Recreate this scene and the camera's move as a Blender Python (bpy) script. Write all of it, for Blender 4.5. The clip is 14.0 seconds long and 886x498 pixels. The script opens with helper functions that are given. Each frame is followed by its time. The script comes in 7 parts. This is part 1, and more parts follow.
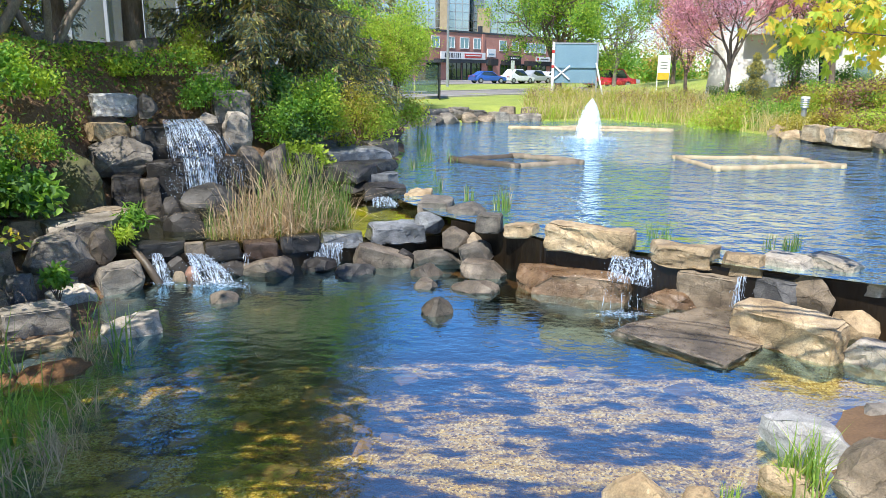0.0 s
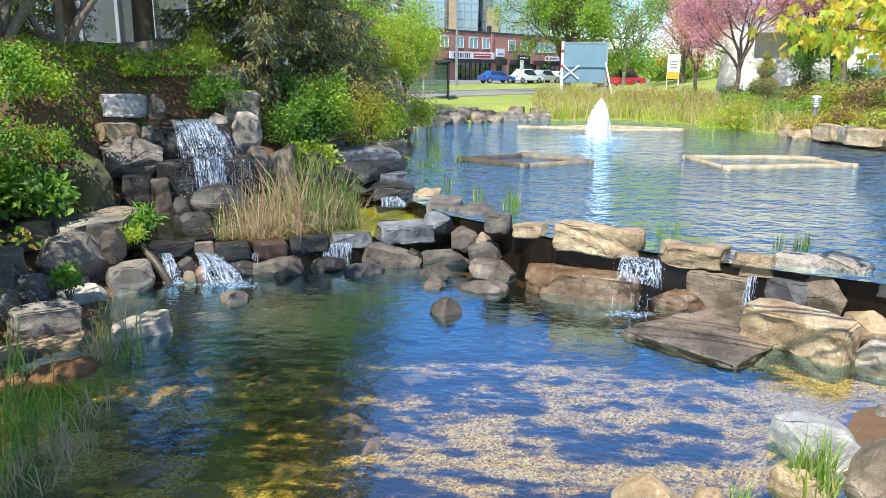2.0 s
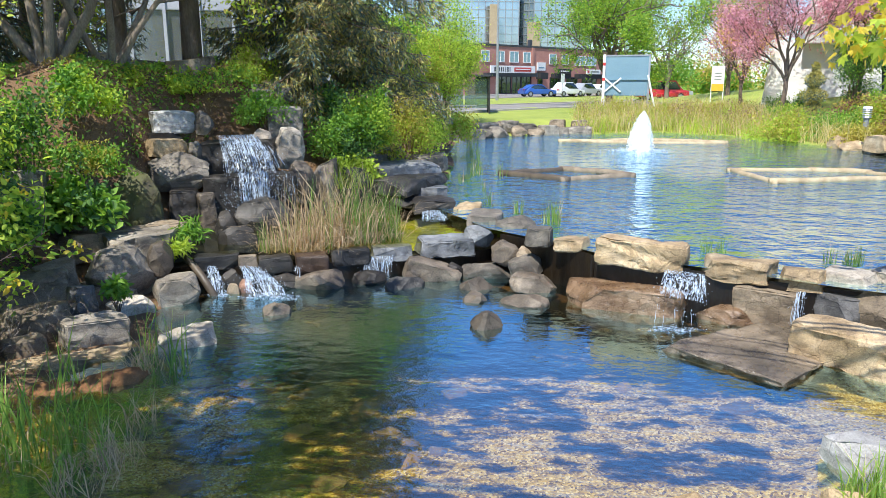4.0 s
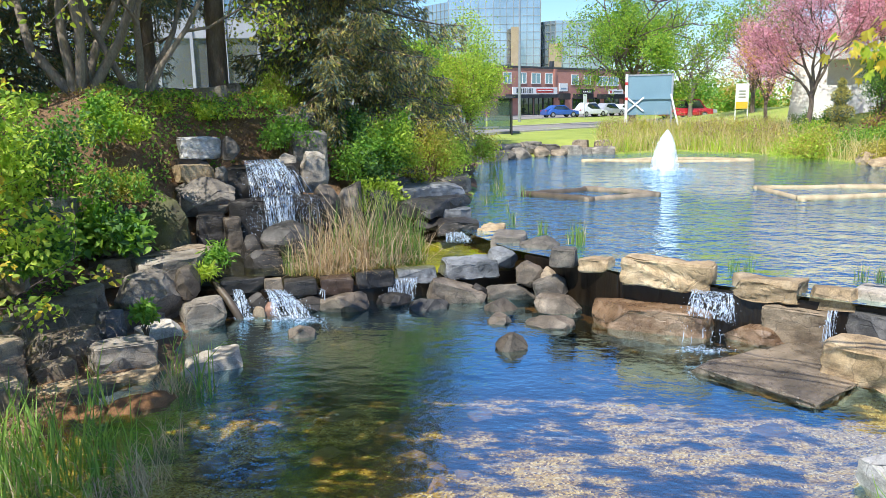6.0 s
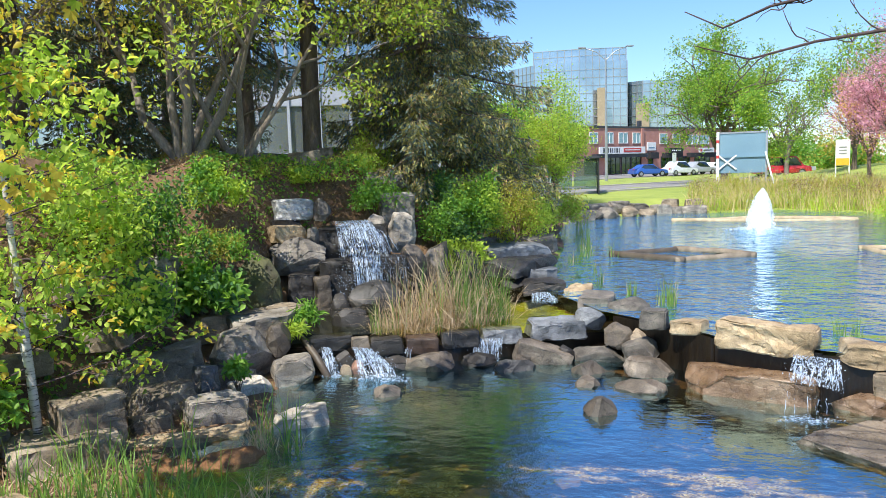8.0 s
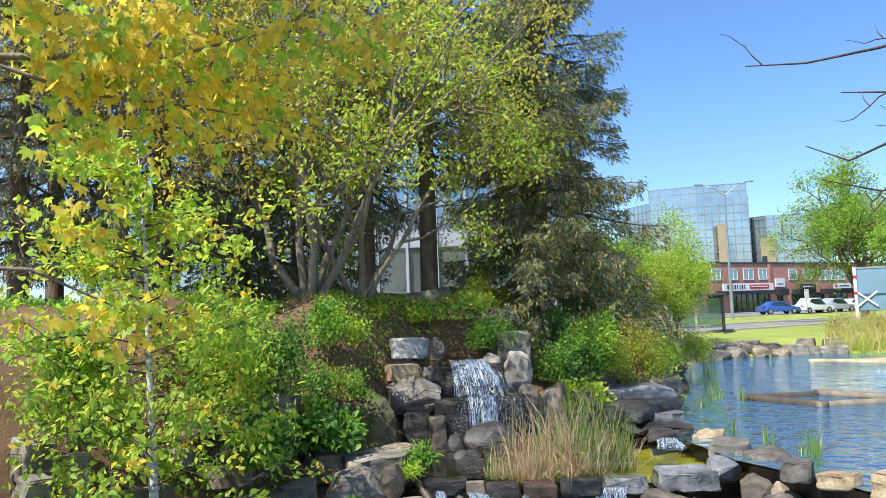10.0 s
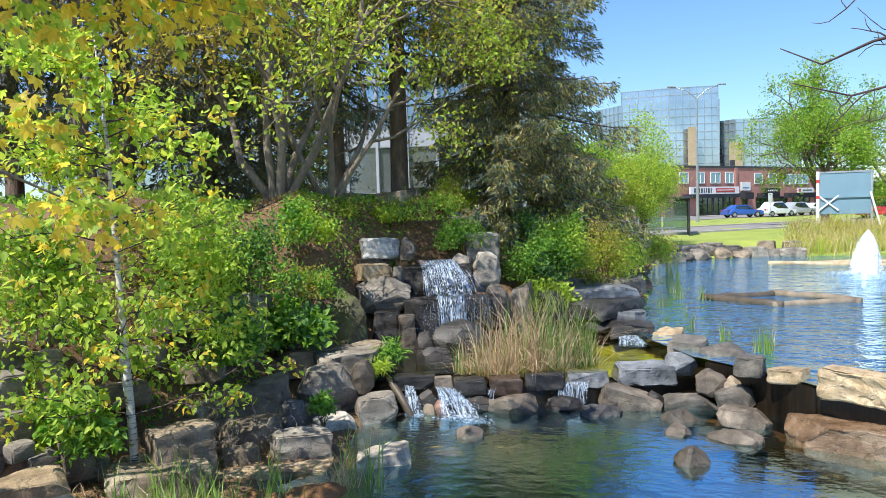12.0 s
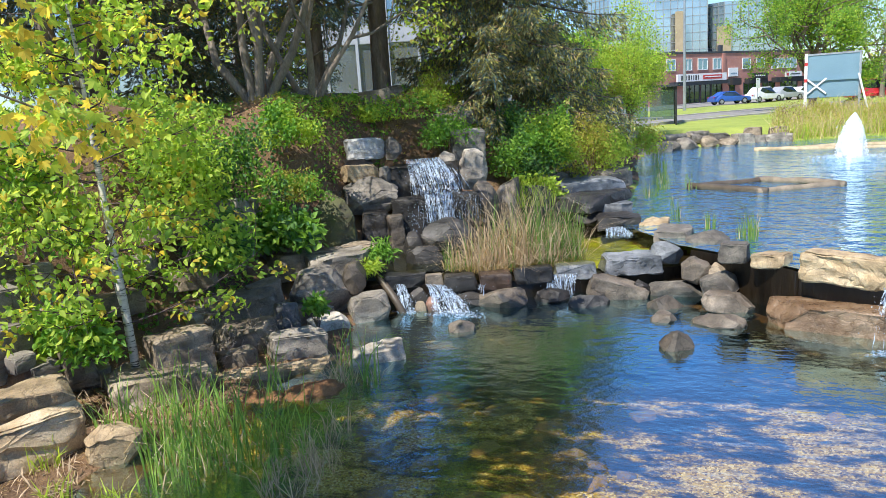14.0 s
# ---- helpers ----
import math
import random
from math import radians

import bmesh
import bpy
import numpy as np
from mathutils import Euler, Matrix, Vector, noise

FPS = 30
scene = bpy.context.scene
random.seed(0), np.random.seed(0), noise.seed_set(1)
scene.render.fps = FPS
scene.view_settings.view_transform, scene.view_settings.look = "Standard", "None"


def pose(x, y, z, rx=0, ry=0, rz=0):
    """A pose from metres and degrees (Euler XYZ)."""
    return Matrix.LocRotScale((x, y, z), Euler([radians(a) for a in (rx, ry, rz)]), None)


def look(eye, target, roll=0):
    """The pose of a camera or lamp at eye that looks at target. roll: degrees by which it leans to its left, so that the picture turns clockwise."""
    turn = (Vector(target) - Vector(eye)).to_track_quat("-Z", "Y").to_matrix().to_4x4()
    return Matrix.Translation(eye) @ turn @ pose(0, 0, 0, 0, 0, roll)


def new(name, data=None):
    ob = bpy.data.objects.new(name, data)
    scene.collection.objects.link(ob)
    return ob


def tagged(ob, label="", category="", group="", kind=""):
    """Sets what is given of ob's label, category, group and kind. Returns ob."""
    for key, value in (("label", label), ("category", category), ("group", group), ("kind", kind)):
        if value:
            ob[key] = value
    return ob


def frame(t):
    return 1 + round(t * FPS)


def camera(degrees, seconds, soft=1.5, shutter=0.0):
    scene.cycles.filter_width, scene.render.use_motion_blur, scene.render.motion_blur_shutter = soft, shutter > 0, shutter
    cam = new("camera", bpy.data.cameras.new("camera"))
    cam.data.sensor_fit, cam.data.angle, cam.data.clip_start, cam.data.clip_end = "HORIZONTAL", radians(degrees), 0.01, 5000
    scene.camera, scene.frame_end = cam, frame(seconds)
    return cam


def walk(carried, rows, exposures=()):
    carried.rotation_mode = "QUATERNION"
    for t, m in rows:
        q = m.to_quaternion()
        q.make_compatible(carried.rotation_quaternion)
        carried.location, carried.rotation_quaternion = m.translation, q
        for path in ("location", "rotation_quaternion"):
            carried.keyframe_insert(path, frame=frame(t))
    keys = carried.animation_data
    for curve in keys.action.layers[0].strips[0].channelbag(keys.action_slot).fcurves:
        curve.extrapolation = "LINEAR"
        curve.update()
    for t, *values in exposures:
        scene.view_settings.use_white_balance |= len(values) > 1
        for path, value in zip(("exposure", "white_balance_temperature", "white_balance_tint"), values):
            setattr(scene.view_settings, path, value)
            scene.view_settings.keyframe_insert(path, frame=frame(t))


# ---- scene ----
cam = camera(62.09, 14.0, soft=0.7)
PATH = [
    (0, pose(0, 0, 2.4, 76.200, -0.650, 0.160)),
    (0.5, pose(0, 0, 2.4, 76.200, -0.568, 0.421)),
    (1, pose(0, 0, 2.4, 76.187, -0.514, 0.583)),
    (1.5, pose(0, 0, 2.4, 76.211, -0.496, 0.653)),
    (2, pose(0, 0, 2.4, 76.181, -0.501, 0.835)),
    (2.5, pose(0, 0, 2.4, 76.179, -0.389, 1.135)),
    (3, pose(0, 0, 2.4, 76.516, -0.117, 2.014)),
    (3.5, pose(0, 0, 2.4, 77.045, 0.306, 3.206)),
    (3.7, pose(0, 0, 2.4, 77.132, 0.174, 3.560)),
    (4.2, pose(0, 0, 2.4, 77.316, 0.100, 4.082)),
    (4.8, pose(0, 0, 2.4, 77.622, 0.363, 4.428)),
    (5.4, pose(0, 0, 2.4, 78.124, 0.755, 4.820)),
    (6, pose(0, 0, 2.4, 78.932, 1.006, 5.631)),
    (6.5, pose(0, 0, 2.4, 79.764, 1.082, 6.584)),
    (7, pose(0, 0, 2.4, 80.821, 1.319, 8.035)),
    (7.5, pose(0, 0, 2.4, 82.005, 1.600, 9.855)),
    (8, pose(0, 0, 2.4, 83.748, 1.754, 12.253)),
    (8.5, pose(0, 0, 2.4, 86.443, 1.960, 15.054)),
    (9, pose(0, 0, 2.4, 89.600, 2.172, 17.744)),
    (9.2, pose(0, 0, 2.4, 90.784, 2.133, 18.642)),
    (9.6, pose(0, 0, 2.4, 93.034, 2.077, 20.182)),
    (10, pose(0, 0, 2.4, 94.811, 2.042, 21.189)),
    (10.4, pose(0, 0, 2.4, 95.761, 2.002, 21.634)),
    (10.9, pose(0, 0, 2.4, 95.246, 1.907, 21.357)),
    (11.3, pose(0, 0, 2.4, 93.042, 1.762, 20.432)),
    (11.5, pose(0, 0, 2.4, 91.475, 1.669, 19.807)),
    (12, pose(0, 0, 2.4, 87.030, 1.593, 18.863)),
    (12.5, pose(0, 0, 2.4, 83.412, 1.883, 18.472)),
    (13, pose(0, 0, 2.4, 81.348, 2.521, 18.082)),
    (13.5, pose(0, 0, 2.4, 79.926, 3.098, 17.804)),
    (14, pose(0, 0, 2.4, 79.085, 3.582, 17.641)),
]
walk(cam, PATH, [(0, 0.72, 6080, 10), (14, 0.72, 6080, 10)])

# ---- sky, sun ----
SUN_FROM = Vector((-0.3, -0.82, 1.36)).normalized()
world = bpy.data.worlds.new("sky")
scene.world = world
world.use_nodes = True
wn = world.node_tree
sky = wn.nodes.new("ShaderNodeTexSky")
sky.sky_type = "NISHITA"
sky.sun_disc = False
sky.sun_elevation = math.asin(SUN_FROM.z)
sky.sun_rotation = math.atan2(SUN_FROM.x, SUN_FROM.y)
sky.air_density = 1.3
sky.dust_density = 0.0
sky.ozone_density = 1.2
tint = wn.nodes.new("ShaderNodeMix")
tint.data_type, tint.blend_type = "RGBA", "MULTIPLY"
tint.inputs[0].default_value, tint.inputs[7].default_value = 1.0, (0.68, 0.88, 1.22, 1)
wn.links.new(sky.outputs[0], tint.inputs[6])
wn.links.new(tint.outputs[2], wn.nodes["Background"].inputs[0])
wn.nodes["Background"].inputs[1].default_value = 0.095
sun_data = bpy.data.lights.new("sun", "SUN")
sun_data.energy = 4.9
sun_data.angle = radians(0.53)
sun_data.color = (1.0, 0.93, 0.82)
sun = new("sun", sun_data)
sun.matrix_world = look(SUN_FROM * 50, (0, 0, 0))

# ---- materials ----


def nodes_of(name):
    m = bpy.data.materials.new(name)
    m.use_nodes = True
    nt = m.node_tree
    return m, nt, nt.nodes["Principled BSDF"]


def add(nt, kind, **values):
    n = nt.nodes.new(kind)
    for k, v in values.items():
        n.inputs[k].default_value = v
    return n


def ramp(nt, source, stops):
    r = nt.nodes.new("ShaderNodeValToRGB")
    el = r.color_ramp.elements
    while len(el) < len(stops):
        el.new(0.5)
    for e, (p, c) in zip(el, stops):
        e.position, e.color = p, (*c, 1) if len(c) == 3 else c
    nt.links.new(source, r.inputs[0])
    return r.outputs[0]


def mix(nt, fac, a, b, how="MIX"):
    n = nt.nodes.new("ShaderNodeMix")
    n.data_type, n.blend_type = "RGBA", how
    for sock, v in ((n.inputs[0], fac), (n.inputs[6], a), (n.inputs[7], b)):
        if isinstance(v, bpy.types.NodeSocket):
            nt.links.new(v, sock)
        else:
            sock.default_value = (*v, 1) if isinstance(v, tuple) else v
    return n.outputs[2]


def coords(nt, stretch=(1, 1, 1)):
    tc = nt.nodes.new("ShaderNodeTexCoord")
    mp = nt.nodes.new("ShaderNodeMapping")
    mp.inputs["Scale"].default_value = stretch
    nt.links.new(tc.outputs["Object"], mp.inputs[0])
    return mp.outputs[0]


def noise_tex(nt, vec, scale, detail=6.0, rough=0.6):
    n = add(nt, "ShaderNodeTexNoise", Scale=scale, Detail=detail, Roughness=rough)
    nt.links.new(vec, n.inputs["Vector"])
    return n.outputs[0]


def bump(nt, height, strength, distance, bsdf, normal=None):
    b = add(nt, "ShaderNodeBump", Strength=strength, Distance=distance)
    nt.links.new(height, b.inputs["Height"])
    if normal:
        nt.links.new(normal, b.inputs["Normal"])
    if bsdf:
        nt.links.new(b.outputs[0], bsdf.inputs["Normal"])
    return b.outputs[0]


def surface(name, a, b, rough=0.7, scale=2.0, fine=30.0, relief=0.3, depth=0.02, metal=0.0, stretch=(1, 1, 1), spread=0.5):
    """Two colours mixed by a broad and a fine noise, with relief."""
    m, nt, p = nodes_of(name)
    v = coords(nt, stretch)
    big, small = noise_tex(nt, v, scale), noise_tex(nt, v, fine, 4)
    base = ramp(nt, big, [(0.5 - spread * 0.4, a), (0.5 + spread * 0.4, b)])
    grain = ramp(nt, small, [(0.3, (0.72, 0.72, 0.72)), (0.7, (1.15, 1.15, 1.15))])
    nt.links.new(mix(nt, 1.0, base, grain, "MULTIPLY"), p.inputs["Base Color"])
    p.inputs["Roughness"].default_value, p.inputs["Metallic"].default_value = rough, metal
    n1 = bump(nt, big, relief * 0.6, depth * 2, None)
    bump(nt, small, relief, depth, p, n1)
    return m


def rock_material(name, a, b, c, rough=0.8, lichen=0.1, moss=0.0):
    """Bedded stone: three tones, layers, stains, hairline cracks, pale lichen."""
    m, nt, p = nodes_of(name)
    tc = nt.nodes.new("ShaderNodeTexCoord")
    info = nt.nodes.new("ShaderNodeObjectInfo")
    shift = nt.nodes.new("ShaderNodeVectorMath")
    shift.operation = "MULTIPLY_ADD"
    nt.links.new(info.outputs["Random"], shift.inputs[0])
    shift.inputs[1].default_value = (37, 23, 11)
    nt.links.new(tc.outputs["Object"], shift.inputs[2])
    v = shift.outputs[0]
    layer = nt.nodes.new("ShaderNodeMapping")
    layer.inputs["Scale"].default_value = (1.0, 1.0, 6)
    layer.inputs["Rotation"].default_value = (0.12, 0.08, 0)
    nt.links.new(v, layer.inputs[0])
    big, strata = noise_tex(nt, v, 2.0, 7, 0.62), noise_tex(nt, layer.outputs[0], 1.5, 7, 0.68)
    fine, spots = noise_tex(nt, v, 60, 5, 0.75), noise_tex(nt, v, 6.5, 8, 0.72)
    bend = nt.nodes.new("ShaderNodeVectorMath")
    bend.operation = "MULTIPLY_ADD"
    warp = add(nt, "ShaderNodeTexNoise", Scale=3.0, Detail=4.0)
    nt.links.new(v, warp.inputs["Vector"])
    nt.links.new(warp.outputs["Color"], bend.inputs[0])
    bend.inputs[1].default_value = (0.5, 0.5, 0.3)
    nt.links.new(v, bend.inputs[2])
    cells = add(nt, "ShaderNodeTexVoronoi", Scale=2.6)
    cells.feature = "DISTANCE_TO_EDGE"
    nt.links.new(bend.outputs[0], cells.inputs["Vector"])
    crack = ramp(nt, cells.outputs["Distance"], [(0.0, (0.0, 0.0, 0.0)), (0.022, (1, 1, 1))])
    col = ramp(nt, big, [(0.34, a), (0.5, b), (0.64, c)])
    col = mix(nt, 0.45, col, ramp(nt, strata, [(0.34, (0.45, 0.42, 0.40)), (0.46, (0.92, 0.9, 0.87)), (0.62, (1.2, 1.18, 1.14))]), "MULTIPLY")
    col = mix(nt, 0.8, col, ramp(nt, fine, [(0.3, (0.55, 0.55, 0.55)), (0.52, (1, 1, 1)), (0.72, (1.35, 1.33, 1.3))]), "MULTIPLY")
    col = mix(nt, 0.75, col, ramp(nt, spots, [(0.3, (0.42, 0.40, 0.39)), (0.47, (0.95, 0.95, 0.95)), (0.66, (1.18, 1.17, 1.15))]), "MULTIPLY")
    col = mix(nt, 0.35, col, crack, "MULTIPLY")
    if lichen:
        f = ramp(nt, spots, [(0.66 - lichen * 0.2, (0, 0, 0)), (0.74, (0.6, 0.6, 0.6))])
        col = mix(nt, f, col, tuple(min(0.7, x * 1.4 + 0.05) for x in c))
    if moss:
        f = ramp(nt, big, [(0.55 - moss * 0.3, (0, 0, 0)), (0.7 - moss * 0.2, (0.9, 0.9, 0.9))])
        col = mix(nt, f, col, (0.10, 0.11, 0.03))
    val = nt.nodes.new("ShaderNodeMapRange")
    val.inputs[3].default_value, val.inputs[4].default_value = 0.78, 1.2
    nt.links.new(info.outputs["Random"], val.inputs[0])
    hsv = nt.nodes.new("ShaderNodeHueSaturation")
    nt.links.new(val.outputs[0], hsv.inputs["Value"])
    nt.links.new(col, hsv.inputs["Color"])
    nt.links.new(hsv.outputs[0], p.inputs["Base Color"])
    nt.links.new(ramp(nt, spots, [(0.3, (rough * 0.75,) * 3), (0.7, (min(1, rough * 1.15),) * 3)]), p.inputs["Roughness"])
    n1 = bump(nt, strata, 0.4, 0.035, None)
    n2 = bump(nt, spots, 0.55, 0.035, None, n1)
    n3 = bump(nt, crack, 0.35, 0.02, None, n2)
    bump(nt, fine, 0.5, 0.012, p, n3)
    return m


ROCK = {
    "tan": rock_material("tan_stone", (0.21, 0.15, 0.082), (0.36, 0.265, 0.15), (0.50, 0.40, 0.26)),
    "pale": rock_material("pale_stone", (0.27, 0.23, 0.175), (0.42, 0.37, 0.295), (0.55, 0.50, 0.42)),
    "white": rock_material("white_stone", (0.22, 0.22, 0.21), (0.36, 0.355, 0.34), (0.50, 0.495, 0.48)),
    "grey": rock_material("grey_stone", (0.135, 0.117, 0.092), (0.25, 0.22, 0.178), (0.38, 0.34, 0.28)),
    "bluegrey": rock_material("blue_grey_stone", (0.09, 0.098, 0.105), (0.165, 0.175, 0.185), (0.27, 0.28, 0.295), 0.6, 0.0),
    "brown": rock_material("brown_stone", (0.125, 0.096, 0.064), (0.235, 0.185, 0.125), (0.36, 0.295, 0.21)),
    "red": rock_material("red_stone", (0.18, 0.09, 0.06), (0.26, 0.14, 0.10), (0.34, 0.21, 0.15)),
    # three wet stones, darkened further so tree shade sits in the colour
    "dark": rock_material("shaded_wet_stone", (0.016, 0.014, 0.012), (0.032, 0.028, 0.024), (0.062, 0.054, 0.046), 0.55, 0),
    "greywet": rock_material("shaded_wet_grey_stone", (0.022, 0.021, 0.02), (0.045, 0.042, 0.038), (0.095, 0.088, 0.08), 0.45, 0.0),
    "redwet": rock_material("shaded_wet_red_stone", (0.035, 0.021, 0.016), (0.06, 0.038, 0.027), (0.09, 0.062, 0.046), 0.4, 0),
    "brownwet": rock_material("wet_brown_stone", (0.085, 0.05, 0.026), (0.165, 0.103, 0.058), (0.26, 0.185, 0.12), 0.3, 0.1),
    "slabwet": rock_material("wet_slab_stone", (0.09, 0.075, 0.055), (0.165, 0.135, 0.10), (0.28, 0.225, 0.165), 0.3, 0.0),
    # brown stone at about half strength, shade painted into the tone
    "shade": rock_material("shaded_river_stone", (0.065, 0.052, 0.038), (0.125, 0.10, 0.074), (0.23, 0.19, 0.145), 0.6, 0.05),
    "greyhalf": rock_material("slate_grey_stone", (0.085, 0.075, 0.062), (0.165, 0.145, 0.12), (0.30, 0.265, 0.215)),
    "slate": rock_material("dark_slate_stone", (0.055, 0.055, 0.056), (0.10, 0.099, 0.098), (0.18, 0.175, 0.168), 0.7, 0.05),
    "mossy": rock_material("mossy_stone", (0.06, 0.056, 0.036), (0.115, 0.10, 0.066), (0.18, 0.155, 0.11), 0.9, 0.1, 0.6),
}


def leaf_material(name, a, b, through_light=0.5, rough=0.58):
    """Leaf colours that vary from leaf to leaf; light shines through."""
    m, nt, p = nodes_of(name)
    geo = nt.nodes.new("ShaderNodeNewGeometry")
    a, b = ((c[0] * 1.02, c[1] * 1.02, c[2] + 0.025) for c in (a, b))
    col = ramp(nt, geo.outputs["Random Per Island"], [(0.0, a), (1.0, b)])
    nt.links.new(col, p.inputs["Base Color"])
    p.inputs["Roughness"].default_value = rough
    p.inputs["Specular IOR Level"].default_value = 0.35
    tr = nt.nodes.new("ShaderNodeBsdfTranslucent")
    nt.links.new(mix(nt, 1.0, col, (1.55, 1.45, 0.95), "MULTIPLY"), tr.inputs[0])
    ms = nt.nodes.new("ShaderNodeMixShader")
    ms.inputs[0].default_value = through_light
    nt.links.new(p.outputs[0], ms.inputs[1])
    nt.links.new(tr.outputs[0], ms.inputs[2])
    nt.links.new(ms.outputs[0], nt.nodes["Material Output"].inputs[0])
    return m


LEAF = {
    "lime": leaf_material("lime_leaf", (0.25, 0.38, 0.02), (0.48, 0.58, 0.055)),
    "green": leaf_material("green_leaf", (0.10, 0.24, 0.02), (0.28, 0.46, 0.04)),
    "deep": leaf_material("deep_green_leaf", (0.04, 0.115, 0.014), (0.125, 0.225, 0.033), 0.35),
    "birch": leaf_material("birch_leaf", (0.22, 0.39, 0.025), (0.52, 0.63, 0.08), 0.58),
    "gold": leaf_material("gold_leaf", (0.52, 0.41, 0.03), (0.80, 0.66, 0.09), 0.62),
    "olive": leaf_material("olive_leaf", (0.28, 0.28, 0.032), (0.53, 0.47, 0.075), 0.5),
    "pink": leaf_material("pink_blossom", (0.50, 0.19, 0.27), (0.76, 0.46, 0.54), 0.35),
    "rust": leaf_material("rust_leaf", (0.16, 0.09, 0.05), (0.30, 0.17, 0.09), 0.35),
    "spruce": leaf_material("spruce_needles", (0.085, 0.10, 0.034), (0.25, 0.265, 0.095), 0.26, 0.8),
    "bluespruce": leaf_material("blue_spruce_needles", (0.055, 0.095, 0.075), (0.17, 0.23, 0.18), 0.26, 0.8),
    "needle_brown": leaf_material("dry_spruce_needles", (0.22, 0.15, 0.06), (0.42, 0.30, 0.13), 0.2, 0.7),
    "cedar": leaf_material("golden_cedar", (0.28, 0.27, 0.05), (0.52, 0.46, 0.12), 0.35, 0.6),
    "straw": leaf_material("dry_reed", (0.36, 0.26, 0.14), (0.66, 0.53, 0.35), 0.35, 0.7),
    "reed": leaf_material("green_reed", (0.09, 0.18, 0.02), (0.22, 0.34, 0.05), 0.4),
    "tanreed": leaf_material("tan_green_reed", (0.42, 0.36, 0.12), (0.68, 0.58, 0.28), 0.4, 0.7),
    "grass": leaf_material("grass_blade", (0.14, 0.27, 0.02), (0.34, 0.48, 0.08), 0.4),
}
BARK = surface("brown_bark", (0.10, 0.072, 0.052), (0.24, 0.18, 0.135), 0.9, 6, 40, 0.9, 0.03, stretch=(1, 1, 0.25))
GREYBARK = surface("grey_bark", (0.15, 0.118, 0.088), (0.29, 0.24, 0.185), 0.9, 5, 40, 0.6, 0.02, stretch=(1, 1, 0.3))
TWIGBROWN = surface("red_brown_twigs", (0.16, 0.10, 0.06), (0.30, 0.20, 0.12), 0.9, 6, 40, 0.4, 0.01)
DARKBARK = surface("dark_twig_bark", (0.05, 0.032, 0.03), (0.10, 0.065, 0.06), 0.85, 5, 40, 0.5, 0.01)
EARTH = surface("needle_strewn_earth", (0.10, 0.055, 0.028), (0.25, 0.15, 0.075), 0.95, 1.3, 45, 0.9, 0.03)
RUSTEARTH = surface("rust_brown_roots", (0.16, 0.07, 0.025), (0.34, 0.17, 0.065), 0.9, 4, 60, 1.0, 0.03)
LAWN = surface("lawn", (0.20, 0.26, 0.035), (0.36, 0.40, 0.07), 0.9, 0.5, 22, 0.8, 0.03)
ASPHALT = surface("asphalt", (0.20, 0.185, 0.165), (0.27, 0.25, 0.225), 0.9, 0.6, 60, 0.3, 0.01)
CONCRETE = surface("concrete", (0.36, 0.34, 0.31), (0.46, 0.44, 0.40), 0.85, 1.2, 40, 0.3, 0.01)
# near-black: wet concrete with the shade under the stones painted in
WETSHADEWALL = surface("wet_shaded_concrete", (0.004, 0.003, 0.0025), (0.024, 0.016, 0.008), 0.35, 4, 25, 0.5, 0.02, stretch=(1, 1, 0.2))
BRICK = surface("red_brick", (0.40, 0.185, 0.14), (0.48, 0.235, 0.185), 0.85, 1.2, 30, 0.3, 0.01)
DARKTRIM = surface("dark_metal_trim", (0.035, 0.037, 0.045), (0.05, 0.052, 0.06), 0.5, 1, 20, 0.1, 0.005)
WHITEPAINT = surface("white_paint", (0.72, 0.72, 0.70), (0.8, 0.8, 0.78), 0.6, 1, 30, 0.1, 0.004)
# darker copy of the white stucco, tree shade painted into the colour
SHADEDSTUCCO = surface("shaded_stucco", (0.30, 0.31, 0.34), (0.38, 0.39, 0.42), 0.85, 0.8, 50, 0.3, 0.006)
STUCCO = surface("white_stucco", (0.62, 0.60, 0.56), (0.74, 0.72, 0.68), 0.85, 0.8, 50, 0.3, 0.006)
GREYMETAL = surface("galvanised_metal", (0.34, 0.35, 0.36), (0.46, 0.47, 0.48), 0.45, 4, 40, 0.1, 0.003, 0.6)
BLUEBOARD = surface("pale_blue_board", (0.15, 0.26, 0.33), (0.19, 0.31, 0.38), 0.7, 0.8, 30, 0.1, 0.003)
GREYLOG = surface("weathered_log", (0.13, 0.10, 0.07), (0.30, 0.24, 0.17), 0.8, 3, 40, 0.4, 0.01)
LOGWOOD = surface("peeled_log", (0.30, 0.22, 0.12), (0.52, 0.42, 0.27), 0.75, 3, 40, 0.4, 0.01, stretch=(1, 1, 1))
DARKLOG = surface("wet_log", (0.05, 0.038, 0.026), (0.12, 0.09, 0.06), 0.5, 3, 40, 0.4, 0.01)
REDPAINT = surface("red_paint", (0.48, 0.03, 0.03), (0.55, 0.05, 0.045), 0.4, 1, 20, 0.05, 0.002)
RUBBER = surface("black_rubber", (0.018, 0.018, 0.018), (0.03, 0.03, 0.03), 0.8, 5, 30, 0.2, 0.005)


def glass_material(name, tint, rough=0.04):
    m, nt, p = nodes_of(name)
    v = coords(nt)
    nt.links.new(ramp(nt, noise_tex(nt, v, 0.12, 3), [(0.35, tuple(x * 0.75 for x in tint)), (0.65, tint)]), p.inputs["Base Color"])
    p.inputs["Roughness"].default_value, p.inputs["Metallic"].default_value = rough, 0.85
    return m


MIRRORGLASS = glass_material("mirror_glass", (0.56, 0.60, 0.60), 0.12)
WINDOWGLASS = glass_material("window_glass", (0.30, 0.42, 0.50))
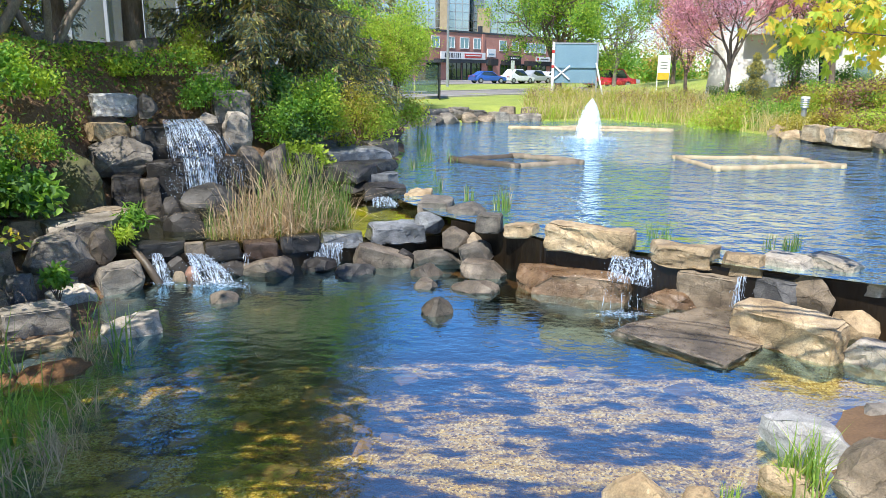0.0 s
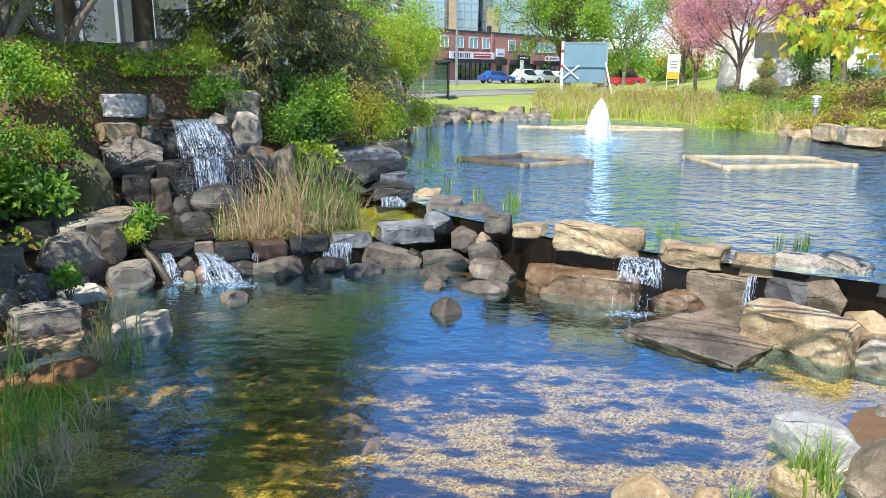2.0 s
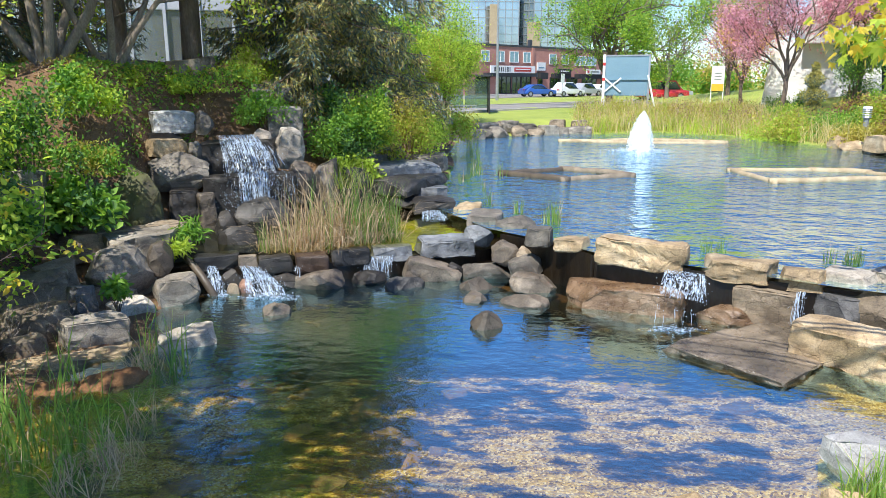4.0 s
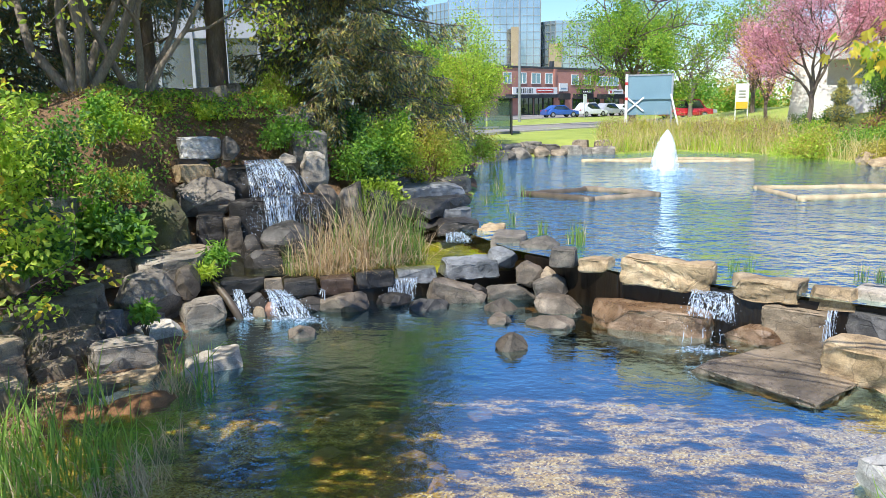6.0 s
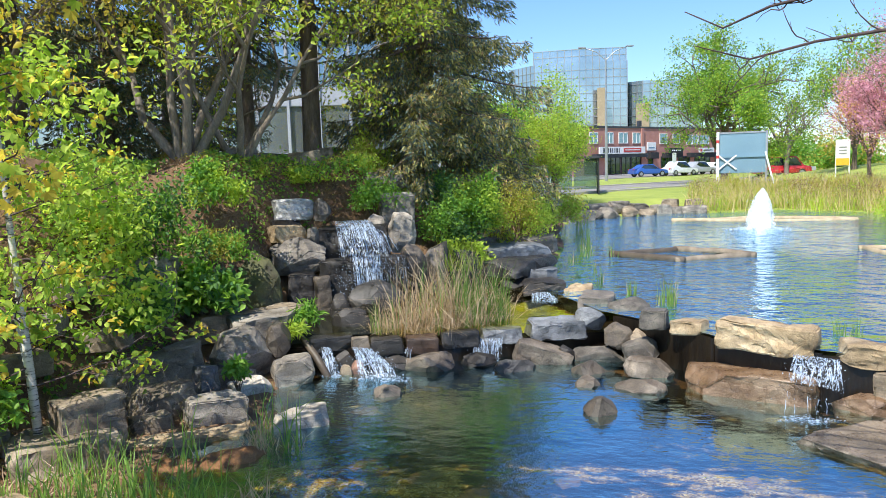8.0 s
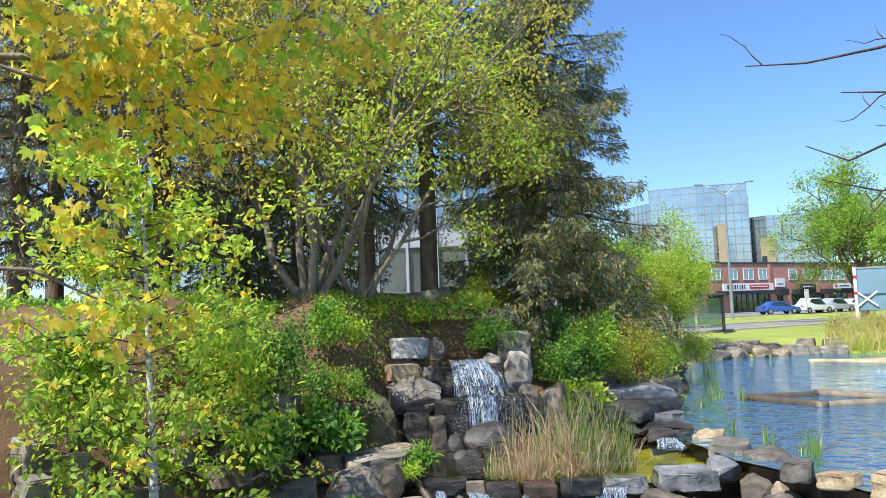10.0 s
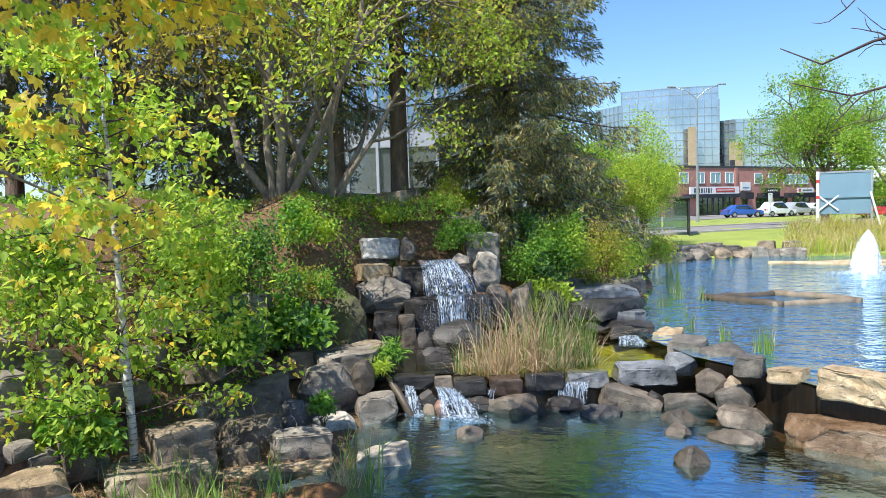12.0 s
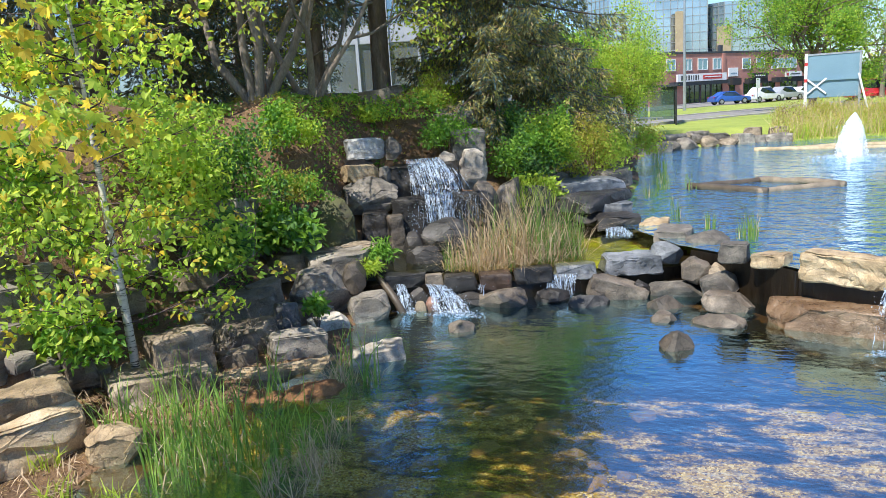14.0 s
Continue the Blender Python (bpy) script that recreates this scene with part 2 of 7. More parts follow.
DARKGLASS = glass_material("dark_glass", (0.10, 0.13, 0.15))


def paint(name, col, rough=0.3):
    m, nt, p = nodes_of(name)
    v = coords(nt)
    nt.links.new(ramp(nt, noise_tex(nt, v, 3), [(0.3, tuple(x * 0.85 for x in col)), (0.7, col)]), p.inputs["Base Color"])
    p.inputs["Roughness"].default_value = rough
    p.inputs["Coat Weight"].default_value = 0.5
    return m


def gravel_material():
    """Golden pebbles in streaky drifts, black silty patches and leaf mats between that also paint in tree shade."""
    m, nt, p = nodes_of("golden_gravel")
    v = coords(nt)
    cells = add(nt, "ShaderNodeTexVoronoi", Scale=46.0)
    nt.links.new(v, cells.inputs["Vector"])
    tone = ramp(nt, cells.outputs["Color"], [(0.1, (0.15, 0.085, 0.012)), (0.42, (0.55, 0.43, 0.09)), (0.7, (0.78, 0.67, 0.23)), (0.85, (0.95, 0.90, 0.55))])
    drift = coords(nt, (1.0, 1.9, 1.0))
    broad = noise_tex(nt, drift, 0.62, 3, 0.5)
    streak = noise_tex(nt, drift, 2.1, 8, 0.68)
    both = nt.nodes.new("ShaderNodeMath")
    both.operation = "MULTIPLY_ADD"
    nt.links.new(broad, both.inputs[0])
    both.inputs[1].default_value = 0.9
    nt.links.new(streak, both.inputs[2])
    silt_shade = ramp(nt, both.outputs[0], [(0.42, (0.02, 0.018, 0.012)), (0.48, (0.16, 0.14, 0.10)), (0.52, (0.6, 0.58, 0.5)), (0.58, (1, 1, 1))])
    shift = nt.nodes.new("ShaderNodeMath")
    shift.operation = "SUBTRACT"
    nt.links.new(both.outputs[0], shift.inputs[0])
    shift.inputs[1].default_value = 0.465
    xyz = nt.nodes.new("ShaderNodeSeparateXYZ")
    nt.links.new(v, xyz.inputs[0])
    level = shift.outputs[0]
    # Y thickens the black towards the far bed: sediment plus painted shade
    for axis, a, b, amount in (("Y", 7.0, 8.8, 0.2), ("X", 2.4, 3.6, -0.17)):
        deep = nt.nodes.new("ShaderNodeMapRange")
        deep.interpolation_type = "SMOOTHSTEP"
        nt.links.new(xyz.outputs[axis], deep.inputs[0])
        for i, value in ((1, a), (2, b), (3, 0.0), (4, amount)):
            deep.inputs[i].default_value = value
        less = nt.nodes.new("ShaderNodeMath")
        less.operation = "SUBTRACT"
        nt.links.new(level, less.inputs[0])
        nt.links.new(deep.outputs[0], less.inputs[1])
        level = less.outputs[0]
    nt.links.new(level, silt_shade.node.inputs[0])
    nt.links.new(mix(nt, 1.0, tone, silt_shade, "MULTIPLY"), p.inputs["Base Color"])
    p.inputs["Roughness"].default_value = 0.7
    bump(nt, cells.outputs["Distance"], 0.7, 0.02, p)
    return m


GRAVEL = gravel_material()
# near-black bed that makes the left basin water read black
BLACKBED = surface("black_basin_bed", (0.012, 0.010, 0.007), (0.04, 0.032, 0.02), 0.5, 2, 30, 0.6, 0.02)
# yellow-green of sunlit shrubs mirrored in the basin, painted on the bed
LIMEBED = surface("green_bed_painted_reflection", (0.22, 0.24, 0.02), (0.40, 0.41, 0.04), 0.8, 1.5, 25, 0.5, 0.02)


def water_material(name, tint, waves, face_on, power=4.0, gloss_tint=(0.82, 0.98, 1)):
    """Clear tinted water: see-through, with a gloss that grows towards grazing views, on rippled normals. face_on: the gloss seen straight on. waves: (scale, stretch x, stretch y, strength, distance)."""
    m, nt, p = nodes_of(name)
    nt.nodes.remove(p)
    tr = nt.nodes.new("ShaderNodeBsdfTransparent")
    tr.inputs[0].default_value = (*tint, 1)
    gl = nt.nodes.new("ShaderNodeBsdfGlossy")
    gl.inputs["Roughness"].default_value = 0.02
    gl.inputs["Color"].default_value = (*gloss_tint, 1)
    normal = None
    for scale, sx, sy, strength, distance in waves:
        v = coords(nt, (sx, sy, 1))
        n = noise_tex(nt, v, scale, 3, 0.5)
        normal = bump(nt, n, strength, distance, None, normal)
    lw = nt.nodes.new("ShaderNodeLayerWeight")
    lw.inputs[0].default_value = 0.5
    nt.links.new(normal, lw.inputs["Normal"])
    steep = nt.nodes.new("ShaderNodeMath")
    steep.operation = "POWER"
    nt.links.new(lw.outputs["Facing"], steep.inputs[0])
    steep.inputs[1].default_value = power
    gloss = nt.nodes.new("ShaderNodeMath")
    gloss.operation = "MULTIPLY_ADD"
    nt.links.new(steep.outputs[0], gloss.inputs[0])
    gloss.inputs[1].default_value, gloss.inputs[2].default_value = 1 - face_on, face_on
    nt.links.new(normal, gl.inputs["Normal"])
    ms = nt.nodes.new("ShaderNodeMixShader")
    nt.links.new(gloss.outputs[0], ms.inputs[0])
    nt.links.new(tr.outputs[0], ms.inputs[1])
    nt.links.new(gl.outputs[0], ms.inputs[2])
    nt.links.new(ms.outputs[0], nt.nodes["Material Output"].inputs[0])
    return m


PONDWATER = water_material("pond_water", (0.24, 0.26, 0.17), [(0.9, 0.9, 1.0, 1.0, 0.2), (2.4, 0.9, 1.0, 1.0, 0.17), (6.0, 0.9, 1.1, 1.0, 0.08)], 0.70, 1.8, (0.84, 1.0, 1.0))
POOLWATER = water_material("pool_water", (0.93, 0.83, 0.54), [(2.0, 0.8, 1.2, 0.5, 0.03), (5.5, 0.8, 1.2, 0.5, 0.018), (14, 0.9, 1.2, 0.5, 0.006)], 0.06, 1.45, (0.58, 0.88, 1.0))
MIDWATER = water_material("basin_water", (0.85, 0.82, 0.5), [(3.5, 0.8, 1.2, 0.2, 0.03)], 0.12, 6.0)


def foam_material(name, cover, flat=0.0, hue=(0.56, 0.68, 0.84)):
    m, nt, p = nodes_of(name)
    p.inputs["Base Color"].default_value = (*hue, 1)
    p.inputs["Roughness"].default_value = 0.35
    p.inputs["Subsurface Weight"].default_value = 0.0
    v = coords(nt, (9, 9, 9) if flat else (22, 22, 1.8))
    f = ramp(nt, noise_tex(nt, v, 1.6, 5, 0.7), [(0.62 - cover * 0.4, (0, 0, 0)), (0.78 - cover * 0.3, (1, 1, 1))])
    tr = nt.nodes.new("ShaderNodeBsdfTransparent")
    tl = nt.nodes.new("ShaderNodeBsdfTranslucent")
    tl.inputs[0].default_value = (*hue, 1)
    both = nt.nodes.new("ShaderNodeMixShader")
    both.inputs[0].default_value = 0.4
    nt.links.new(p.outputs[0], both.inputs[1])
    nt.links.new(tl.outputs[0], both.inputs[2])
    ms = nt.nodes.new("ShaderNodeMixShader")
    nt.links.new(f, ms.inputs[0])
    nt.links.new(tr.outputs[0], ms.inputs[1])
    nt.links.new(both.outputs[0], ms.inputs[2])
    nt.links.new(ms.outputs[0], nt.nodes["Material Output"].inputs[0])
    return m


FOAM = foam_material("white_water", 0.62)
SHEET = foam_material("falling_water", 0.40)
WHITEWATER = surface("white_froth_core", (0.78, 0.82, 0.86), (0.92, 0.94, 0.96), 0.5, 6, 40, 0.8, 0.03)
FROTH = foam_material("froth", 0.42, 1.0)
JET = foam_material("jet_water", 2.3, 0.0, (0.86, 0.89, 0.92))

# ---- building helpers ----


def mesh_of(name, verts, faces, material=None, smooth=False):
    me = bpy.data.meshes.new(name)
    me.from_pydata([tuple(v) for v in verts], [], [tuple(f) for f in faces])
    if material:
        me.materials.append(material)
    if smooth:
        me.polygons.foreach_set("use_smooth", [True] * len(me.polygons))
    return me


def quads_mesh(name, verts, material):
    """A mesh of loose quads from an array (n, 4, 3)."""
    n = len(verts)
    me = bpy.data.meshes.new(name)
    me.vertices.add(n * 4)
    me.loops.add(n * 4)
    me.polygons.add(n)
    me.vertices.foreach_set("co", verts.reshape(-1).astype(np.float32))
    me.loops.foreach_set("vertex_index", np.arange(n * 4, dtype=np.int32))
    me.polygons.foreach_set("loop_start", np.arange(0, n * 4, 4, dtype=np.int32))
    me.materials.append(material)
    me.update(calc_edges=True)
    return me


MASSES = {"leafage", "branchwork", "needle_mass", "stemwork", "crown", "foliage", "water_strand", "spray", "twig_work", "foot_foam", "jet", "mullion_grid"}


def child(name, me, parent, label=""):
    ob = new(name, me)
    ob.parent = parent
    if name in MASSES:
        ob["kind"] = "stuff"
    if label:
        ob["label"] = label
    return ob


def part(name, bm, material, parent, label=""):
    me = bpy.data.meshes.new(name)
    bm.to_mesh(me)
    bm.free()
    me.materials.append(material)
    return child(name, me, parent, label)


def box(size, at=(0, 0, 0), bevel=0.0, rz=0.0):
    bm = bmesh.new()
    bmesh.ops.create_cube(bm, size=1, matrix=Matrix.Translation(at) @ pose(0, 0, 0, 0, 0, rz) @ Matrix.Diagonal((*size, 1)))
    if bevel:
        bmesh.ops.bevel(bm, geom=list(bm.edges), offset=bevel, segments=2, affect="EDGES", clamp_overlap=True)
    return bm


def boxes(rows, bevel=0.0):
    """Several boxes (size, centre) in one bmesh."""
    bm = bmesh.new()
    for size, at in rows:
        bmesh.ops.create_cube(bm, size=1, matrix=Matrix.Translation(at) @ Matrix.Diagonal((*size, 1)))
    if bevel:
        bmesh.ops.bevel(bm, geom=list(bm.edges), offset=bevel, segments=1, affect="EDGES", clamp_overlap=True)
    return bm


def rod(r1, r2, height, at=(0, 0, 0), sides=12, turn=None):
    bm = bmesh.new()
    m = Matrix.Translation(at) @ (turn or Matrix()) @ Matrix.Translation((0, 0, height / 2))
    bmesh.ops.create_cone(bm, cap_ends=True, segments=sides, radius1=r1, radius2=r2, depth=height, matrix=m)
    return bm


def empty(name, x, y, z, rz=0.0):
    ob = new(name)
    ob.matrix_basis = pose(x, y, z, 0, 0, rz)
    return ob


def tubes(paths, sides=6):
    """Verts and faces of tapered tubes. paths: (points, radii)."""
    verts, faces = [], []
    for pts, radii in paths:
        pts = [Vector(p) for p in pts]
        base = len(verts)
        for i, (p, r) in enumerate(zip(pts, radii)):
            d = (pts[min(i + 1, len(pts) - 1)] - pts[max(i - 1, 0)]).normalized()
            a = d.orthogonal().normalized() if abs(d.z) > 0.9 else d.cross(Vector((0, 0, 1))).normalized()
            b = d.cross(a)
            for k in range(sides):
                w = 2 * math.pi * k / sides
                verts.append(p + (a * math.cos(w) + b * math.sin(w)) * r)
        for i in range(len(pts) - 1):
            for k in range(sides):
                q = base + i * sides
                faces.append((q + k, q + (k + 1) % sides, q + sides + (k + 1) % sides, q + sides + k))
        last = base + (len(pts) - 1) * sides
        faces.append(tuple(range(last, last + sides)))
    return verts, faces


def leaves(name, centres, size, material, rng, aspect=0.55, droop=0.3, size_spread=0.35, flat=0.0, plain=False):
    """One mesh of pointed leaves at the centres, each of two halves folded along the midrib; plain: one bent piece a leaf, for far crowns and litter."""
    c = np.asarray(centres, float)
    n = len(c)
    d = rng.normal(size=(n, 3))
    d[:, 2] -= droop
    d /= np.linalg.norm(d, axis=1)[:, None]
    q = rng.normal(size=(n, 3))
    q[:, 2] += flat
    side = np.cross(d, q)
    side /= np.linalg.norm(side, axis=1)[:, None] + 1e-9
    up = np.cross(side, d)
    s = (size * (1 + size_spread * rng.uniform(-1, 1, n)))[:, None]
    w, fold = s * aspect / 2, s * aspect * 0.16
    tip = c + d * s - up * s * 0.12
    if plain:
        return quads_mesh(name, np.stack([c, c + d * s * 0.42 + side * w + up * fold, tip, c + d * s * 0.42 - side * w + up * fold], 1), material)
    v = np.stack([c, c + d * s * 0.28 + side * w * 0.95 + up * fold, c + d * s * 0.66 + side * w * 0.72 + up * fold * 0.6, tip,
                  c + d * s * 0.66 - side * w * 0.72 + up * fold * 0.6, c + d * s * 0.28 - side * w * 0.95 + up * fold], 1)
    me = bpy.data.meshes.new(name)
    me.vertices.add(n * 6)
    me.loops.add(n * 8)
    me.polygons.add(n * 2)
    me.vertices.foreach_set("co", v.reshape(-1).astype(np.float32))
    me.loops.foreach_set("vertex_index", (np.arange(n, dtype=np.int32)[:, None] * 6 + np.array([0, 1, 2, 3, 0, 3, 4, 5], np.int32)).reshape(-1))
    me.polygons.foreach_set("loop_start", np.arange(0, n * 8, 4, dtype=np.int32))
    me.materials.append(material)
    me.update(calc_edges=True)
    return me


def blades(name, roots, height, width, lean, material, rng, bend=0.5, h_spread=0.4):
    """Grass-like blades of two tapered joined pieces; each root gives one blade."""
    r = np.asarray(roots, float)
    n = len(r)
    h = height * (1 + h_spread * rng.uniform(-1, 1, n))
    az = rng.uniform(0, 2 * math.pi, n)
    le = lean * rng.uniform(0.1, 1.0, n)
    out = np.stack([np.cos(az), np.sin(az), np.zeros(n)], 1)
    t2 = rng.uniform(0, 2 * math.pi, n)
    side = np.stack([np.cos(t2), np.sin(t2), np.zeros(n)], 1) * (width * rng.uniform(0.6, 1.2, n))[:, None] / 2
    up = np.array([0, 0, 1.0])
    mid = r + up * (h * 0.55)[:, None] + out * (h * le * 0.35)[:, None]
    tip = r + up * (h * (1 - le * bend * 0.6))[:, None] + out * (h * le)[:, None]
    lower = np.stack([r - side, r + side, mid + side * 0.8, mid - side * 0.8], 1)
    upper = np.stack([mid - side * 0.8, mid + side * 0.8, tip + side * 0.08, tip - side * 0.08], 1)
    v = np.stack([lower, upper], 1).reshape(-1, 4, 3)
    return quads_mesh(name, v, material)


# ---- ground ----
POND = [(-1.0, 14.6), (0.1, 12.4), (1.1, 11.4), (1.7, 10.6), (2.8, 10.0), (4.0, 9.2), (5.6, 8.3), (9, 6.5), (14, 7), (17, 14), (14.6, 22), (13.6, 25), (12.7, 28.5),
        (11.8, 33.5), (8, 37), (4.6, 35.6), (3.0, 35.8), (0.4, 34.0), (-1.6, 31), (-1.6, 26), (-1.2, 22), (-1.2, 17.5)]
POOL = [(0.3, 11.2), (1.5, 10.6), (2.8, 9.8), (4.2, 8.6), (5.4, 7.6), (5.2, 6.6), (3.8, 6.3), (3.2, 5.5), (3.0, 4.2), (2.4, 3.2), (0.8, 2.9), (-1.5, 2.9), (-3.4, 3.2), (-4.9, 3.7), (-5.1, 4.9),
        (-4.8, 6.3), (-4.9, 7.2), (-4.3, 8.3), (-4.6, 9.3), (-4.6, 10.3), (-3.5, 11.0), (-1.5, 11.6), (-0.4, 11.8)]
BASIN = [(-4.8, 10.9), (-3.6, 11.0), (-2.4, 11.5), (-1.4, 11.8), (-0.3, 12.6), (-0.4, 13.6), (-0.9, 14.6), (-1.9, 15.0), (-3.4, 14.0), (-4.9, 13.6), (-5.2, 12.2)]
POND_Z, POOL_Z, BASIN_Z = 0.0, -0.65, -0.15


def signed(poly, x, y):
    """Distance to a polygon's edge: positive outside, negative inside."""
    best, inside = np.full(x.shape, 1e9), np.zeros(x.shape, bool)
    for (x0, y0), (x1, y1) in zip(poly, poly[1:] + poly[:1]):
        dx, dy = x1 - x0, y1 - y0
        t = np.clip(((x - x0) * dx + (y - y0) * dy) / (dx * dx + dy * dy), 0, 1)
        best = np.minimum(best, np.hypot(x - x0 - t * dx, y - y0 - t * dy))
        cross = ((y0 > y) != (y1 > y)) & (x < dx * (y - y0) / (dy if dy else 1e-9) + x0)
        inside ^= cross
    return np.where(inside, -best, best)


def ease(a, b, v):
    t = np.clip((v - a) / (b - a), 0, 1)
    return t * t * (3 - 2 * t)


def wobble(x, y, k):
    return np.sin(x * 1.3 * k + 0.7) * np.cos(y * 1.1 * k + 1.9) + 0.5 * np.sin(x * 2.9 * k + y * 2.3 * k)


def height(x, y):
    """The lie of the land at arrays of places."""
    x, y = np.asarray(x, float), np.asarray(y, float)
    pond, pool, basin = signed(POND, x, y), signed(POOL, x, y), signed(BASIN, x, y)
    near = np.minimum(np.minimum(pond, pool), basin)
    land = 0.55 + 0.05 * wobble(x, y, 0.3)
    mound = ease(-2.4, -6.2, x) * ease(3.0, 9.0, y) * (1 - ease(23, 33, y)) * (1 - ease(-19, -30, x))
    cliff = ease(10.8, 12.8, y)
    land += mound * (2.1 * (cliff * ease(0.2, 2.3, near) + (1 - cliff) * ease(1.2, 4.0, near)) + 0.12 * wobble(x, y, 1.0) * ease(1, 4, near))
    land += 0.35 * ease(4.5, 2.5, y) * ease(-14, -4, x)
    land += 1.25 * ease(13, 22, x) * ease(18, 34, y) * (1 - ease(60, 90, y))
    shore = np.where(pool < np.minimum(pond, basin), POOL_Z, np.where(basin < pond, BASIN_Z, POND_Z))
    far = ease(18, 22, y)
    low_bank = ease(-2.6, -3.6, x) * (1 - cliff)
    z = shore + 0.06 + (land - shore) * (low_bank * ease(1.3, 3.0, near - 0.6 * ease(7.6, 6.4, y)) + (1 - low_bank) * ((1 - far) * ease(0.0, 1.9, near) + far * ease(0.5, 3.4, near)))
    z = np.where(pond < 0, POND_Z + 0.02 - np.clip(-pond * 0.5, 0, 0.75), z)
    z = np.where(basin < 0, np.minimum(z, BASIN_Z + 0.02 - np.clip(-basin * 0.5, 0, 0.28)), z)
    z = np.where(pool < 0, np.minimum(z, POOL_Z + 0.02 - np.clip(-pool * 0.35, 0, 0.3) - 0.02 * wobble(x, y, 1.4)), z)
    z = np.where((pond < 0.9) & (pond > -0.45) & (pool < 0.9), np.minimum(z, -0.8), z)
    z = np.where((pond < 0.9) & (pond > -0.45) & (basin < 0.7) & (pool >= 0.9), np.minimum(z, -0.32), z)
    return np.where((basin < 0.7) & (basin > -0.3) & (pool < 0.7) & (pool > -0.2), np.minimum(z, -0.8), z)


def height_at(x, y):
    return float(height(np.array([x]), np.array([y]))[0])


def build_ground():
    far = np.array([40, 60, 90, 140, 220, 400, 800, 1600, 3000.0])
    xs = np.concatenate([-far[::-1] - 5, np.arange(-40, -14, 1.0), np.arange(-14, 8, 0.16), np.arange(8, 24, 0.4), np.arange(24, 60, 2.0), far + 30])
    ys = np.concatenate([-far[::-1], np.arange(-30, -3, 2.0), np.arange(-3, 17, 0.16), np.arange(17, 45, 0.4), np.arange(45, 110, 3.0), far + 75])
    gx, gy = np.meshgrid(xs, ys)
    gz = height(gx, gy)
    nx, ny = len(xs), len(ys)
    verts = np.stack([gx, gy, gz], -1).reshape(-1, 3)
    i = np.arange((ny - 1) * nx).reshape(ny - 1, nx)[:, :-1].reshape(-1)
    faces = np.stack([i, i + 1, i + nx + 1, i + nx], 1)
    me = mesh_of("ground", verts.tolist(), faces.tolist(), None, True)
    for m in (LAWN, EARTH, GRAVEL, LIMEBED, BLACKBED):
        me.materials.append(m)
    c = verts[faces].mean(1)
    pond, pool, basin = (signed(p, c[:, 0], c[:, 1]) for p in (POND, POOL, BASIN))
    fray = np.random.default_rng(5).normal(size=(2, len(c))) * 0.16
    kind = np.zeros(len(c), int)
    kind[(c[:, 0] + fray[0] < -1.2 + 0.4 * wobble(c[:, 0], c[:, 1], 0.8)) & (c[:, 1] < 30) & (c[:, 0] > -30)] = 1
    kind[(np.minimum(pool, basin) + fray[1] < 1.4) | ((pond < 0.9) & (c[:, 1] < 16))] = 1
    kind[(pond < -0.3) | (basin < -0.25)] = 3
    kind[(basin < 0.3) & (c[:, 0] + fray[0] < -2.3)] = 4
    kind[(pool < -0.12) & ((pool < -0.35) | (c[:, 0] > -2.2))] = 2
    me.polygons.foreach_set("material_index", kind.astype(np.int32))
    tagged(new("ground", me), "rolling lawn, earthy mound and gravel pond beds", "ground", kind="structure")


build_ground()


def water_sheet(name, poly, z, material, label, grow=0.25):
    c = Vector((sum(p[0] for p in poly) / len(poly), sum(p[1] for p in poly) / len(poly)))
    bm = bmesh.new()
    ring = []
    for x, y in poly:
        d = (Vector((x, y)) - c).normalized() * grow
        ring.append(bm.verts.new((x + d.x, y + d.y, z)))
    bm.faces.new(ring)
    bm.normal_update()
    for f in bm.faces:
        if f.normal.z < 0:
            f.normal_flip()
    bmesh.ops.triangulate(bm, faces=list(bm.faces))
    me = bpy.data.meshes.new(name)
    bm.to_mesh(me)
    bm.free()
    me.materials.append(material)
    return tagged(new(name, me), label, "water", kind="structure")


water_sheet("water_pond", POND, POND_Z, PONDWATER, "wind-rippled blue pond water reflecting sky", 0.3)
water_sheet("water_pool", POOL, POOL_Z, POOLWATER, "clear shallow pool water over golden gravel")
water_sheet("water_basin", BASIN, BASIN_Z, MIDWATER, "still yellow-green basin water below the falls")

# ---- weir walls under the stones ----


def weir_wall(name, pts, z0, z1, thick, label):
    """A low wall that follows the points."""
    bm = bmesh.new()
    for (xa, ya), (xb, yb) in zip(pts, pts[1:]):
        a, b = Vector((xa, ya, 0)), Vector((xb, yb, 0))
        d = (b - a).normalized()
        n = Vector((-d.y, d.x, 0)) * thick
        low, high = [], []
        for p in (a - d * 0.03, b + d * 0.03, b + d * 0.03 + n, a - d * 0.03 + n):
            low.append(bm.verts.new((p.x, p.y, z0)))
            high.append(bm.verts.new((p.x, p.y, z1)))
        bm.faces.new(low[::-1])
        bm.faces.new(high)
        for k in range(4):
            bm.faces.new((low[k], low[(k + 1) % 4], high[(k + 1) % 4], high[k]))
    bmesh.ops.recalc_face_normals(bm, faces=list(bm.faces))
    me = bpy.data.meshes.new(name)
    bm.to_mesh(me)
    bm.free()
    me.materials.append(WETSHADEWALL)
    return tagged(new(name, me), label, "wall", kind="structure")


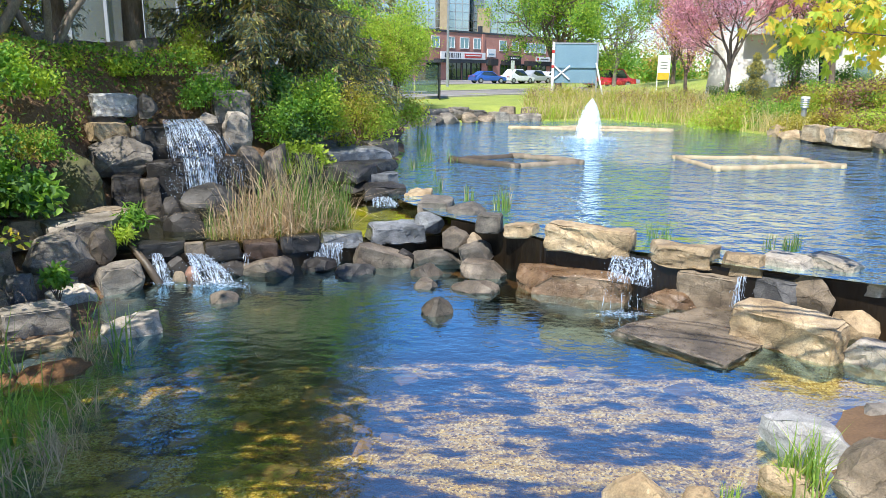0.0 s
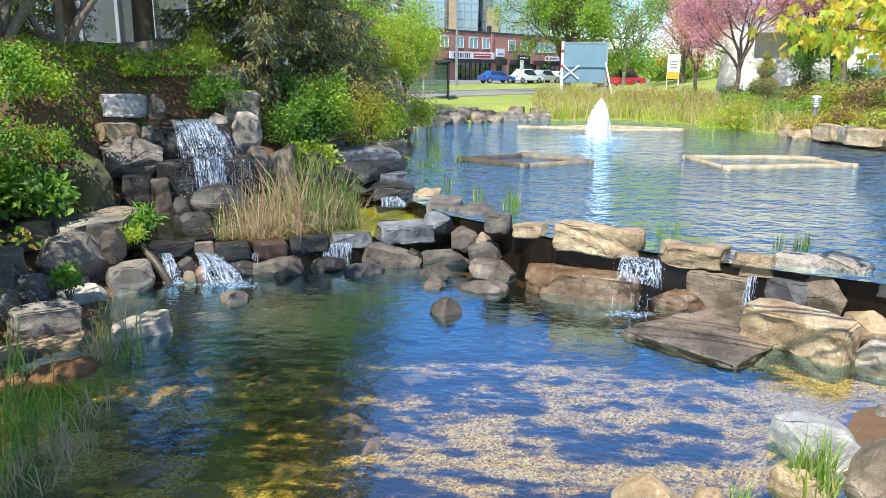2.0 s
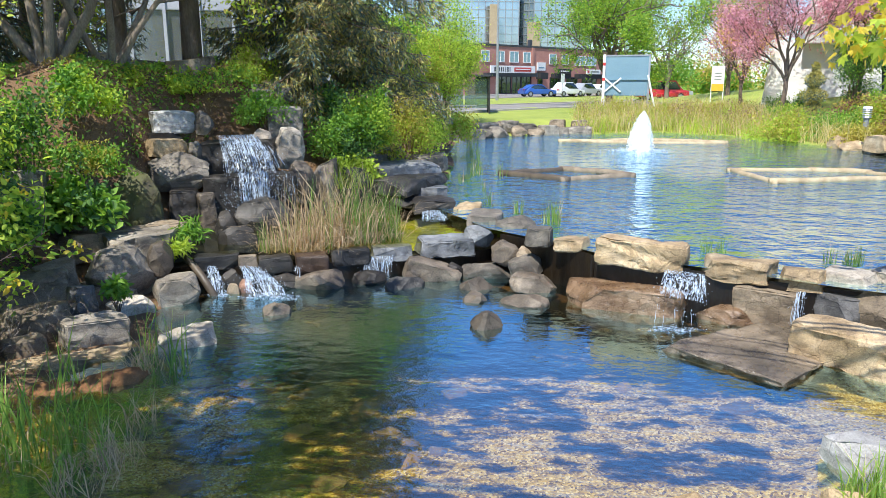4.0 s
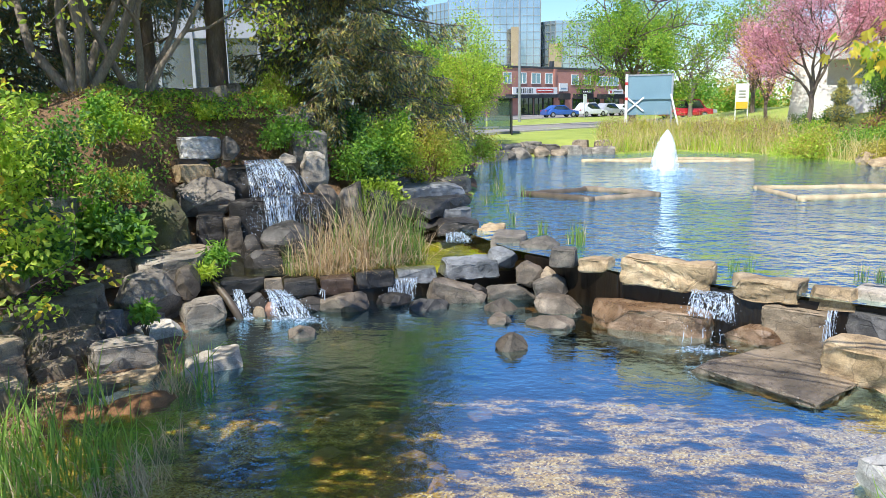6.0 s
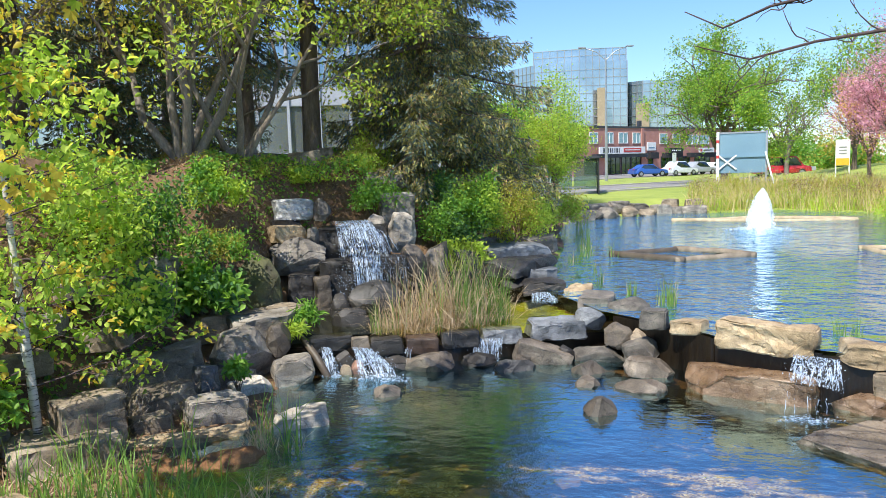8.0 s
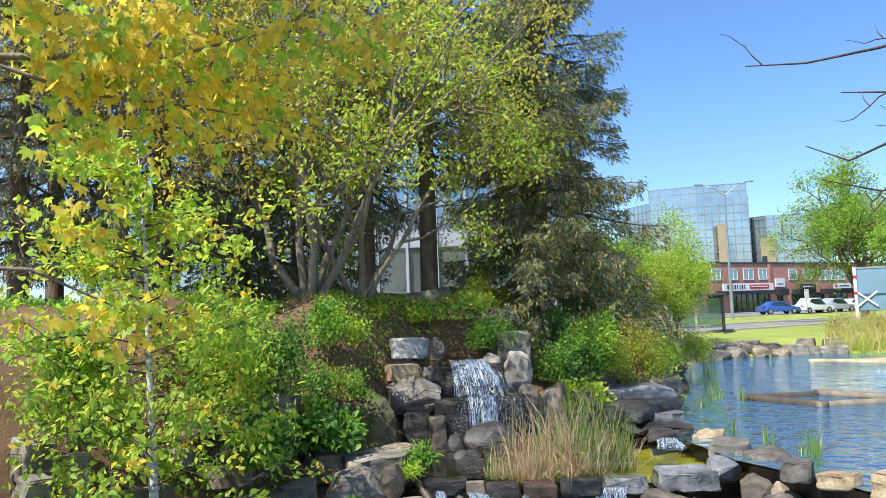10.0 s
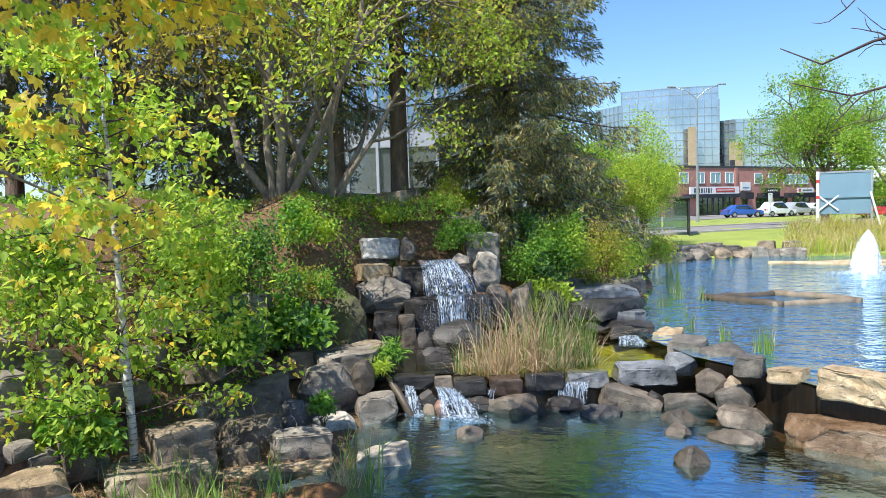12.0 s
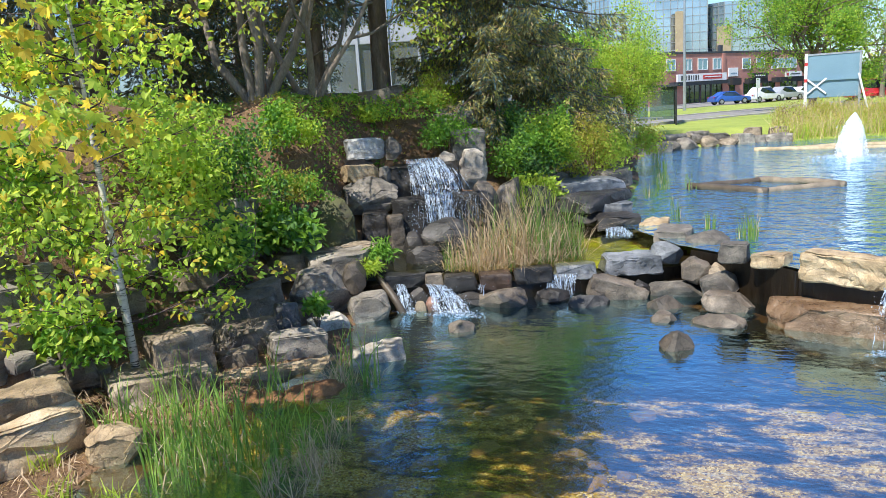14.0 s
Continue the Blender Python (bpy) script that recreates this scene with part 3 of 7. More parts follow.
weir_wall("weir_wall", [(0.15, 11.9), (1.05, 11.05), (1.45, 10.5), (2.62, 9.78)], -1.1, -0.04, 0.35, "wet concrete weir wall under the dam stones, darkened for their shade")
weir_wall("weir_wall", [(2.6, 9.8), (3.1, 9.5)], -1.1, -0.06, 0.35, "wet concrete spillway sill, darkened for shade")
weir_wall("weir_wall", [(3.08, 9.5), (4.0, 9.0), (5.4, 8.35), (8.5, 6.6)], -1.1, -0.06, 0.35, "wet concrete weir wall under flat stones, darkened for their shade")
weir_wall("weir_wall", [(-4.9, 10.66), (-3.0, 10.85), (-2.1, 11.28), (-1.2, 11.72), (-0.3, 12.1), (0.2, 12.3)], -1.1, -0.36, 0.3, "wet weir wall under basin stones, darkened for their shade")

# ---- stones ----
rock_rng = np.random.default_rng(7)
ROCK_WORDS = {"shade": "shade-darkened brown-grey damp river","tan": "tan bedded sandstone", "pale": "pale sunlit sandstone", "white": "whitish smooth limestone", "grey": "weathered grey stone", "bluegrey": "smooth blue-grey stone",
              "brown": "rough brown stone", "red": "reddish stone", "dark": "shade-darkened wet stone", "greywet": "shade-darkened wet grey stone", "redwet": "shade-darkened wet reddish-brown stone",
              "brownwet": "wet rust-brown stone", "slabwet": "broad flat wet stone", "greyhalf": "slate-grey angular stone", "mossy": "moss-covered brown stone", "slate": "dark slate-grey stone"}
ROCK_PLACE = {"dam": "on the pond dam", "dam foot": "at the foot of the dam", "shore by the camera": "on the near pool shore",
              "stones standing in the lower pool": "standing in the shallow pool", "weir stones": "on the basin weir", "left bank rocks": "on the planted pool bank",
              "waterfall rocks": "beside the waterfall", "layered shore rocks": "stacked on the pond shore", "mound rocks": "on the wooded mound", "far shore stones": "along the far pond shore",
              "pool bed stones": "lying under water on gravel"}
ROCK_KIND = {"boulder": "boulder", "stone_block": "block", "stone_slab": "slab"}


def chopped(bm, rng, count, low, high, upward, flat):
    """Strike random planes off a convex block, then close it again."""
    for _ in range(count):
        n = Vector(rng.normal(size=3) * np.array([1, 1, flat]))
        if n.z < 0 and rng.random() < upward:
            n.z = -n.z
        n.normalize()
        reach = max(v.co.dot(n) for v in bm.verts)
        bmesh.ops.bisect_plane(bm, geom=list(bm.verts) + list(bm.edges) + list(bm.faces), plane_co=n * reach * rng.uniform(low, high), plane_no=n, clear_outer=True)
        bmesh.ops.delete(bm, geom=list(bm.faces), context="FACES_ONLY")
        got = bmesh.ops.convex_hull(bm, input=list(bm.verts))
        loose = [e for e in set(got["geom_interior"] + got["geom_unused"]) if isinstance(e, bmesh.types.BMVert)]
        bmesh.ops.delete(bm, geom=loose, context="VERTS")
        bmesh.ops.dissolve_limit(bm, angle_limit=radians(2), verts=list(bm.verts), edges=list(bm.edges))


def rock(name, kind, place, x, y, z, length, depth, tall, yaw, tilt=(0, 0)):
    """One stone, its base centre at x, y, z: a block with struck faces, worn edges and a bedded, pitted skin."""
    rng = rock_rng
    bm = bmesh.new()
    if name == "boulder":
        for k in range(30):
            d = rng.normal(size=3)
            d *= rng.uniform(0.86, 1.0) / (np.abs(d) ** 2.6).sum() ** (1 / 2.6)
            bm.verts.new((d[0], d[1], max(d[2], -0.75)))
        got = bmesh.ops.convex_hull(bm, input=list(bm.verts))
        loose = [e for e in set(got["geom_interior"] + got["geom_unused"]) if isinstance(e, bmesh.types.BMVert)]
        bmesh.ops.delete(bm, geom=loose, context="VERTS")
        chopped(bm, rng, 5, 0.72, 0.9, 0.8, 0.9)
    else:
        bmesh.ops.create_cube(bm, size=2)
        slack = {"stone_block": 0.08, "stone_slab": 0.15}[name]
        for v in bm.verts:
            v.co = Vector([c * (1 - rng.uniform(0, slack)) for c in v.co])
    if name == "stone_block":
        chopped(bm, rng, 4, 0.80, 0.93, 0.6, 0.6)
    elif name == "stone_slab":
        chopped(bm, rng, 7, 0.72, 0.92, 0.6, 0.45)
    co = np.array([tuple(v.co) for v in bm.verts])
    lo, hi = co.min(0), co.max(0)
    size = np.array([length, depth, tall]) * 1.03
    for v, c in zip(bm.verts, ((co - lo) / (hi - lo) - 0.5) * size):
        v.co = Vector(c)
    bmesh.ops.dissolve_limit(bm, angle_limit=radians(6), verts=list(bm.verts), edges=list(bm.edges))
    small = min(length, depth, tall)
    bmesh.ops.bevel(bm, geom=list(bm.edges), offset=0.045 * small + 0.006, segments=2, affect="EDGES", clamp_overlap=True)
    bmesh.ops.triangulate(bm, faces=list(bm.faces))
    step = max(0.05, max(length, depth) / 17)
    for _ in range(5):
        long = [e for e in bm.edges if e.calc_length() > step * 1.5]
        if not long or len(bm.faces) > 1900:
            break
        bmesh.ops.subdivide_edges(bm, edges=long, cuts=1)
        bmesh.ops.triangulate(bm, faces=[f for f in bm.faces if len(f.verts) > 3])
    bmesh.ops.smooth_vert(bm, verts=list(bm.verts), factor=0.35, use_axis_x=True, use_axis_y=True, use_axis_z=True)
    bm.normal_update()
    off = Vector(rng.uniform(-50, 50, 3))
    rough = 0.024 * min(1.3, max(length, depth)) + 0.008
    dip, beds = Vector((rng.uniform(-0.25, 0.25), rng.uniform(-0.25, 0.25), 1)), rng.uniform(9, 15)
    moves = []
    for v in bm.verts:
        w = v.co
        lump = noise.fractal(w * 2.4 + off, 0.85, 2.1, 5)
        level = w.dot(dip) * beds + 0.8 * noise.noise(w * 1.6 + off)
        ledge = noise.cell(Vector((0.5, 0.5, level)) + off) - 0.5
        steep = 1 - abs(v.normal.z)
        chip = max(0, noise.noise(w * 6 + off) - 0.25)
        moves.append(v.normal * (lump * rough + ledge * rough * 0.55 * steep - chip * rough * 2.2))
    for v, d in zip(bm.verts, moves):
        v.co += d
    title = "flat_rock" if name == "stone_slab" else name
    me = bpy.data.meshes.new(title)
    bm.to_mesh(me)
    bm.free()
    me.materials.append(ROCK[kind])
    me.polygons.foreach_set("use_smooth", [True] * len(me.polygons))
    me.set_sharp_from_angle(angle=radians(28))
    ob = new(title, me)
    lean = (1, 1) if max(length, depth) > 1.2 else (2, 2) if max(length, depth) > 0.7 else (4, 4)
    ob.matrix_basis = pose(x, y, z + tall / 2, tilt[0] + rng.uniform(-1, 1) * lean[0], tilt[1] + rng.uniform(-1, 1) * lean[1], yaw)
    return tagged(ob, ROCK_WORDS[kind] + " " + ROCK_KIND[name] + " " + ROCK_PLACE[place], "rock", place)


# dam
rock('boulder', 'tan', 'dam', -0.43, 14.32, -0.13, 0.63, 0.90, 0.21, -34)
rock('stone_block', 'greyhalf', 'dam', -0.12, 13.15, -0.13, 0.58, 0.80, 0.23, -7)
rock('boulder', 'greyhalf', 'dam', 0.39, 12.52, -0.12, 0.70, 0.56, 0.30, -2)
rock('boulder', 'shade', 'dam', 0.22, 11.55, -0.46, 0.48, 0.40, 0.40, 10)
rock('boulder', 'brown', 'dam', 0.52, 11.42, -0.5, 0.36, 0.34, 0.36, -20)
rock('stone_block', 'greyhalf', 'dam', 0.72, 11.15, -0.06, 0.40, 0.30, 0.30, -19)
rock('stone_block', 'tan', 'dam', 1.19, 10.95, -0.09, 0.46, 0.35, 0.21, -28)
rock('stone_block', 'tan', 'dam', 2.09, 10.16, -0.13, 1.20, 0.41, 0.40, -26)
rock('stone_slab', 'tan', 'dam', 3.21, 9.61, -0.15, 0.90, 0.45, 0.29, -32)
rock('stone_slab', 'tan', 'dam', 3.91, 9.25, -0.15, 0.53, 0.37, 0.25, -35)
rock('stone_slab', 'pale', 'dam', 4.44, 9.16, -0.17, 0.60, 0.48, 0.28, -40)
rock('stone_slab', 'pale', 'dam', 5.02, 9.12, -0.17, 0.60, 0.48, 0.27, -49)
rock('stone_slab', 'pale', 'dam', 5.22, 8.84, -0.19, 0.93, 0.56, 0.16, -61)
rock('stone_slab', 'pale', 'dam', 5.56, 7.90, -0.19, 0.69, 0.41, 0.27, -65)
# dam foot
rock('stone_slab', 'brownwet', 'dam foot', 1.86, 10.05, -0.80, 1.66, 0.80, 0.45, -18)
rock('stone_block', 'brown', 'dam foot', 3.50, 9.31, -0.67, 0.78, 0.33, 0.51, -29)
rock('boulder', 'brownwet', 'dam foot', 3.04, 9.44, -0.77, 0.74, 0.44, 0.31, -26)
rock('boulder', 'slate', 'dam foot', 4.24, 8.94, -0.62, 0.64, 0.39, 0.54, -55)
rock('boulder', 'brown', 'dam foot', 4.56, 8.68, -0.65, 0.60, 0.39, 0.63, -48)
rock('stone_slab', 'tan', 'dam foot', 3.93, 7.91, -0.70, 1.20, 0.50, 0.50, -46)
rock('boulder', 'tan', 'dam foot', 4.83, 8.17, -0.70, 0.56, 0.45, 0.41, -41)
rock('stone_slab', 'pale', 'dam foot', 4.75, 7.47, -0.80, 0.95, 0.47, 0.39, -42)
# dark boulder standing in for the shaded gap under the flat slabs
rock('boulder', 'dark', 'dam foot', 5.55, 8.81, -0.65, 0.99, 0.40, 0.46, -62)
rock('stone_slab', 'slabwet', 'dam foot', 3.22, 8.42, -0.71, 1.45, 2.0, 0.12, -49)
# shore by the path
rock('boulder', 'white', 'shore by the camera', 3.05, 5.52, -0.72, 0.84, 0.46, 0.36, -43)
rock('boulder', 'brown', 'shore by the camera', 3.17, 4.67, -0.72, 0.66, 0.40, 0.65, -42)
rock('boulder', 'grey', 'shore by the camera', 3.99, 6.06, -0.75, 0.52, 0.37, 0.27, -38)
rock('boulder', 'tan', 'shore by the camera', 1.43, 4.79, -0.77, 0.50, 0.25, 0.36, -21)
rock('boulder', 'tan', 'shore by the camera', 1.89, 4.74, -0.77, 0.27, 0.16, 0.26, -22)
rock('boulder', 'tan', 'shore by the camera', 2.64, 4.98, -0.77, 0.46, 0.28, 0.30, -28)
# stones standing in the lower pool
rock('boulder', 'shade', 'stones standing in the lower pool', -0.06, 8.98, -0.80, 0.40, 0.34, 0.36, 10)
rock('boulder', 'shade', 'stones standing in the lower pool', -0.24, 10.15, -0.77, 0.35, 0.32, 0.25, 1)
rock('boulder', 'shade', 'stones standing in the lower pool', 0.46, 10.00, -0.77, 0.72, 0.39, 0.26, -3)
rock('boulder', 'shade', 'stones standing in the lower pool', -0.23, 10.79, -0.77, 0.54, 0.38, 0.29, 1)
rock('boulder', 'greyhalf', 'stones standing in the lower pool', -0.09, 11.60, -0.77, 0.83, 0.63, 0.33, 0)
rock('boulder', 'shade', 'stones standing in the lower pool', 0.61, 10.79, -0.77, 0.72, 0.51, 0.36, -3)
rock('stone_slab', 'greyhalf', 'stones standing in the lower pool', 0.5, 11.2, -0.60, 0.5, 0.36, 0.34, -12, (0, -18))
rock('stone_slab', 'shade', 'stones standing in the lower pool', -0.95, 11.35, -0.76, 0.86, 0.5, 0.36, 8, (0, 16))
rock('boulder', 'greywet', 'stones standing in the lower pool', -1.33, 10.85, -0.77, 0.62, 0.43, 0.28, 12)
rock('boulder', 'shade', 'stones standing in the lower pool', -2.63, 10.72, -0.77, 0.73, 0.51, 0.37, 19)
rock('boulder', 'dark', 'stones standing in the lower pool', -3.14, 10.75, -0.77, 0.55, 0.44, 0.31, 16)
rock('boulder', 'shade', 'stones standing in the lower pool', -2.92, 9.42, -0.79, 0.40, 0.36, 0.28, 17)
rock('boulder', 'red', 'stones standing in the lower pool', -3.68, 10.39, -0.77, 0.21, 0.19, 0.29, 20)
rock('boulder', 'brown', 'stones standing in the lower pool', -3.84, 10.30, -0.77, 0.20, 0.18, 0.27, 20)
rock('boulder', 'dark', 'stones standing in the lower pool', -3.99, 10.69, -0.74, 0.32, 0.29, 0.36, 20)
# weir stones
# very dark kinds in this row: wetness plus painted tree shade
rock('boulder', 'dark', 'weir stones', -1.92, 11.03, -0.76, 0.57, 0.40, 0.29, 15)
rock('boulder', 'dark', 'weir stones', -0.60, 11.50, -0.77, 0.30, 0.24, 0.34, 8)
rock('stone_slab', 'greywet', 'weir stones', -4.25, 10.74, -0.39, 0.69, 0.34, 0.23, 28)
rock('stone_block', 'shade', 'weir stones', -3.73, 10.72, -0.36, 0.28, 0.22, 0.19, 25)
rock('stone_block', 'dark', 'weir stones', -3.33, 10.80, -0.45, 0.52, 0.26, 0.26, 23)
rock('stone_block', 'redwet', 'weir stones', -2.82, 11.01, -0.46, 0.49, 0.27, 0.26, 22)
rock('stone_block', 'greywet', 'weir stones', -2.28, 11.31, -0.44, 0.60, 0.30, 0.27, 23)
rock('stone_slab', 'bluegrey', 'weir stones', -1.64, 11.63, -0.43, 0.68, 0.30, 0.24, 22)
rock('stone_slab', 'bluegrey', 'weir stones', -0.80, 11.95, -0.43, 0.98, 0.5, 0.34, 14)
rock('boulder', 'bluegrey', 'weir stones', -0.24, 12.1, -0.3, 0.5, 0.4, 0.36, 5)
# left bank rocks
rock('boulder', 'grey', 'left bank rocks', -5.25, 9.79, -0.61, 0.95, 0.67, 0.79, 42)
rock('boulder', 'shade', 'left bank rocks', -4.80, 10.09, -0.33, 0.39, 0.35, 0.48, 35)
rock('stone_slab', 'grey', 'left bank rocks', -4.47, 9.79, -0.74, 0.60, 0.42, 0.47, 35)
rock('stone_slab', 'pale', 'left bank rocks', -4.82, 9.15, -0.73, 0.57, 0.43, 0.28, 44)
rock('stone_slab', 'grey', 'left bank rocks', -4.72, 8.03, -0.72, 0.70, 0.49, 0.42, 44)
rock('stone_slab', 'pale', 'left bank rocks', -3.68, 8.15, -0.66, 0.72, 0.46, 0.15, 30)
rock('boulder', 'slate', 'left bank rocks', -5.16, 8.55, -0.58, 0.40, 0.36, 0.52, 49)
rock('stone_slab', 'brown', 'left bank rocks', -5.43, 8.00, -0.61, 0.78, 0.5, 0.40, 46)
rock('stone_slab', 'brown', 'left bank rocks', -5.29, 7.54, -0.70, 0.44, 0.36, 0.29, 51)
rock('stone_block', 'brown', 'left bank rocks', -5.68, 6.97, -0.67, 0.72, 0.4, 0.66, 60)
rock('stone_slab', 'brown', 'left bank rocks', -5.94, 8.60, -0.55, 1.01, 0.51, 0.58, 49)
rock('stone_slab', 'brown', 'left bank rocks', -5.70, 8.95, -0.42, 0.50, 0.35, 0.53, 49)
rock('stone_block', 'grey', 'left bank rocks', -7.21, 6.03, 0.28, 0.33, 0.30, 0.47, 72)
rock('stone_block', 'grey', 'left bank rocks', -7.09, 5.91, 0.01, 0.46, 0.37, 0.35, 72)
rock('stone_block', 'grey', 'left bank rocks', -6.80, 5.80, -0.12, 0.25, 0.23, 0.19, 72)
rock('stone_block', 'grey', 'left bank rocks', -7.12, 5.66, -0.26, 0.30, 0.27, 0.30, 73)
rock('stone_block', 'grey', 'left bank rocks', -6.70, 5.96, -0.29, 0.32, 0.23, 0.23, 72)
rock('stone_block', 'brown', 'left bank rocks', -6.54, 6.19, -0.39, 0.21, 0.19, 0.39, 73)
rock('stone_block', 'grey', 'left bank rocks', -7.58, 6.35, 0.64, 0.38, 0.34, 0.48, 72)
rock('stone_block', 'grey', 'left bank rocks', -7.46, 6.75, 0.19, 0.37, 0.33, 0.65, 70)
rock('stone_slab', 'tan', 'left bank rocks', -6.23, 5.25, -0.31, 0.90, 0.54, 0.24, 66)
rock('stone_slab', 'tan', 'left bank rocks', -5.71, 4.80, -0.60, 0.94, 0.42, 0.47, 64)
rock('boulder', 'tan', 'left bank rocks', -5.03, 5.15, -0.72, 0.55, 0.42, 0.46, 62)
rock('stone_slab', 'tan', 'left bank rocks', -4.88, 7.30, -0.79, 1.85, 0.35, 0.21, 38)
# waterfall rocks
rock('stone_block', 'white', 'waterfall rocks', -6.09, 13.72, 1.47, 0.76, 0.53, 0.41, 38)
rock('boulder', 'greyhalf', 'waterfall rocks', -5.47, 13.77, 1.43, 0.33, 0.30, 0.46, 36)
rock('stone_slab', 'dark', 'waterfall rocks', -6.23, 13.55, 1.29, 0.60, 0.48, 0.20, 45)
rock('stone_slab', 'tan', 'waterfall rocks', -6.00, 13.20, 1.06, 0.65, 0.46, 0.34, 44)
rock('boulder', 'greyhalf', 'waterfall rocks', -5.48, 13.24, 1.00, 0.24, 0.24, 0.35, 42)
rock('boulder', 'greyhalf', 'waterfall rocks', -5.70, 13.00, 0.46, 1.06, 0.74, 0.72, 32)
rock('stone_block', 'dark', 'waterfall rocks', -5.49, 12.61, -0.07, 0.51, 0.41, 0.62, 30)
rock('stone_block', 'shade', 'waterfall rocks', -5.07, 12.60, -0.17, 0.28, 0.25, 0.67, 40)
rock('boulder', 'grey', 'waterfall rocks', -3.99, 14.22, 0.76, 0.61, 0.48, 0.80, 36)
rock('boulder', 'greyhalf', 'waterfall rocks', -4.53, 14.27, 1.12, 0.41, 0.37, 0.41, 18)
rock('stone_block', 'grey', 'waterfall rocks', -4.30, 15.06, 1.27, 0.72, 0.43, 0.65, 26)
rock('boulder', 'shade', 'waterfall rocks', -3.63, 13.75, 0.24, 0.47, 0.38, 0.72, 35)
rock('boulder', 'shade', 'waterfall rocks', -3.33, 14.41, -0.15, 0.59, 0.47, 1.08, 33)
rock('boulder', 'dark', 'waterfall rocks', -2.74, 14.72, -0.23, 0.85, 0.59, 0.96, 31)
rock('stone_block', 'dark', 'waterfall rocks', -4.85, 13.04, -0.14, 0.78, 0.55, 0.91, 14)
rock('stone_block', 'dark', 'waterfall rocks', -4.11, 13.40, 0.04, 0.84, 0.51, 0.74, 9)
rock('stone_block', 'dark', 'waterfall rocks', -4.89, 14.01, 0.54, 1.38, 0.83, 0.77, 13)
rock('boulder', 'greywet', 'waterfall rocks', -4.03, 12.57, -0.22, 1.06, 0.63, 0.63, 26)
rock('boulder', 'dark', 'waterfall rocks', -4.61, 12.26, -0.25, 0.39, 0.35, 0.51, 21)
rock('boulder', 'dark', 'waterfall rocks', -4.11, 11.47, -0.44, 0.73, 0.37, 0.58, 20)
rock('boulder', 'mossy', 'waterfall rocks', -6.04, 11.94, -0.55, 0.83, 0.66, 1.60, 35)
rock('boulder', 'mossy', 'waterfall rocks', -6.78, 11.76, -0.40, 0.99, 0.69, 1.66, 38)
# layered shore rocks
# greyhalf and bluegrey in place of grey paint in these slabs' shade
rock('stone_slab', 'greyhalf', 'layered shore rocks', -2.99, 16.82, 0.32, 1.08, 1.97, 0.52, 36)
rock('stone_slab', 'bluegrey', 'layered shore rocks', -2.13, 16.14, 0.32, 1.54, 1.54, 0.39, 35)
rock('stone_slab', 'greyhalf', 'layered shore rocks', -1.61, 17.03, 0.42, 1.05, 1.25, 0.40, 42)
rock('stone_slab', 'greywet', 'layered shore rocks', -1.70, 15.40, 0.18, 1.93, 0.98, 0.32, 64)
rock('stone_slab', 'bluegrey', 'layered shore rocks', -1.43, 15.23, -0.02, 0.85, 1.01, 0.31, 15)
rock('stone_slab', 'dark', 'layered shore rocks', -1.22, 14.58, -0.10, 0.82, 0.87, 0.25, 15)
rock('boulder', 'dark', 'layered shore rocks', -1.75, 14.86, -0.12, 0.59, 1.14, 0.41, -4)
rock('boulder', 'tan', 'layered shore rocks', -0.63, 14.47, -0.22, 0.48, 1.03, 0.26, -17)
# mound rocks
rock('boulder', 'brown', 'mound rocks', -8.83, 16.70, 2.35, 1.13, 0.80, 0.33, 28)
rock('boulder', 'grey', 'mound rocks', -8.19, 17.03, 2.55, 1.02, 0.80, 0.26, 26)
rock('boulder', 'grey', 'mound rocks', -9.31, 16.44, 2.46, 0.98, 0.80, 0.23, 30)
rock('boulder', 'red', 'mound rocks', -10.95, 15.40, 1.98, 0.93, 0.80, 0.22, 35)
# stones laid along the far shore, two rows
shore_rng = np.random.default_rng(91)
for line, kinds in (([(-1.9, 30.6), (-1.0, 32.1), (0.4, 34.0), (3.0, 35.75), (4.7, 35.6)], ('brown', 'greyhalf', 'brown', 'grey')), ([(12.7, 28.4), (13.6, 25.0), (14.6, 22.0), (16.2, 17.0)], ('tan', 'grey', 'brown', 'tan'))):
    for (xa, ya), (xb, yb) in zip(line, line[1:]):
        span = math.hypot(xb - xa, yb - ya)
        s, k = 0.0, 0
        while s < span:
            for row in (0, 1):
                long = shore_rng.uniform(0.7, 1.35)
                if row and shore_rng.random() < 0.35:
                    continue
                f, out = s / span, row * 0.6 + shore_rng.uniform(-0.12, 0.12)
                x, y = xa + (xb - xa) * f - (yb - ya) / span * out * (1 if xa < 8 else -1), ya + (yb - ya) * f + (xb - xa) / span * out * (1 if xa < 8 else -1)
                rock(('stone_slab', 'stone_block', 'boulder')[int(shore_rng.integers(0, 3))], kinds[int(shore_rng.integers(0, 4))], 'far shore stones', round(x, 2), round(y, 2), -0.12 + row * 0.22, long, shore_rng.uniform(0.5, 0.9), shore_rng.uniform(0.34, 0.6), math.degrees(math.atan2(yb - ya, xb - xa)) + shore_rng.uniform(-14, 14))
            s += shore_rng.uniform(0.75, 1.15)
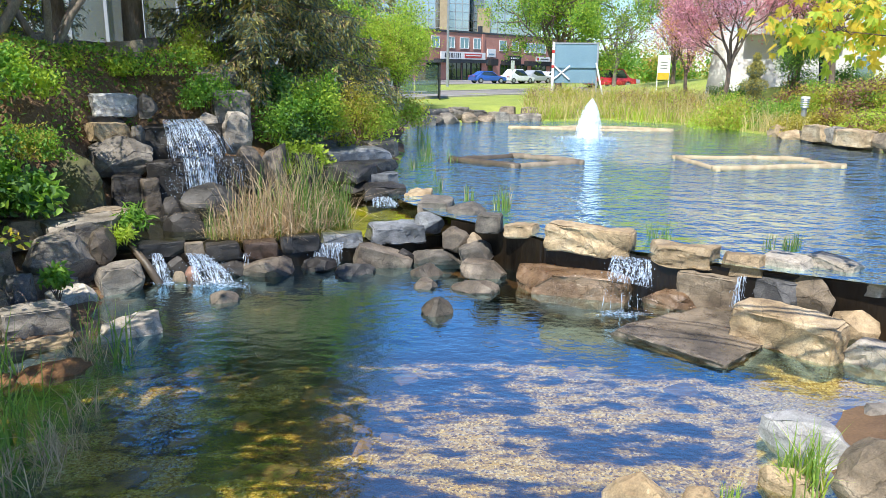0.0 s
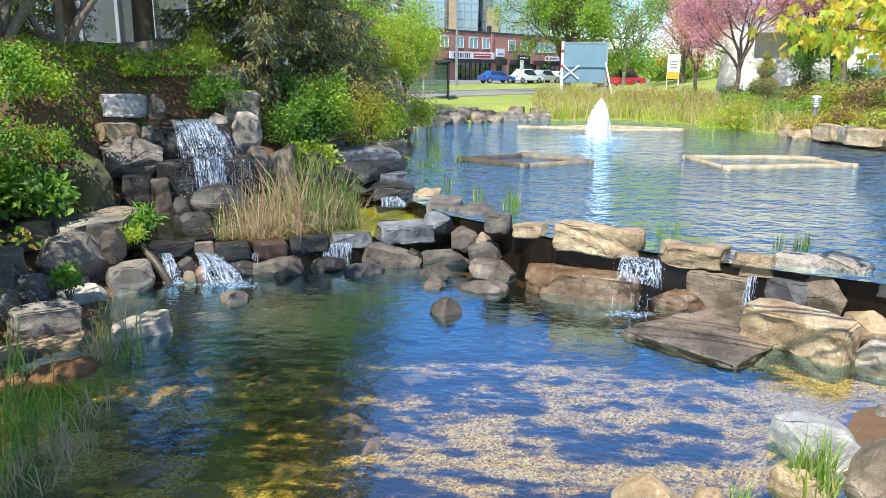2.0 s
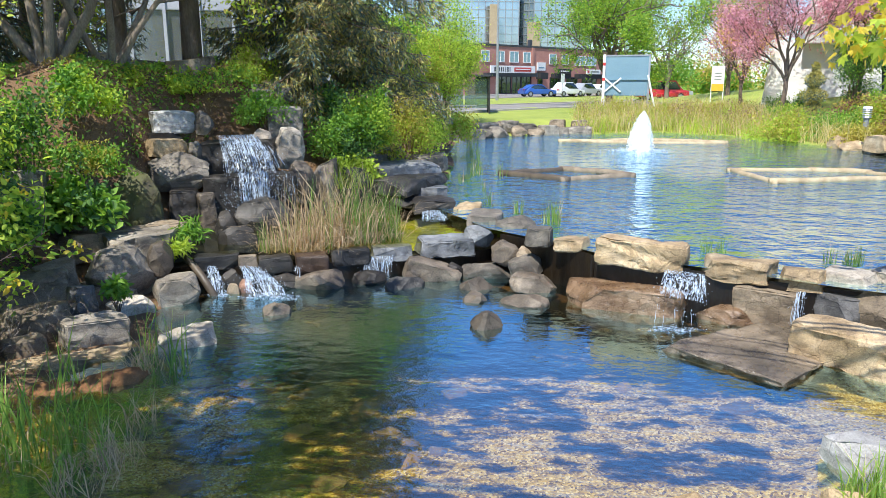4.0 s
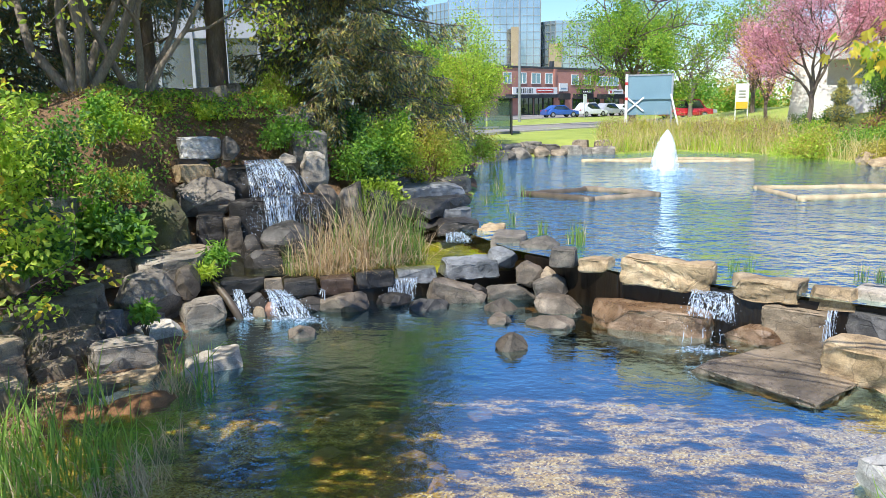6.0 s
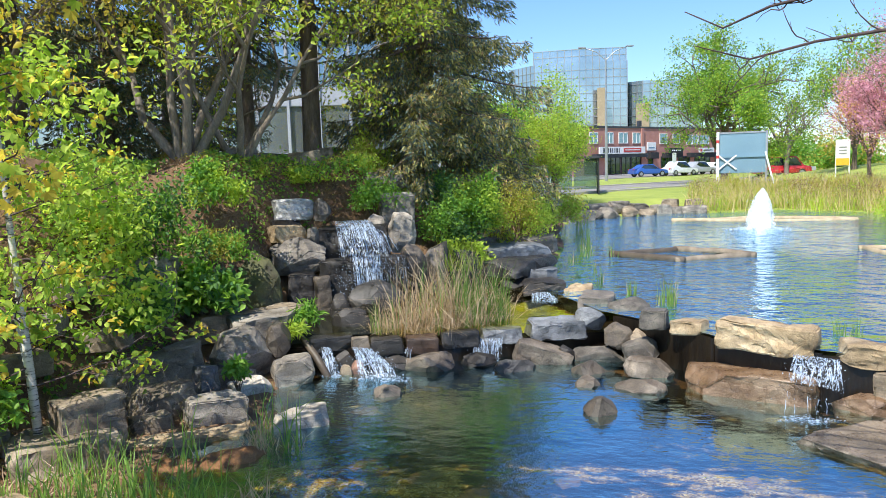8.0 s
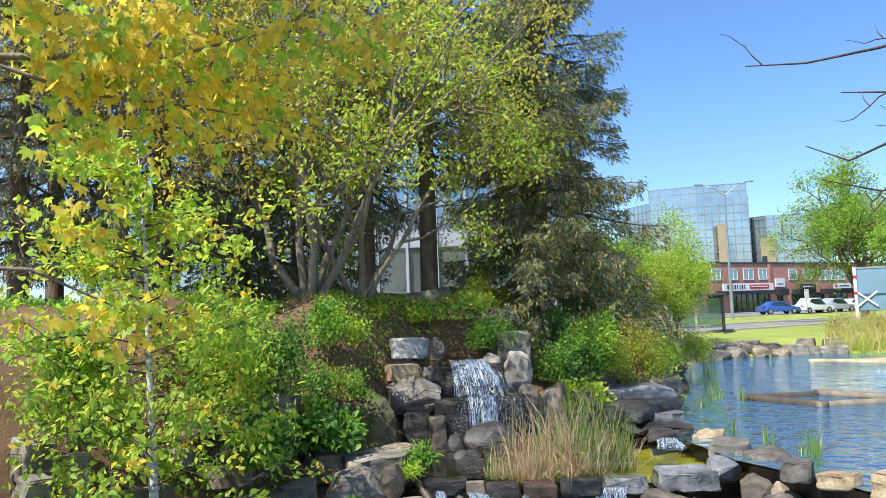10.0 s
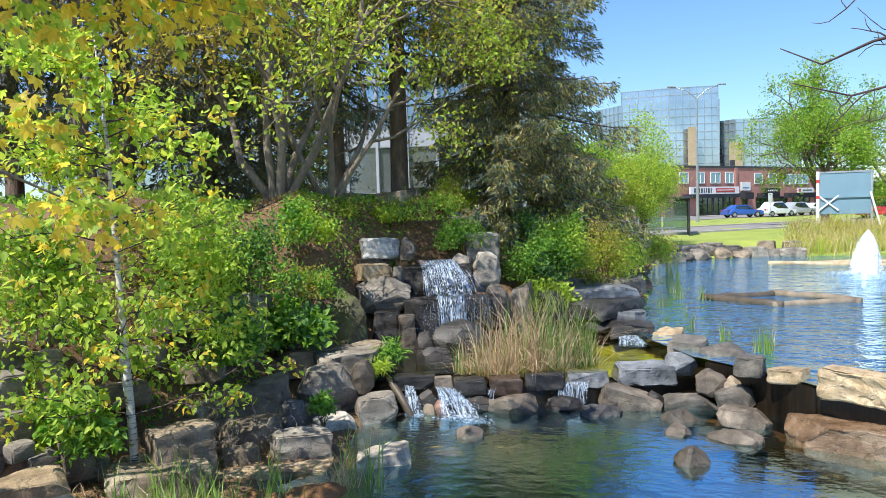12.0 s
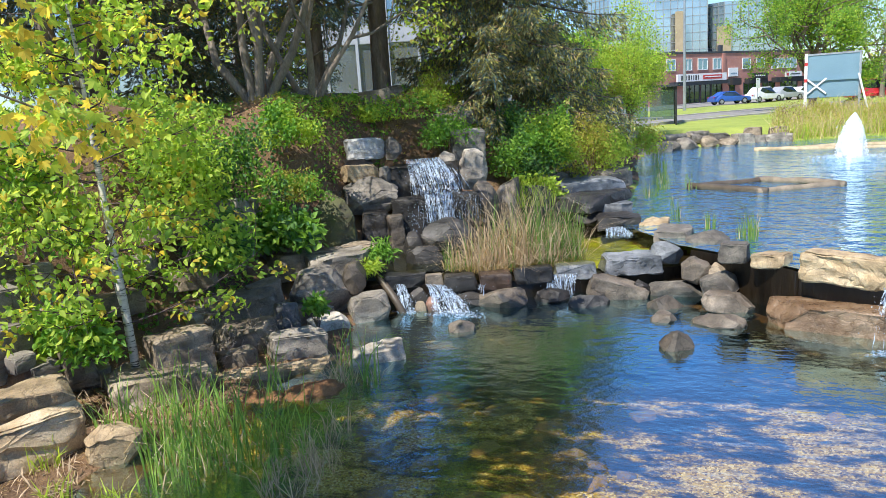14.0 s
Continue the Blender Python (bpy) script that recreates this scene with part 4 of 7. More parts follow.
# loose rocks that fill the cliff and bank
fill_rng = np.random.default_rng(77)
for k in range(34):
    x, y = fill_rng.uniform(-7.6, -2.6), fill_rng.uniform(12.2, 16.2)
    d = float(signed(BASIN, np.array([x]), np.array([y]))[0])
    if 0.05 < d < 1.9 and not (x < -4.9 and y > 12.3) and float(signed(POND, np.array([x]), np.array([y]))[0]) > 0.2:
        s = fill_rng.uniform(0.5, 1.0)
        # dark fill stones paint shade into the gaps of the cliff
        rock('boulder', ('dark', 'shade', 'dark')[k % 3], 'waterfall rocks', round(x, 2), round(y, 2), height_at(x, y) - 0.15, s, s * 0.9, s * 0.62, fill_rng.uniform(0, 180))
for k in range(80):
    x, y = fill_rng.uniform(-8.6, -4.6), fill_rng.uniform(6.2, 11.8)
    d = float(signed(POOL, np.array([x]), np.array([y]))[0])
    if 0.7 < d < 2.6:
        s = fill_rng.uniform(0.45, 1.0)
        rock('stone_slab', ('brown', 'grey', 'grey', 'brown')[k % 4], 'left bank rocks', round(x, 2), round(y, 2), height_at(x, y) - 0.12, s * 1.1, s * 0.8, s * 0.42, fill_rng.uniform(25, 75))
for k in range(13):
    x, y = fill_rng.uniform(-9.2, -4.8), fill_rng.uniform(15.0, 17.6)
    if height_at(x, y) > 1.5:
        s = fill_rng.uniform(0.5, 1.2)
        rock('stone_slab', ('grey', 'brown', 'greyhalf')[k % 3], 'mound rocks', round(x, 2), round(y, 2), height_at(x, y) - 0.12, s, s * 0.6, fill_rng.uniform(0.26, 0.42), fill_rng.uniform(-25, 35))

# ---- plants ----


def limb_paths(rng, start, way, length, radius, level, out, tips, spread=0.7, kids=4, rise=0.25, wob=0.18, shrink=0.62, first=0.3):
    """Grow one limb and its twigs. out takes (points, radii), tips the places where leaves sit."""
    n = 5 if level else 4
    pts, p, d = [Vector(start)], Vector(start), Vector(way).normalized()
    for i in range(n):
        d = (d + Vector(rng.normal(size=3)) * wob + Vector((0, 0, rise * 0.25))).normalized()
        p = p + d * (length / n)
        pts.append(p.copy())
    out.append((pts, [radius * (1 - 0.75 * i / n) for i in range(n + 1)]))
    if level == 0:
        for i in range(1, n + 1):
            tips.append((pts[i], length))
        return
    for k in range(kids):
        f = first + (1 - first) * (k + rng.uniform(0.2, 0.9)) / kids
        i = min(n - 1, int(f * n))
        at = pts[i].lerp(pts[i + 1], f * n - i if f * n - i < 1 else 1)
        ax = (pts[i + 1] - pts[i]).normalized()
        away = ax.orthogonal()
        away.rotate(Matrix.Rotation(rng.uniform(0, 6.28), 3, ax))
        limb_paths(rng, at, ax * (1 - spread * 0.45) + away.normalized() * spread, length * shrink * rng.uniform(0.75, 1.15), radius * 0.5, level - 1, out, tips,
                   spread, kids, rise, wob, shrink, first)


def around(rng, tips, count, spread):
    """count places scattered round the tips."""
    c = np.array([tuple(p) for p, _ in tips])
    return c[rng.integers(0, len(c), count)] + rng.normal(size=(count, 3)) * spread


def leafy_tree(name, x, y, seed, tall, trunk_r, stems, leaf_sets, label, category="tree", bark=BARK, fork=0.3, levels=3, kids=4, spread=0.75, rise=0.3, z=None, lean=(0, 0), shrink=0.62, first=0.3, group=""):
    """A broadleaf tree. stems: how many limbs rise from the fork. leaf_sets: (material, count, size, scatter)."""
    rng = np.random.default_rng(seed)
    root = empty(name, x, y, height_at(x, y) - 0.05 if z is None else z)
    out, tips = [], []
    top = Vector((lean[0], lean[1], tall * fork))
    if fork > 0.05:
        out.append(([Vector((0, 0, -0.1)), top * 0.33 + Vector(rng.normal(size=3)) * 0.02 * tall * fork, top * 0.66, top], [trunk_r * 1.35, trunk_r, trunk_r * 0.9, trunk_r * 0.8]))
    for k in range(stems):
        w = 2 * math.pi * (k + rng.uniform(-0.3, 0.3)) / stems
        tilt = rng.uniform(0.3, 0.75) * spread if stems > 1 else 0.05
        way = Vector((math.cos(w) * tilt, math.sin(w) * tilt, 1)) + Vector((lean[0], lean[1], 0)) * 0.4
        at = top * rng.uniform(0.8, 1.0) if fork > 0.05 else Vector((math.cos(w), math.sin(w), 0)) * trunk_r
        limb_paths(rng, at, way, tall * (1 - fork) * rng.uniform(0.62, 0.85), trunk_r * (0.75 if stems > 1 else 0.8), levels - 1, out, tips, spread, kids, rise, 0.14, shrink, first)
    v, f = tubes(out, 6)
    child("trunk", mesh_of("trunk", v, f, bark, True), root)
    for mat, count, size, scatter in leaf_sets:
        child("crown", leaves("crown", around(rng, tips, count, scatter), size, mat, rng, flat=0.5, plain=y > 20), root)
    return tagged(root, label, category, group)


def spruce(x, y, seed, tall, reach, low, label, mats, trunk_r=0.17, density=1.0, z=None):
    """A spruce: whorls of drooping boughs hung with needle sprays. mats: (material, share)."""
    rng = np.random.default_rng(seed)
    root = empty("spruce_tree", x, y, height_at(x, y) - 0.1 if z is None else z)
    v, f = tubes([([(0, 0, 0), (0.03, 0, tall * 0.3), (0, 0.03, tall * 0.7), (0, 0, tall)], [trunk_r * 1.2, trunk_r, trunk_r * 0.55, 0.02])], 9)
    child("trunk", mesh_of("trunk", v, f, BARK, True), root)
    wood, sprays = [], []
    z_now = low
    while z_now < tall - 0.15:
        up = z_now / tall
        long = reach * (1 - up) ** 0.75 + 0.12
        for k in range(int(6 + 2 * rng.random())):
            w = rng.uniform(0, 6.283)
            ln = long * rng.uniform(0.7, 1.1)
            out = np.array([math.cos(w), math.sin(w), 0.0])
            s = np.linspace(0, 1, 6)
            sag = -(0.42 + 0.5 * max(0, 0.45 - up)) * ln * s ** 1.3 + 0.20 * ln * s ** 3 + 0.12 * ln * s
            pts = out[None] * (s * ln)[:, None] + np.array([0, 0, z_now])[None]
            pts[:, 2] += sag
            wood.append(([tuple(q) for q in pts], [0.03 * (1 - 0.8 * a) * (0.5 + ln / 3) for a in s]))
            m = int(38 * ln * density) + 8
            at = rng.uniform(0.12, 1.0, m) ** 0.8
            side = np.array([-out[1], out[0], 0.0])
            base = np.stack([np.interp(at, s, pts[:, i]) for i in range(3)], 1)
            lat = rng.uniform(-1, 1, m) * (0.34 * ln * (1 - at) + 0.09)
            base += side[None] * lat[:, None]
            base[:, 2] -= np.abs(lat) * 0.25 + rng.uniform(0, 1, m) ** 1.8 * (0.06 + 0.14 * ln)
            way = out[None] * 0.55 + side[None] * (np.sign(lat) * rng.uniform(0.2, 0.9, m))[:, None]
            way[:, 2] -= rng.uniform(0.2, 1.4, m)
            way /= np.linalg.norm(way, axis=1)[:, None]
            sprays.append((base, way))
        z_now += rng.uniform(0.34, 0.52) * (1.15 - 0.5 * up)
    vv, ff = tubes(wood, 4)
    child("branchwork", mesh_of("branchwork", vv, ff, BARK), root)
    base, way = np.concatenate([a for a, _ in sprays]), np.concatenate([b for _, b in sprays])
    base, way = np.repeat(base, 6, 0), np.repeat(way, 6, 0)
    n = len(base)
    base = base + rng.normal(size=(n, 3)) * 0.05
    way = way + rng.normal(size=(n, 3)) * 0.28
    way /= np.linalg.norm(way, axis=1)[:, None]
    side = np.cross(way, rng.normal(size=(n, 3)))
    side /= np.linalg.norm(side, axis=1)[:, None]
    ln, wd = rng.uniform(0.08, 0.19, n)[:, None], rng.uniform(0.009, 0.020, n)[:, None]
    quad = np.stack([base, base + way * ln * 0.5 + side * wd, base + way * ln, base + way * ln * 0.5 - side * wd], 1)
    pick = rng.random(n)
    low_part = base[:, 2] < low + (tall - low) * 0.34
    start = 0.0
    for mat, share, where in mats:
        sel = (pick >= start) & (pick < start + share)
        if where == "low":
            sel &= low_part
        start += share
        if sel.any():
            child("needle_mass", quads_mesh("needle_mass", quad[sel], mat), root)
    return tagged(root, label, "tree", "spruces on the mound")


def bush(name, x, y, size, seed, mat, count, leaf, label, category="shrub", z=None, clumps=26, stems=10, stem_mat=BARK, mat2=None, share2=0.0, droop=0.2, group="", aspect=0.55):
    """A shrub: stems from the ground and clumps of leaves with gaps between."""
    rng = np.random.default_rng(seed)
    ground_z = height_at(x, y)
    lift = 0.0 if z is None else max(-0.3, z - ground_z)
    root = empty(name, x, y, ground_z)
    sx, sy, sz = size
    u = rng.normal(size=(clumps, 3))
    u /= np.linalg.norm(u, axis=1)[:, None]
    u[:, 2] = np.abs(u[:, 2]) * 1.0 - 0.12
    rad = rng.uniform(0.45, 1.0, clumps)[:, None]
    cc = u * rad * np.array([sx, sy, sz]) + np.array([0, 0, sz * 0.08])
    cc[:, 2] += lift * (rng.uniform(0.85, 1.0, clumps) if lift > 0 else 1.0)
    paths = []
    for k in range(min(stems, clumps)):
        a, b = Vector((rng.normal() * 0.1 * sx, rng.normal() * 0.1 * sy, max(-0.05, lift - 0.35))), Vector(cc[k])
        mid = a.lerp(b, 0.5) + Vector((0, 0, 0.12 * sz))
        r = 0.006 + 0.008 * sz
        paths.append(([a, mid, b], [r, r * 0.7, r * 0.3]))
    if paths:
        v, f = tubes(paths, 5)
        child("stemwork", mesh_of("stemwork", v, f, stem_mat, True), root)
    idx = rng.integers(0, clumps, count)
    p = cc[idx] + rng.normal(size=(count, 3)) * np.array([sx, sy, sz]) * (0.55 / clumps ** 0.33)
    p[:, 2] = np.maximum(p[:, 2], lift * (0.85 if lift > 0 else 1.0) + 0.02)
    if mat2:
        sel = (rng.random(clumps) < share2)[idx]
        child("foliage", leaves("foliage", p[~sel], leaf, mat, rng, aspect, droop, 0.35, 0.8, y > 20), root)
        if sel.any():
            child("foliage", leaves("foliage", p[sel], leaf, mat2, rng, aspect, droop, 0.35, 0.8, y > 20), root)
    else:
        child("foliage", leaves("foliage", p, leaf, mat, rng, aspect, droop, 0.35, 0.8, y > 20), root)
    return tagged(root, label, category, group)


def tuft(name, x, y, radius, seed, sets, label, category="grass", z=None, group="", squash=1.0, yaw=0.0):
    """A clump of blades. sets: (material, count, height, width, lean)."""
    rng = np.random.default_rng(seed)
    root = empty(name, x, y, height_at(x, y) - 0.02 if z is None else z, yaw)
    for mat, count, tall, wide, lean in sets:
        r, w = radius * np.sqrt(rng.random(count)), rng.uniform(0, 6.283, count)
        roots = np.stack([r * np.cos(w), r * np.sin(w) * squash, np.zeros(count)], 1)
        child("leafage", blades("leafage", roots, tall, wide, lean, mat, rng), root)
    return tagged(root, label, category, group)


# mound trees
SPR = [(LEAF["spruce"], 0.62, ""), (LEAF["bluespruce"], 0.26, ""), (LEAF["needle_brown"], 0.12, "low")]
spruce(-4.45, 18.6, 11, 16.5, 3.3, 0.35, "tall dark blue-green spruce with drooping boughs", [(LEAF["spruce"], 0.40, ""), (LEAF["bluespruce"], 0.22, ""), (LEAF["needle_brown"], 0.12, "low"), (LEAF["cedar"], 0.26, "low")], 0.2, 1.9)
spruce(-6.8, 16.7, 12, 13.5, 2.4, 3.7, "tall spruce with bare lower trunk on the mound", SPR, 0.19, 0.45)
spruce(-8.4, 16.5, 13, 13.0, 2.5, 2.5, "dark spruce with bare lower trunk on the mound", SPR, 0.19, 0.5)
spruce(-11.9, 13.2, 14, 12.5, 2.7, 1.7, "dark spruce on the wooded mound", SPR, 0.19, 0.6)
spruce(-12.9, 20.4, 15, 13.0, 3.2, 0.7, "dark spruce behind other trees on the mound", SPR, 0.18, 0.9)
spruce(-15.5, 13.5, 16, 12.0, 2.7, 1.6, "dark spruce at the mound's edge", SPR, 0.18, 0.6)
spruce(-5.6, 21.5, 17, 13.0, 2.9, 4.8, "dark spruce behind other trees on the mound", SPR, 0.18, 0.45)

spruce(-13.4, 10.8, 18, 11.5, 2.7, 1.5, "dark spruce at the mound's edge", SPR, 0.17, 0.6)
spruce(-12.6, 17.2, 19, 12.5, 2.9, 0.7, "dark spruce behind others", SPR, 0.17, 0.8)
leafy_tree("multi_stem_tree", -8.1, 13.3, 21, 7.6, 0.13, 6, [(LEAF["olive"], 19000, 0.095, 0.18), (LEAF["gold"], 5000, 0.088, 0.2)],
           "grey multi-stemmed tree with sparse yellow-green spring leaves", bark=GREYBARK, fork=0.0, levels=4, kids=4, spread=0.7, rise=0.25)
leafy_tree("multi_stem_tree", -7.3, 14.0, 22, 6.4, 0.10, 4, [(LEAF["olive"], 4000, 0.095, 0.18), (LEAF["lime"], 11000, 0.098, 0.18)],
           "grey-stemmed tree with fresh lime-yellow leaves over the falls", bark=GREYBARK, fork=0.0, levels=4, kids=4, spread=0.75, rise=0.25, lean=(0.6, -0.2))
leafy_tree("multi_stem_tree", -11.4, 11.8, 23, 7.0, 0.12, 5, [(LEAF["olive"], 12000, 0.095, 0.27), (LEAF["gold"], 3000, 0.10, 0.24)],
           "grey multi-stemmed tree with olive-yellow spring leaves", bark=GREYBARK, fork=0.0, levels=4, kids=4, spread=0.75, rise=0.2)


def birch(x, y, seed, tall, label):
    """A slim white-stemmed sapling with airy side twigs."""
    rng = np.random.default_rng(seed)
    root = empty("birch_sapling", x, y, min(height_at(x, y), -0.25) - 0.05)
    stem = [Vector((0, 0, 0)), Vector((-0.05, 0.0, tall * 0.2)), Vector((-0.14, 0.02, tall * 0.45)), Vector((-0.20, 0.02, tall * 0.75)), Vector((-0.30, 0, tall))]
    slim = [Vector((-0.07, 0.06, 0)), Vector((-0.16, 0.1, tall * 0.15)), Vector((-0.3, 0.12, tall * 0.32)), Vector((-0.52, 0.1, tall * 0.5))]
    v, f = tubes([(stem, [0.055, 0.047, 0.035, 0.02, 0.006]), (slim, [0.022, 0.018, 0.012, 0.004])], 9)
    child("trunk", mesh_of("trunk", v, f, BIRCHBARK, True), root, "white birch trunk with black marks")
    out, tips = [], []
    for k in range(46):
        fz = 0.14 + 0.84 * (k + rng.random()) / 46
        i = min(3, int(np.searchsorted([0.2, 0.45, 0.75], fz)))
        lo, hi = [0, 0.2, 0.45, 0.75][i], [0.2, 0.45, 0.75, 1.0][i]
        at = stem[i].lerp(stem[i + 1], (fz - lo) / (hi - lo))
        w = rng.uniform(0, 6.28)
        ln = (1.75 * (1 - fz) ** 0.5 + 0.3) * rng.uniform(0.55, 1.1)
        limb_paths(rng, at, (math.cos(w), math.sin(w), 0.2), ln, 0.011, 1, out, tips, 0.6, 6, -0.05, 0.12, 0.5, 0.2)
    v, f = tubes(out, 4)
    child("twig_work", mesh_of("twig_work", v, f, DARKBARK), root)
    child("crown", leaves("crown", around(rng, tips, 5600, 0.06), 0.09, LEAF["birch"], rng, 0.62, 0.6, 0.35, 0.9), root)
    child("crown", leaves("crown", around(rng, tips[::9], 1100, 0.06), 0.085, LEAF["gold"], rng, 0.6, 0.8), root)
    return tagged(root, label, "tree")


def birch_bark():
    m, nt, p = nodes_of("birch_bark")
    v = coords(nt, (1, 1, 6))
    f = ramp(nt, noise_tex(nt, v, 3.5, 4, 0.7), [(0.40, (0.05, 0.045, 0.04)), (0.47, (0.50, 0.46, 0.40)), (0.8, (0.70, 0.66, 0.60))])
    nt.links.new(f, p.inputs["Base Color"])
    p.inputs["Roughness"].default_value = 0.7
    return m


BIRCHBARK = birch_bark()
birch(-6.05, 6.65, 31, 5.2, "slim white-barked birch sapling in bright spring leaf")


def palmate(name, sprays, seed, bough_paths, mats, label, x, y, bark, count, leaf, above=()):
    """A maple limb: wood and drooping hand-shaped leaves, each of five lobes."""
    rng = np.random.default_rng(seed)
    root = empty(name, x, y, 0)
    v, f = tubes(bough_paths, 6)
    child("limb", mesh_of("limb", v, f, bark, True), root)
    at = np.array(sprays)
    for mat, share in mats:
        n = int(count * share)
        c = at[rng.integers(0, len(at), n)] + rng.normal(size=(n, 3)) * np.array([0.2, 0.2, 0.13])
        fwd = rng.normal(size=(n, 3)) * np.array([0.6, 0.6, 0.3])
        fwd[:, 2] -= 0.9
        fwd /= np.linalg.norm(fwd, axis=1)[:, None]
        side = np.cross(fwd, rng.normal(size=(n, 3)))
        side /= np.linalg.norm(side, axis=1)[:, None]
        s = (leaf * rng.uniform(0.65, 1.2, n))[:, None]
        lobes = []
        for a, k in ((-1.25, 0.6), (-0.6, 0.85), (0, 1.0), (0.6, 0.85), (1.25, 0.6)):
            d = fwd * math.cos(a) + side * math.sin(a)
            q = -fwd * math.sin(a) + side * math.cos(a)
            lobes.append(np.stack([c, c + d * s * k * 0.55 + q * s * 0.16, c + d * s * k, c + d * s * k * 0.55 - q * s * 0.16], 1))
        child("foliage", quads_mesh("foliage", np.concatenate(lobes), mat), root)
    # extra overhead leaves, out of view, added only to shade the pool
    if above:
        top = np.array(above)[rng.integers(0, len(above), 14000)] + rng.normal(size=(14000, 3)) * np.array([0.34, 0.34, 0.22])
        child("foliage", leaves("foliage", top, leaf * 1.2, mats[0][0], rng, 0.8, 0.6), root)
    return tagged(root, label, "tree")


# maples that reach in from beside the path
# unseen leaf clumps placed overhead to throw dappled shade on the pool
shade_rng = np.random.default_rng(40)
SHADE_CLUMPS = [(shade_rng.uniform(-5.3, -3.5), shade_rng.uniform(-1.6, 2.9), shade_rng.uniform(5.9, 7.4)) for _ in range(34)]
SHADE_CLUMPS += [(shade_rng.uniform(-4.1, -2.7), shade_rng.uniform(3.0, 5.8), shade_rng.uniform(6.6, 7.8)) for _ in range(11)]
palmate("maple_tree", [(-4.8, 4.3, 4.4), (-4.5, 4.7, 4.3), (-4.1, 5.1, 4.35), (-3.7, 5.35, 4.2), (-4.2, 4.9, 4.05), (-4.8, 4.4, 4.0), (-5.2, 4.6, 4.6), (-4.4, 4.6, 4.7), (-3.9, 4.9, 4.75), (-3.4, 5.3, 4.8), (-5.3, 4.9, 3.3),
        (-5.4, 5.4, 2.6), (-5.0, 5.0, 2.4), (-2.9, 5.6, 4.75), (-4.6, 4.8, 5.1), (-5.0, 4.2, 4.9), (-3.5, 5.0, 4.5), (-4.4, 4.4, 4.5)], 41,
        [([(-9.0, 2.0, 0.3), (-8.9, 2.0, 2.0), (-8.6, 2.3, 3.6)], [0.16, 0.14, 0.11]), ([(-8.6, 2.3, 3.6), (-7.0, 3.2, 4.3), (-5.6, 4.1, 4.6), (-4.2, 4.8, 4.6), (-3.2, 5.4, 4.95)], [0.09, 0.06, 0.035, 0.018, 0.006]),
         # the first limb here is added to carry the unseen shade clumps
         ([(-8.6, 2.3, 3.6), (-6.4, 1.9, 5.4), (-3.6, 1.5, 6.2), (-0.6, 1.0, 6.4), (2.0, 0.8, 6.5)], [0.10, 0.07, 0.045, 0.02, 0.008]), ([(-5.6, 4.1, 4.6), (-4.9, 4.5, 4.3), (-4.1, 5.0, 4.2), (-3.6, 5.4, 4.1)], [0.025, 0.015, 0.010, 0.004]), ([(-8.8, 2.1, 2.8), (-7.2, 3.6, 3.0), (-5.8, 4.8, 2.9), (-5.1, 5.2, 2.5)], [0.07, 0.04, 0.02, 0.006])],
        [(LEAF["gold"], 0.6), (LEAF["birch"], 0.4)], "maple with drooping golden young leaves, plus added unseen crown shading the pool", 0, 0, GREYBARK, 1250, 0.12, SHADE_CLUMPS)


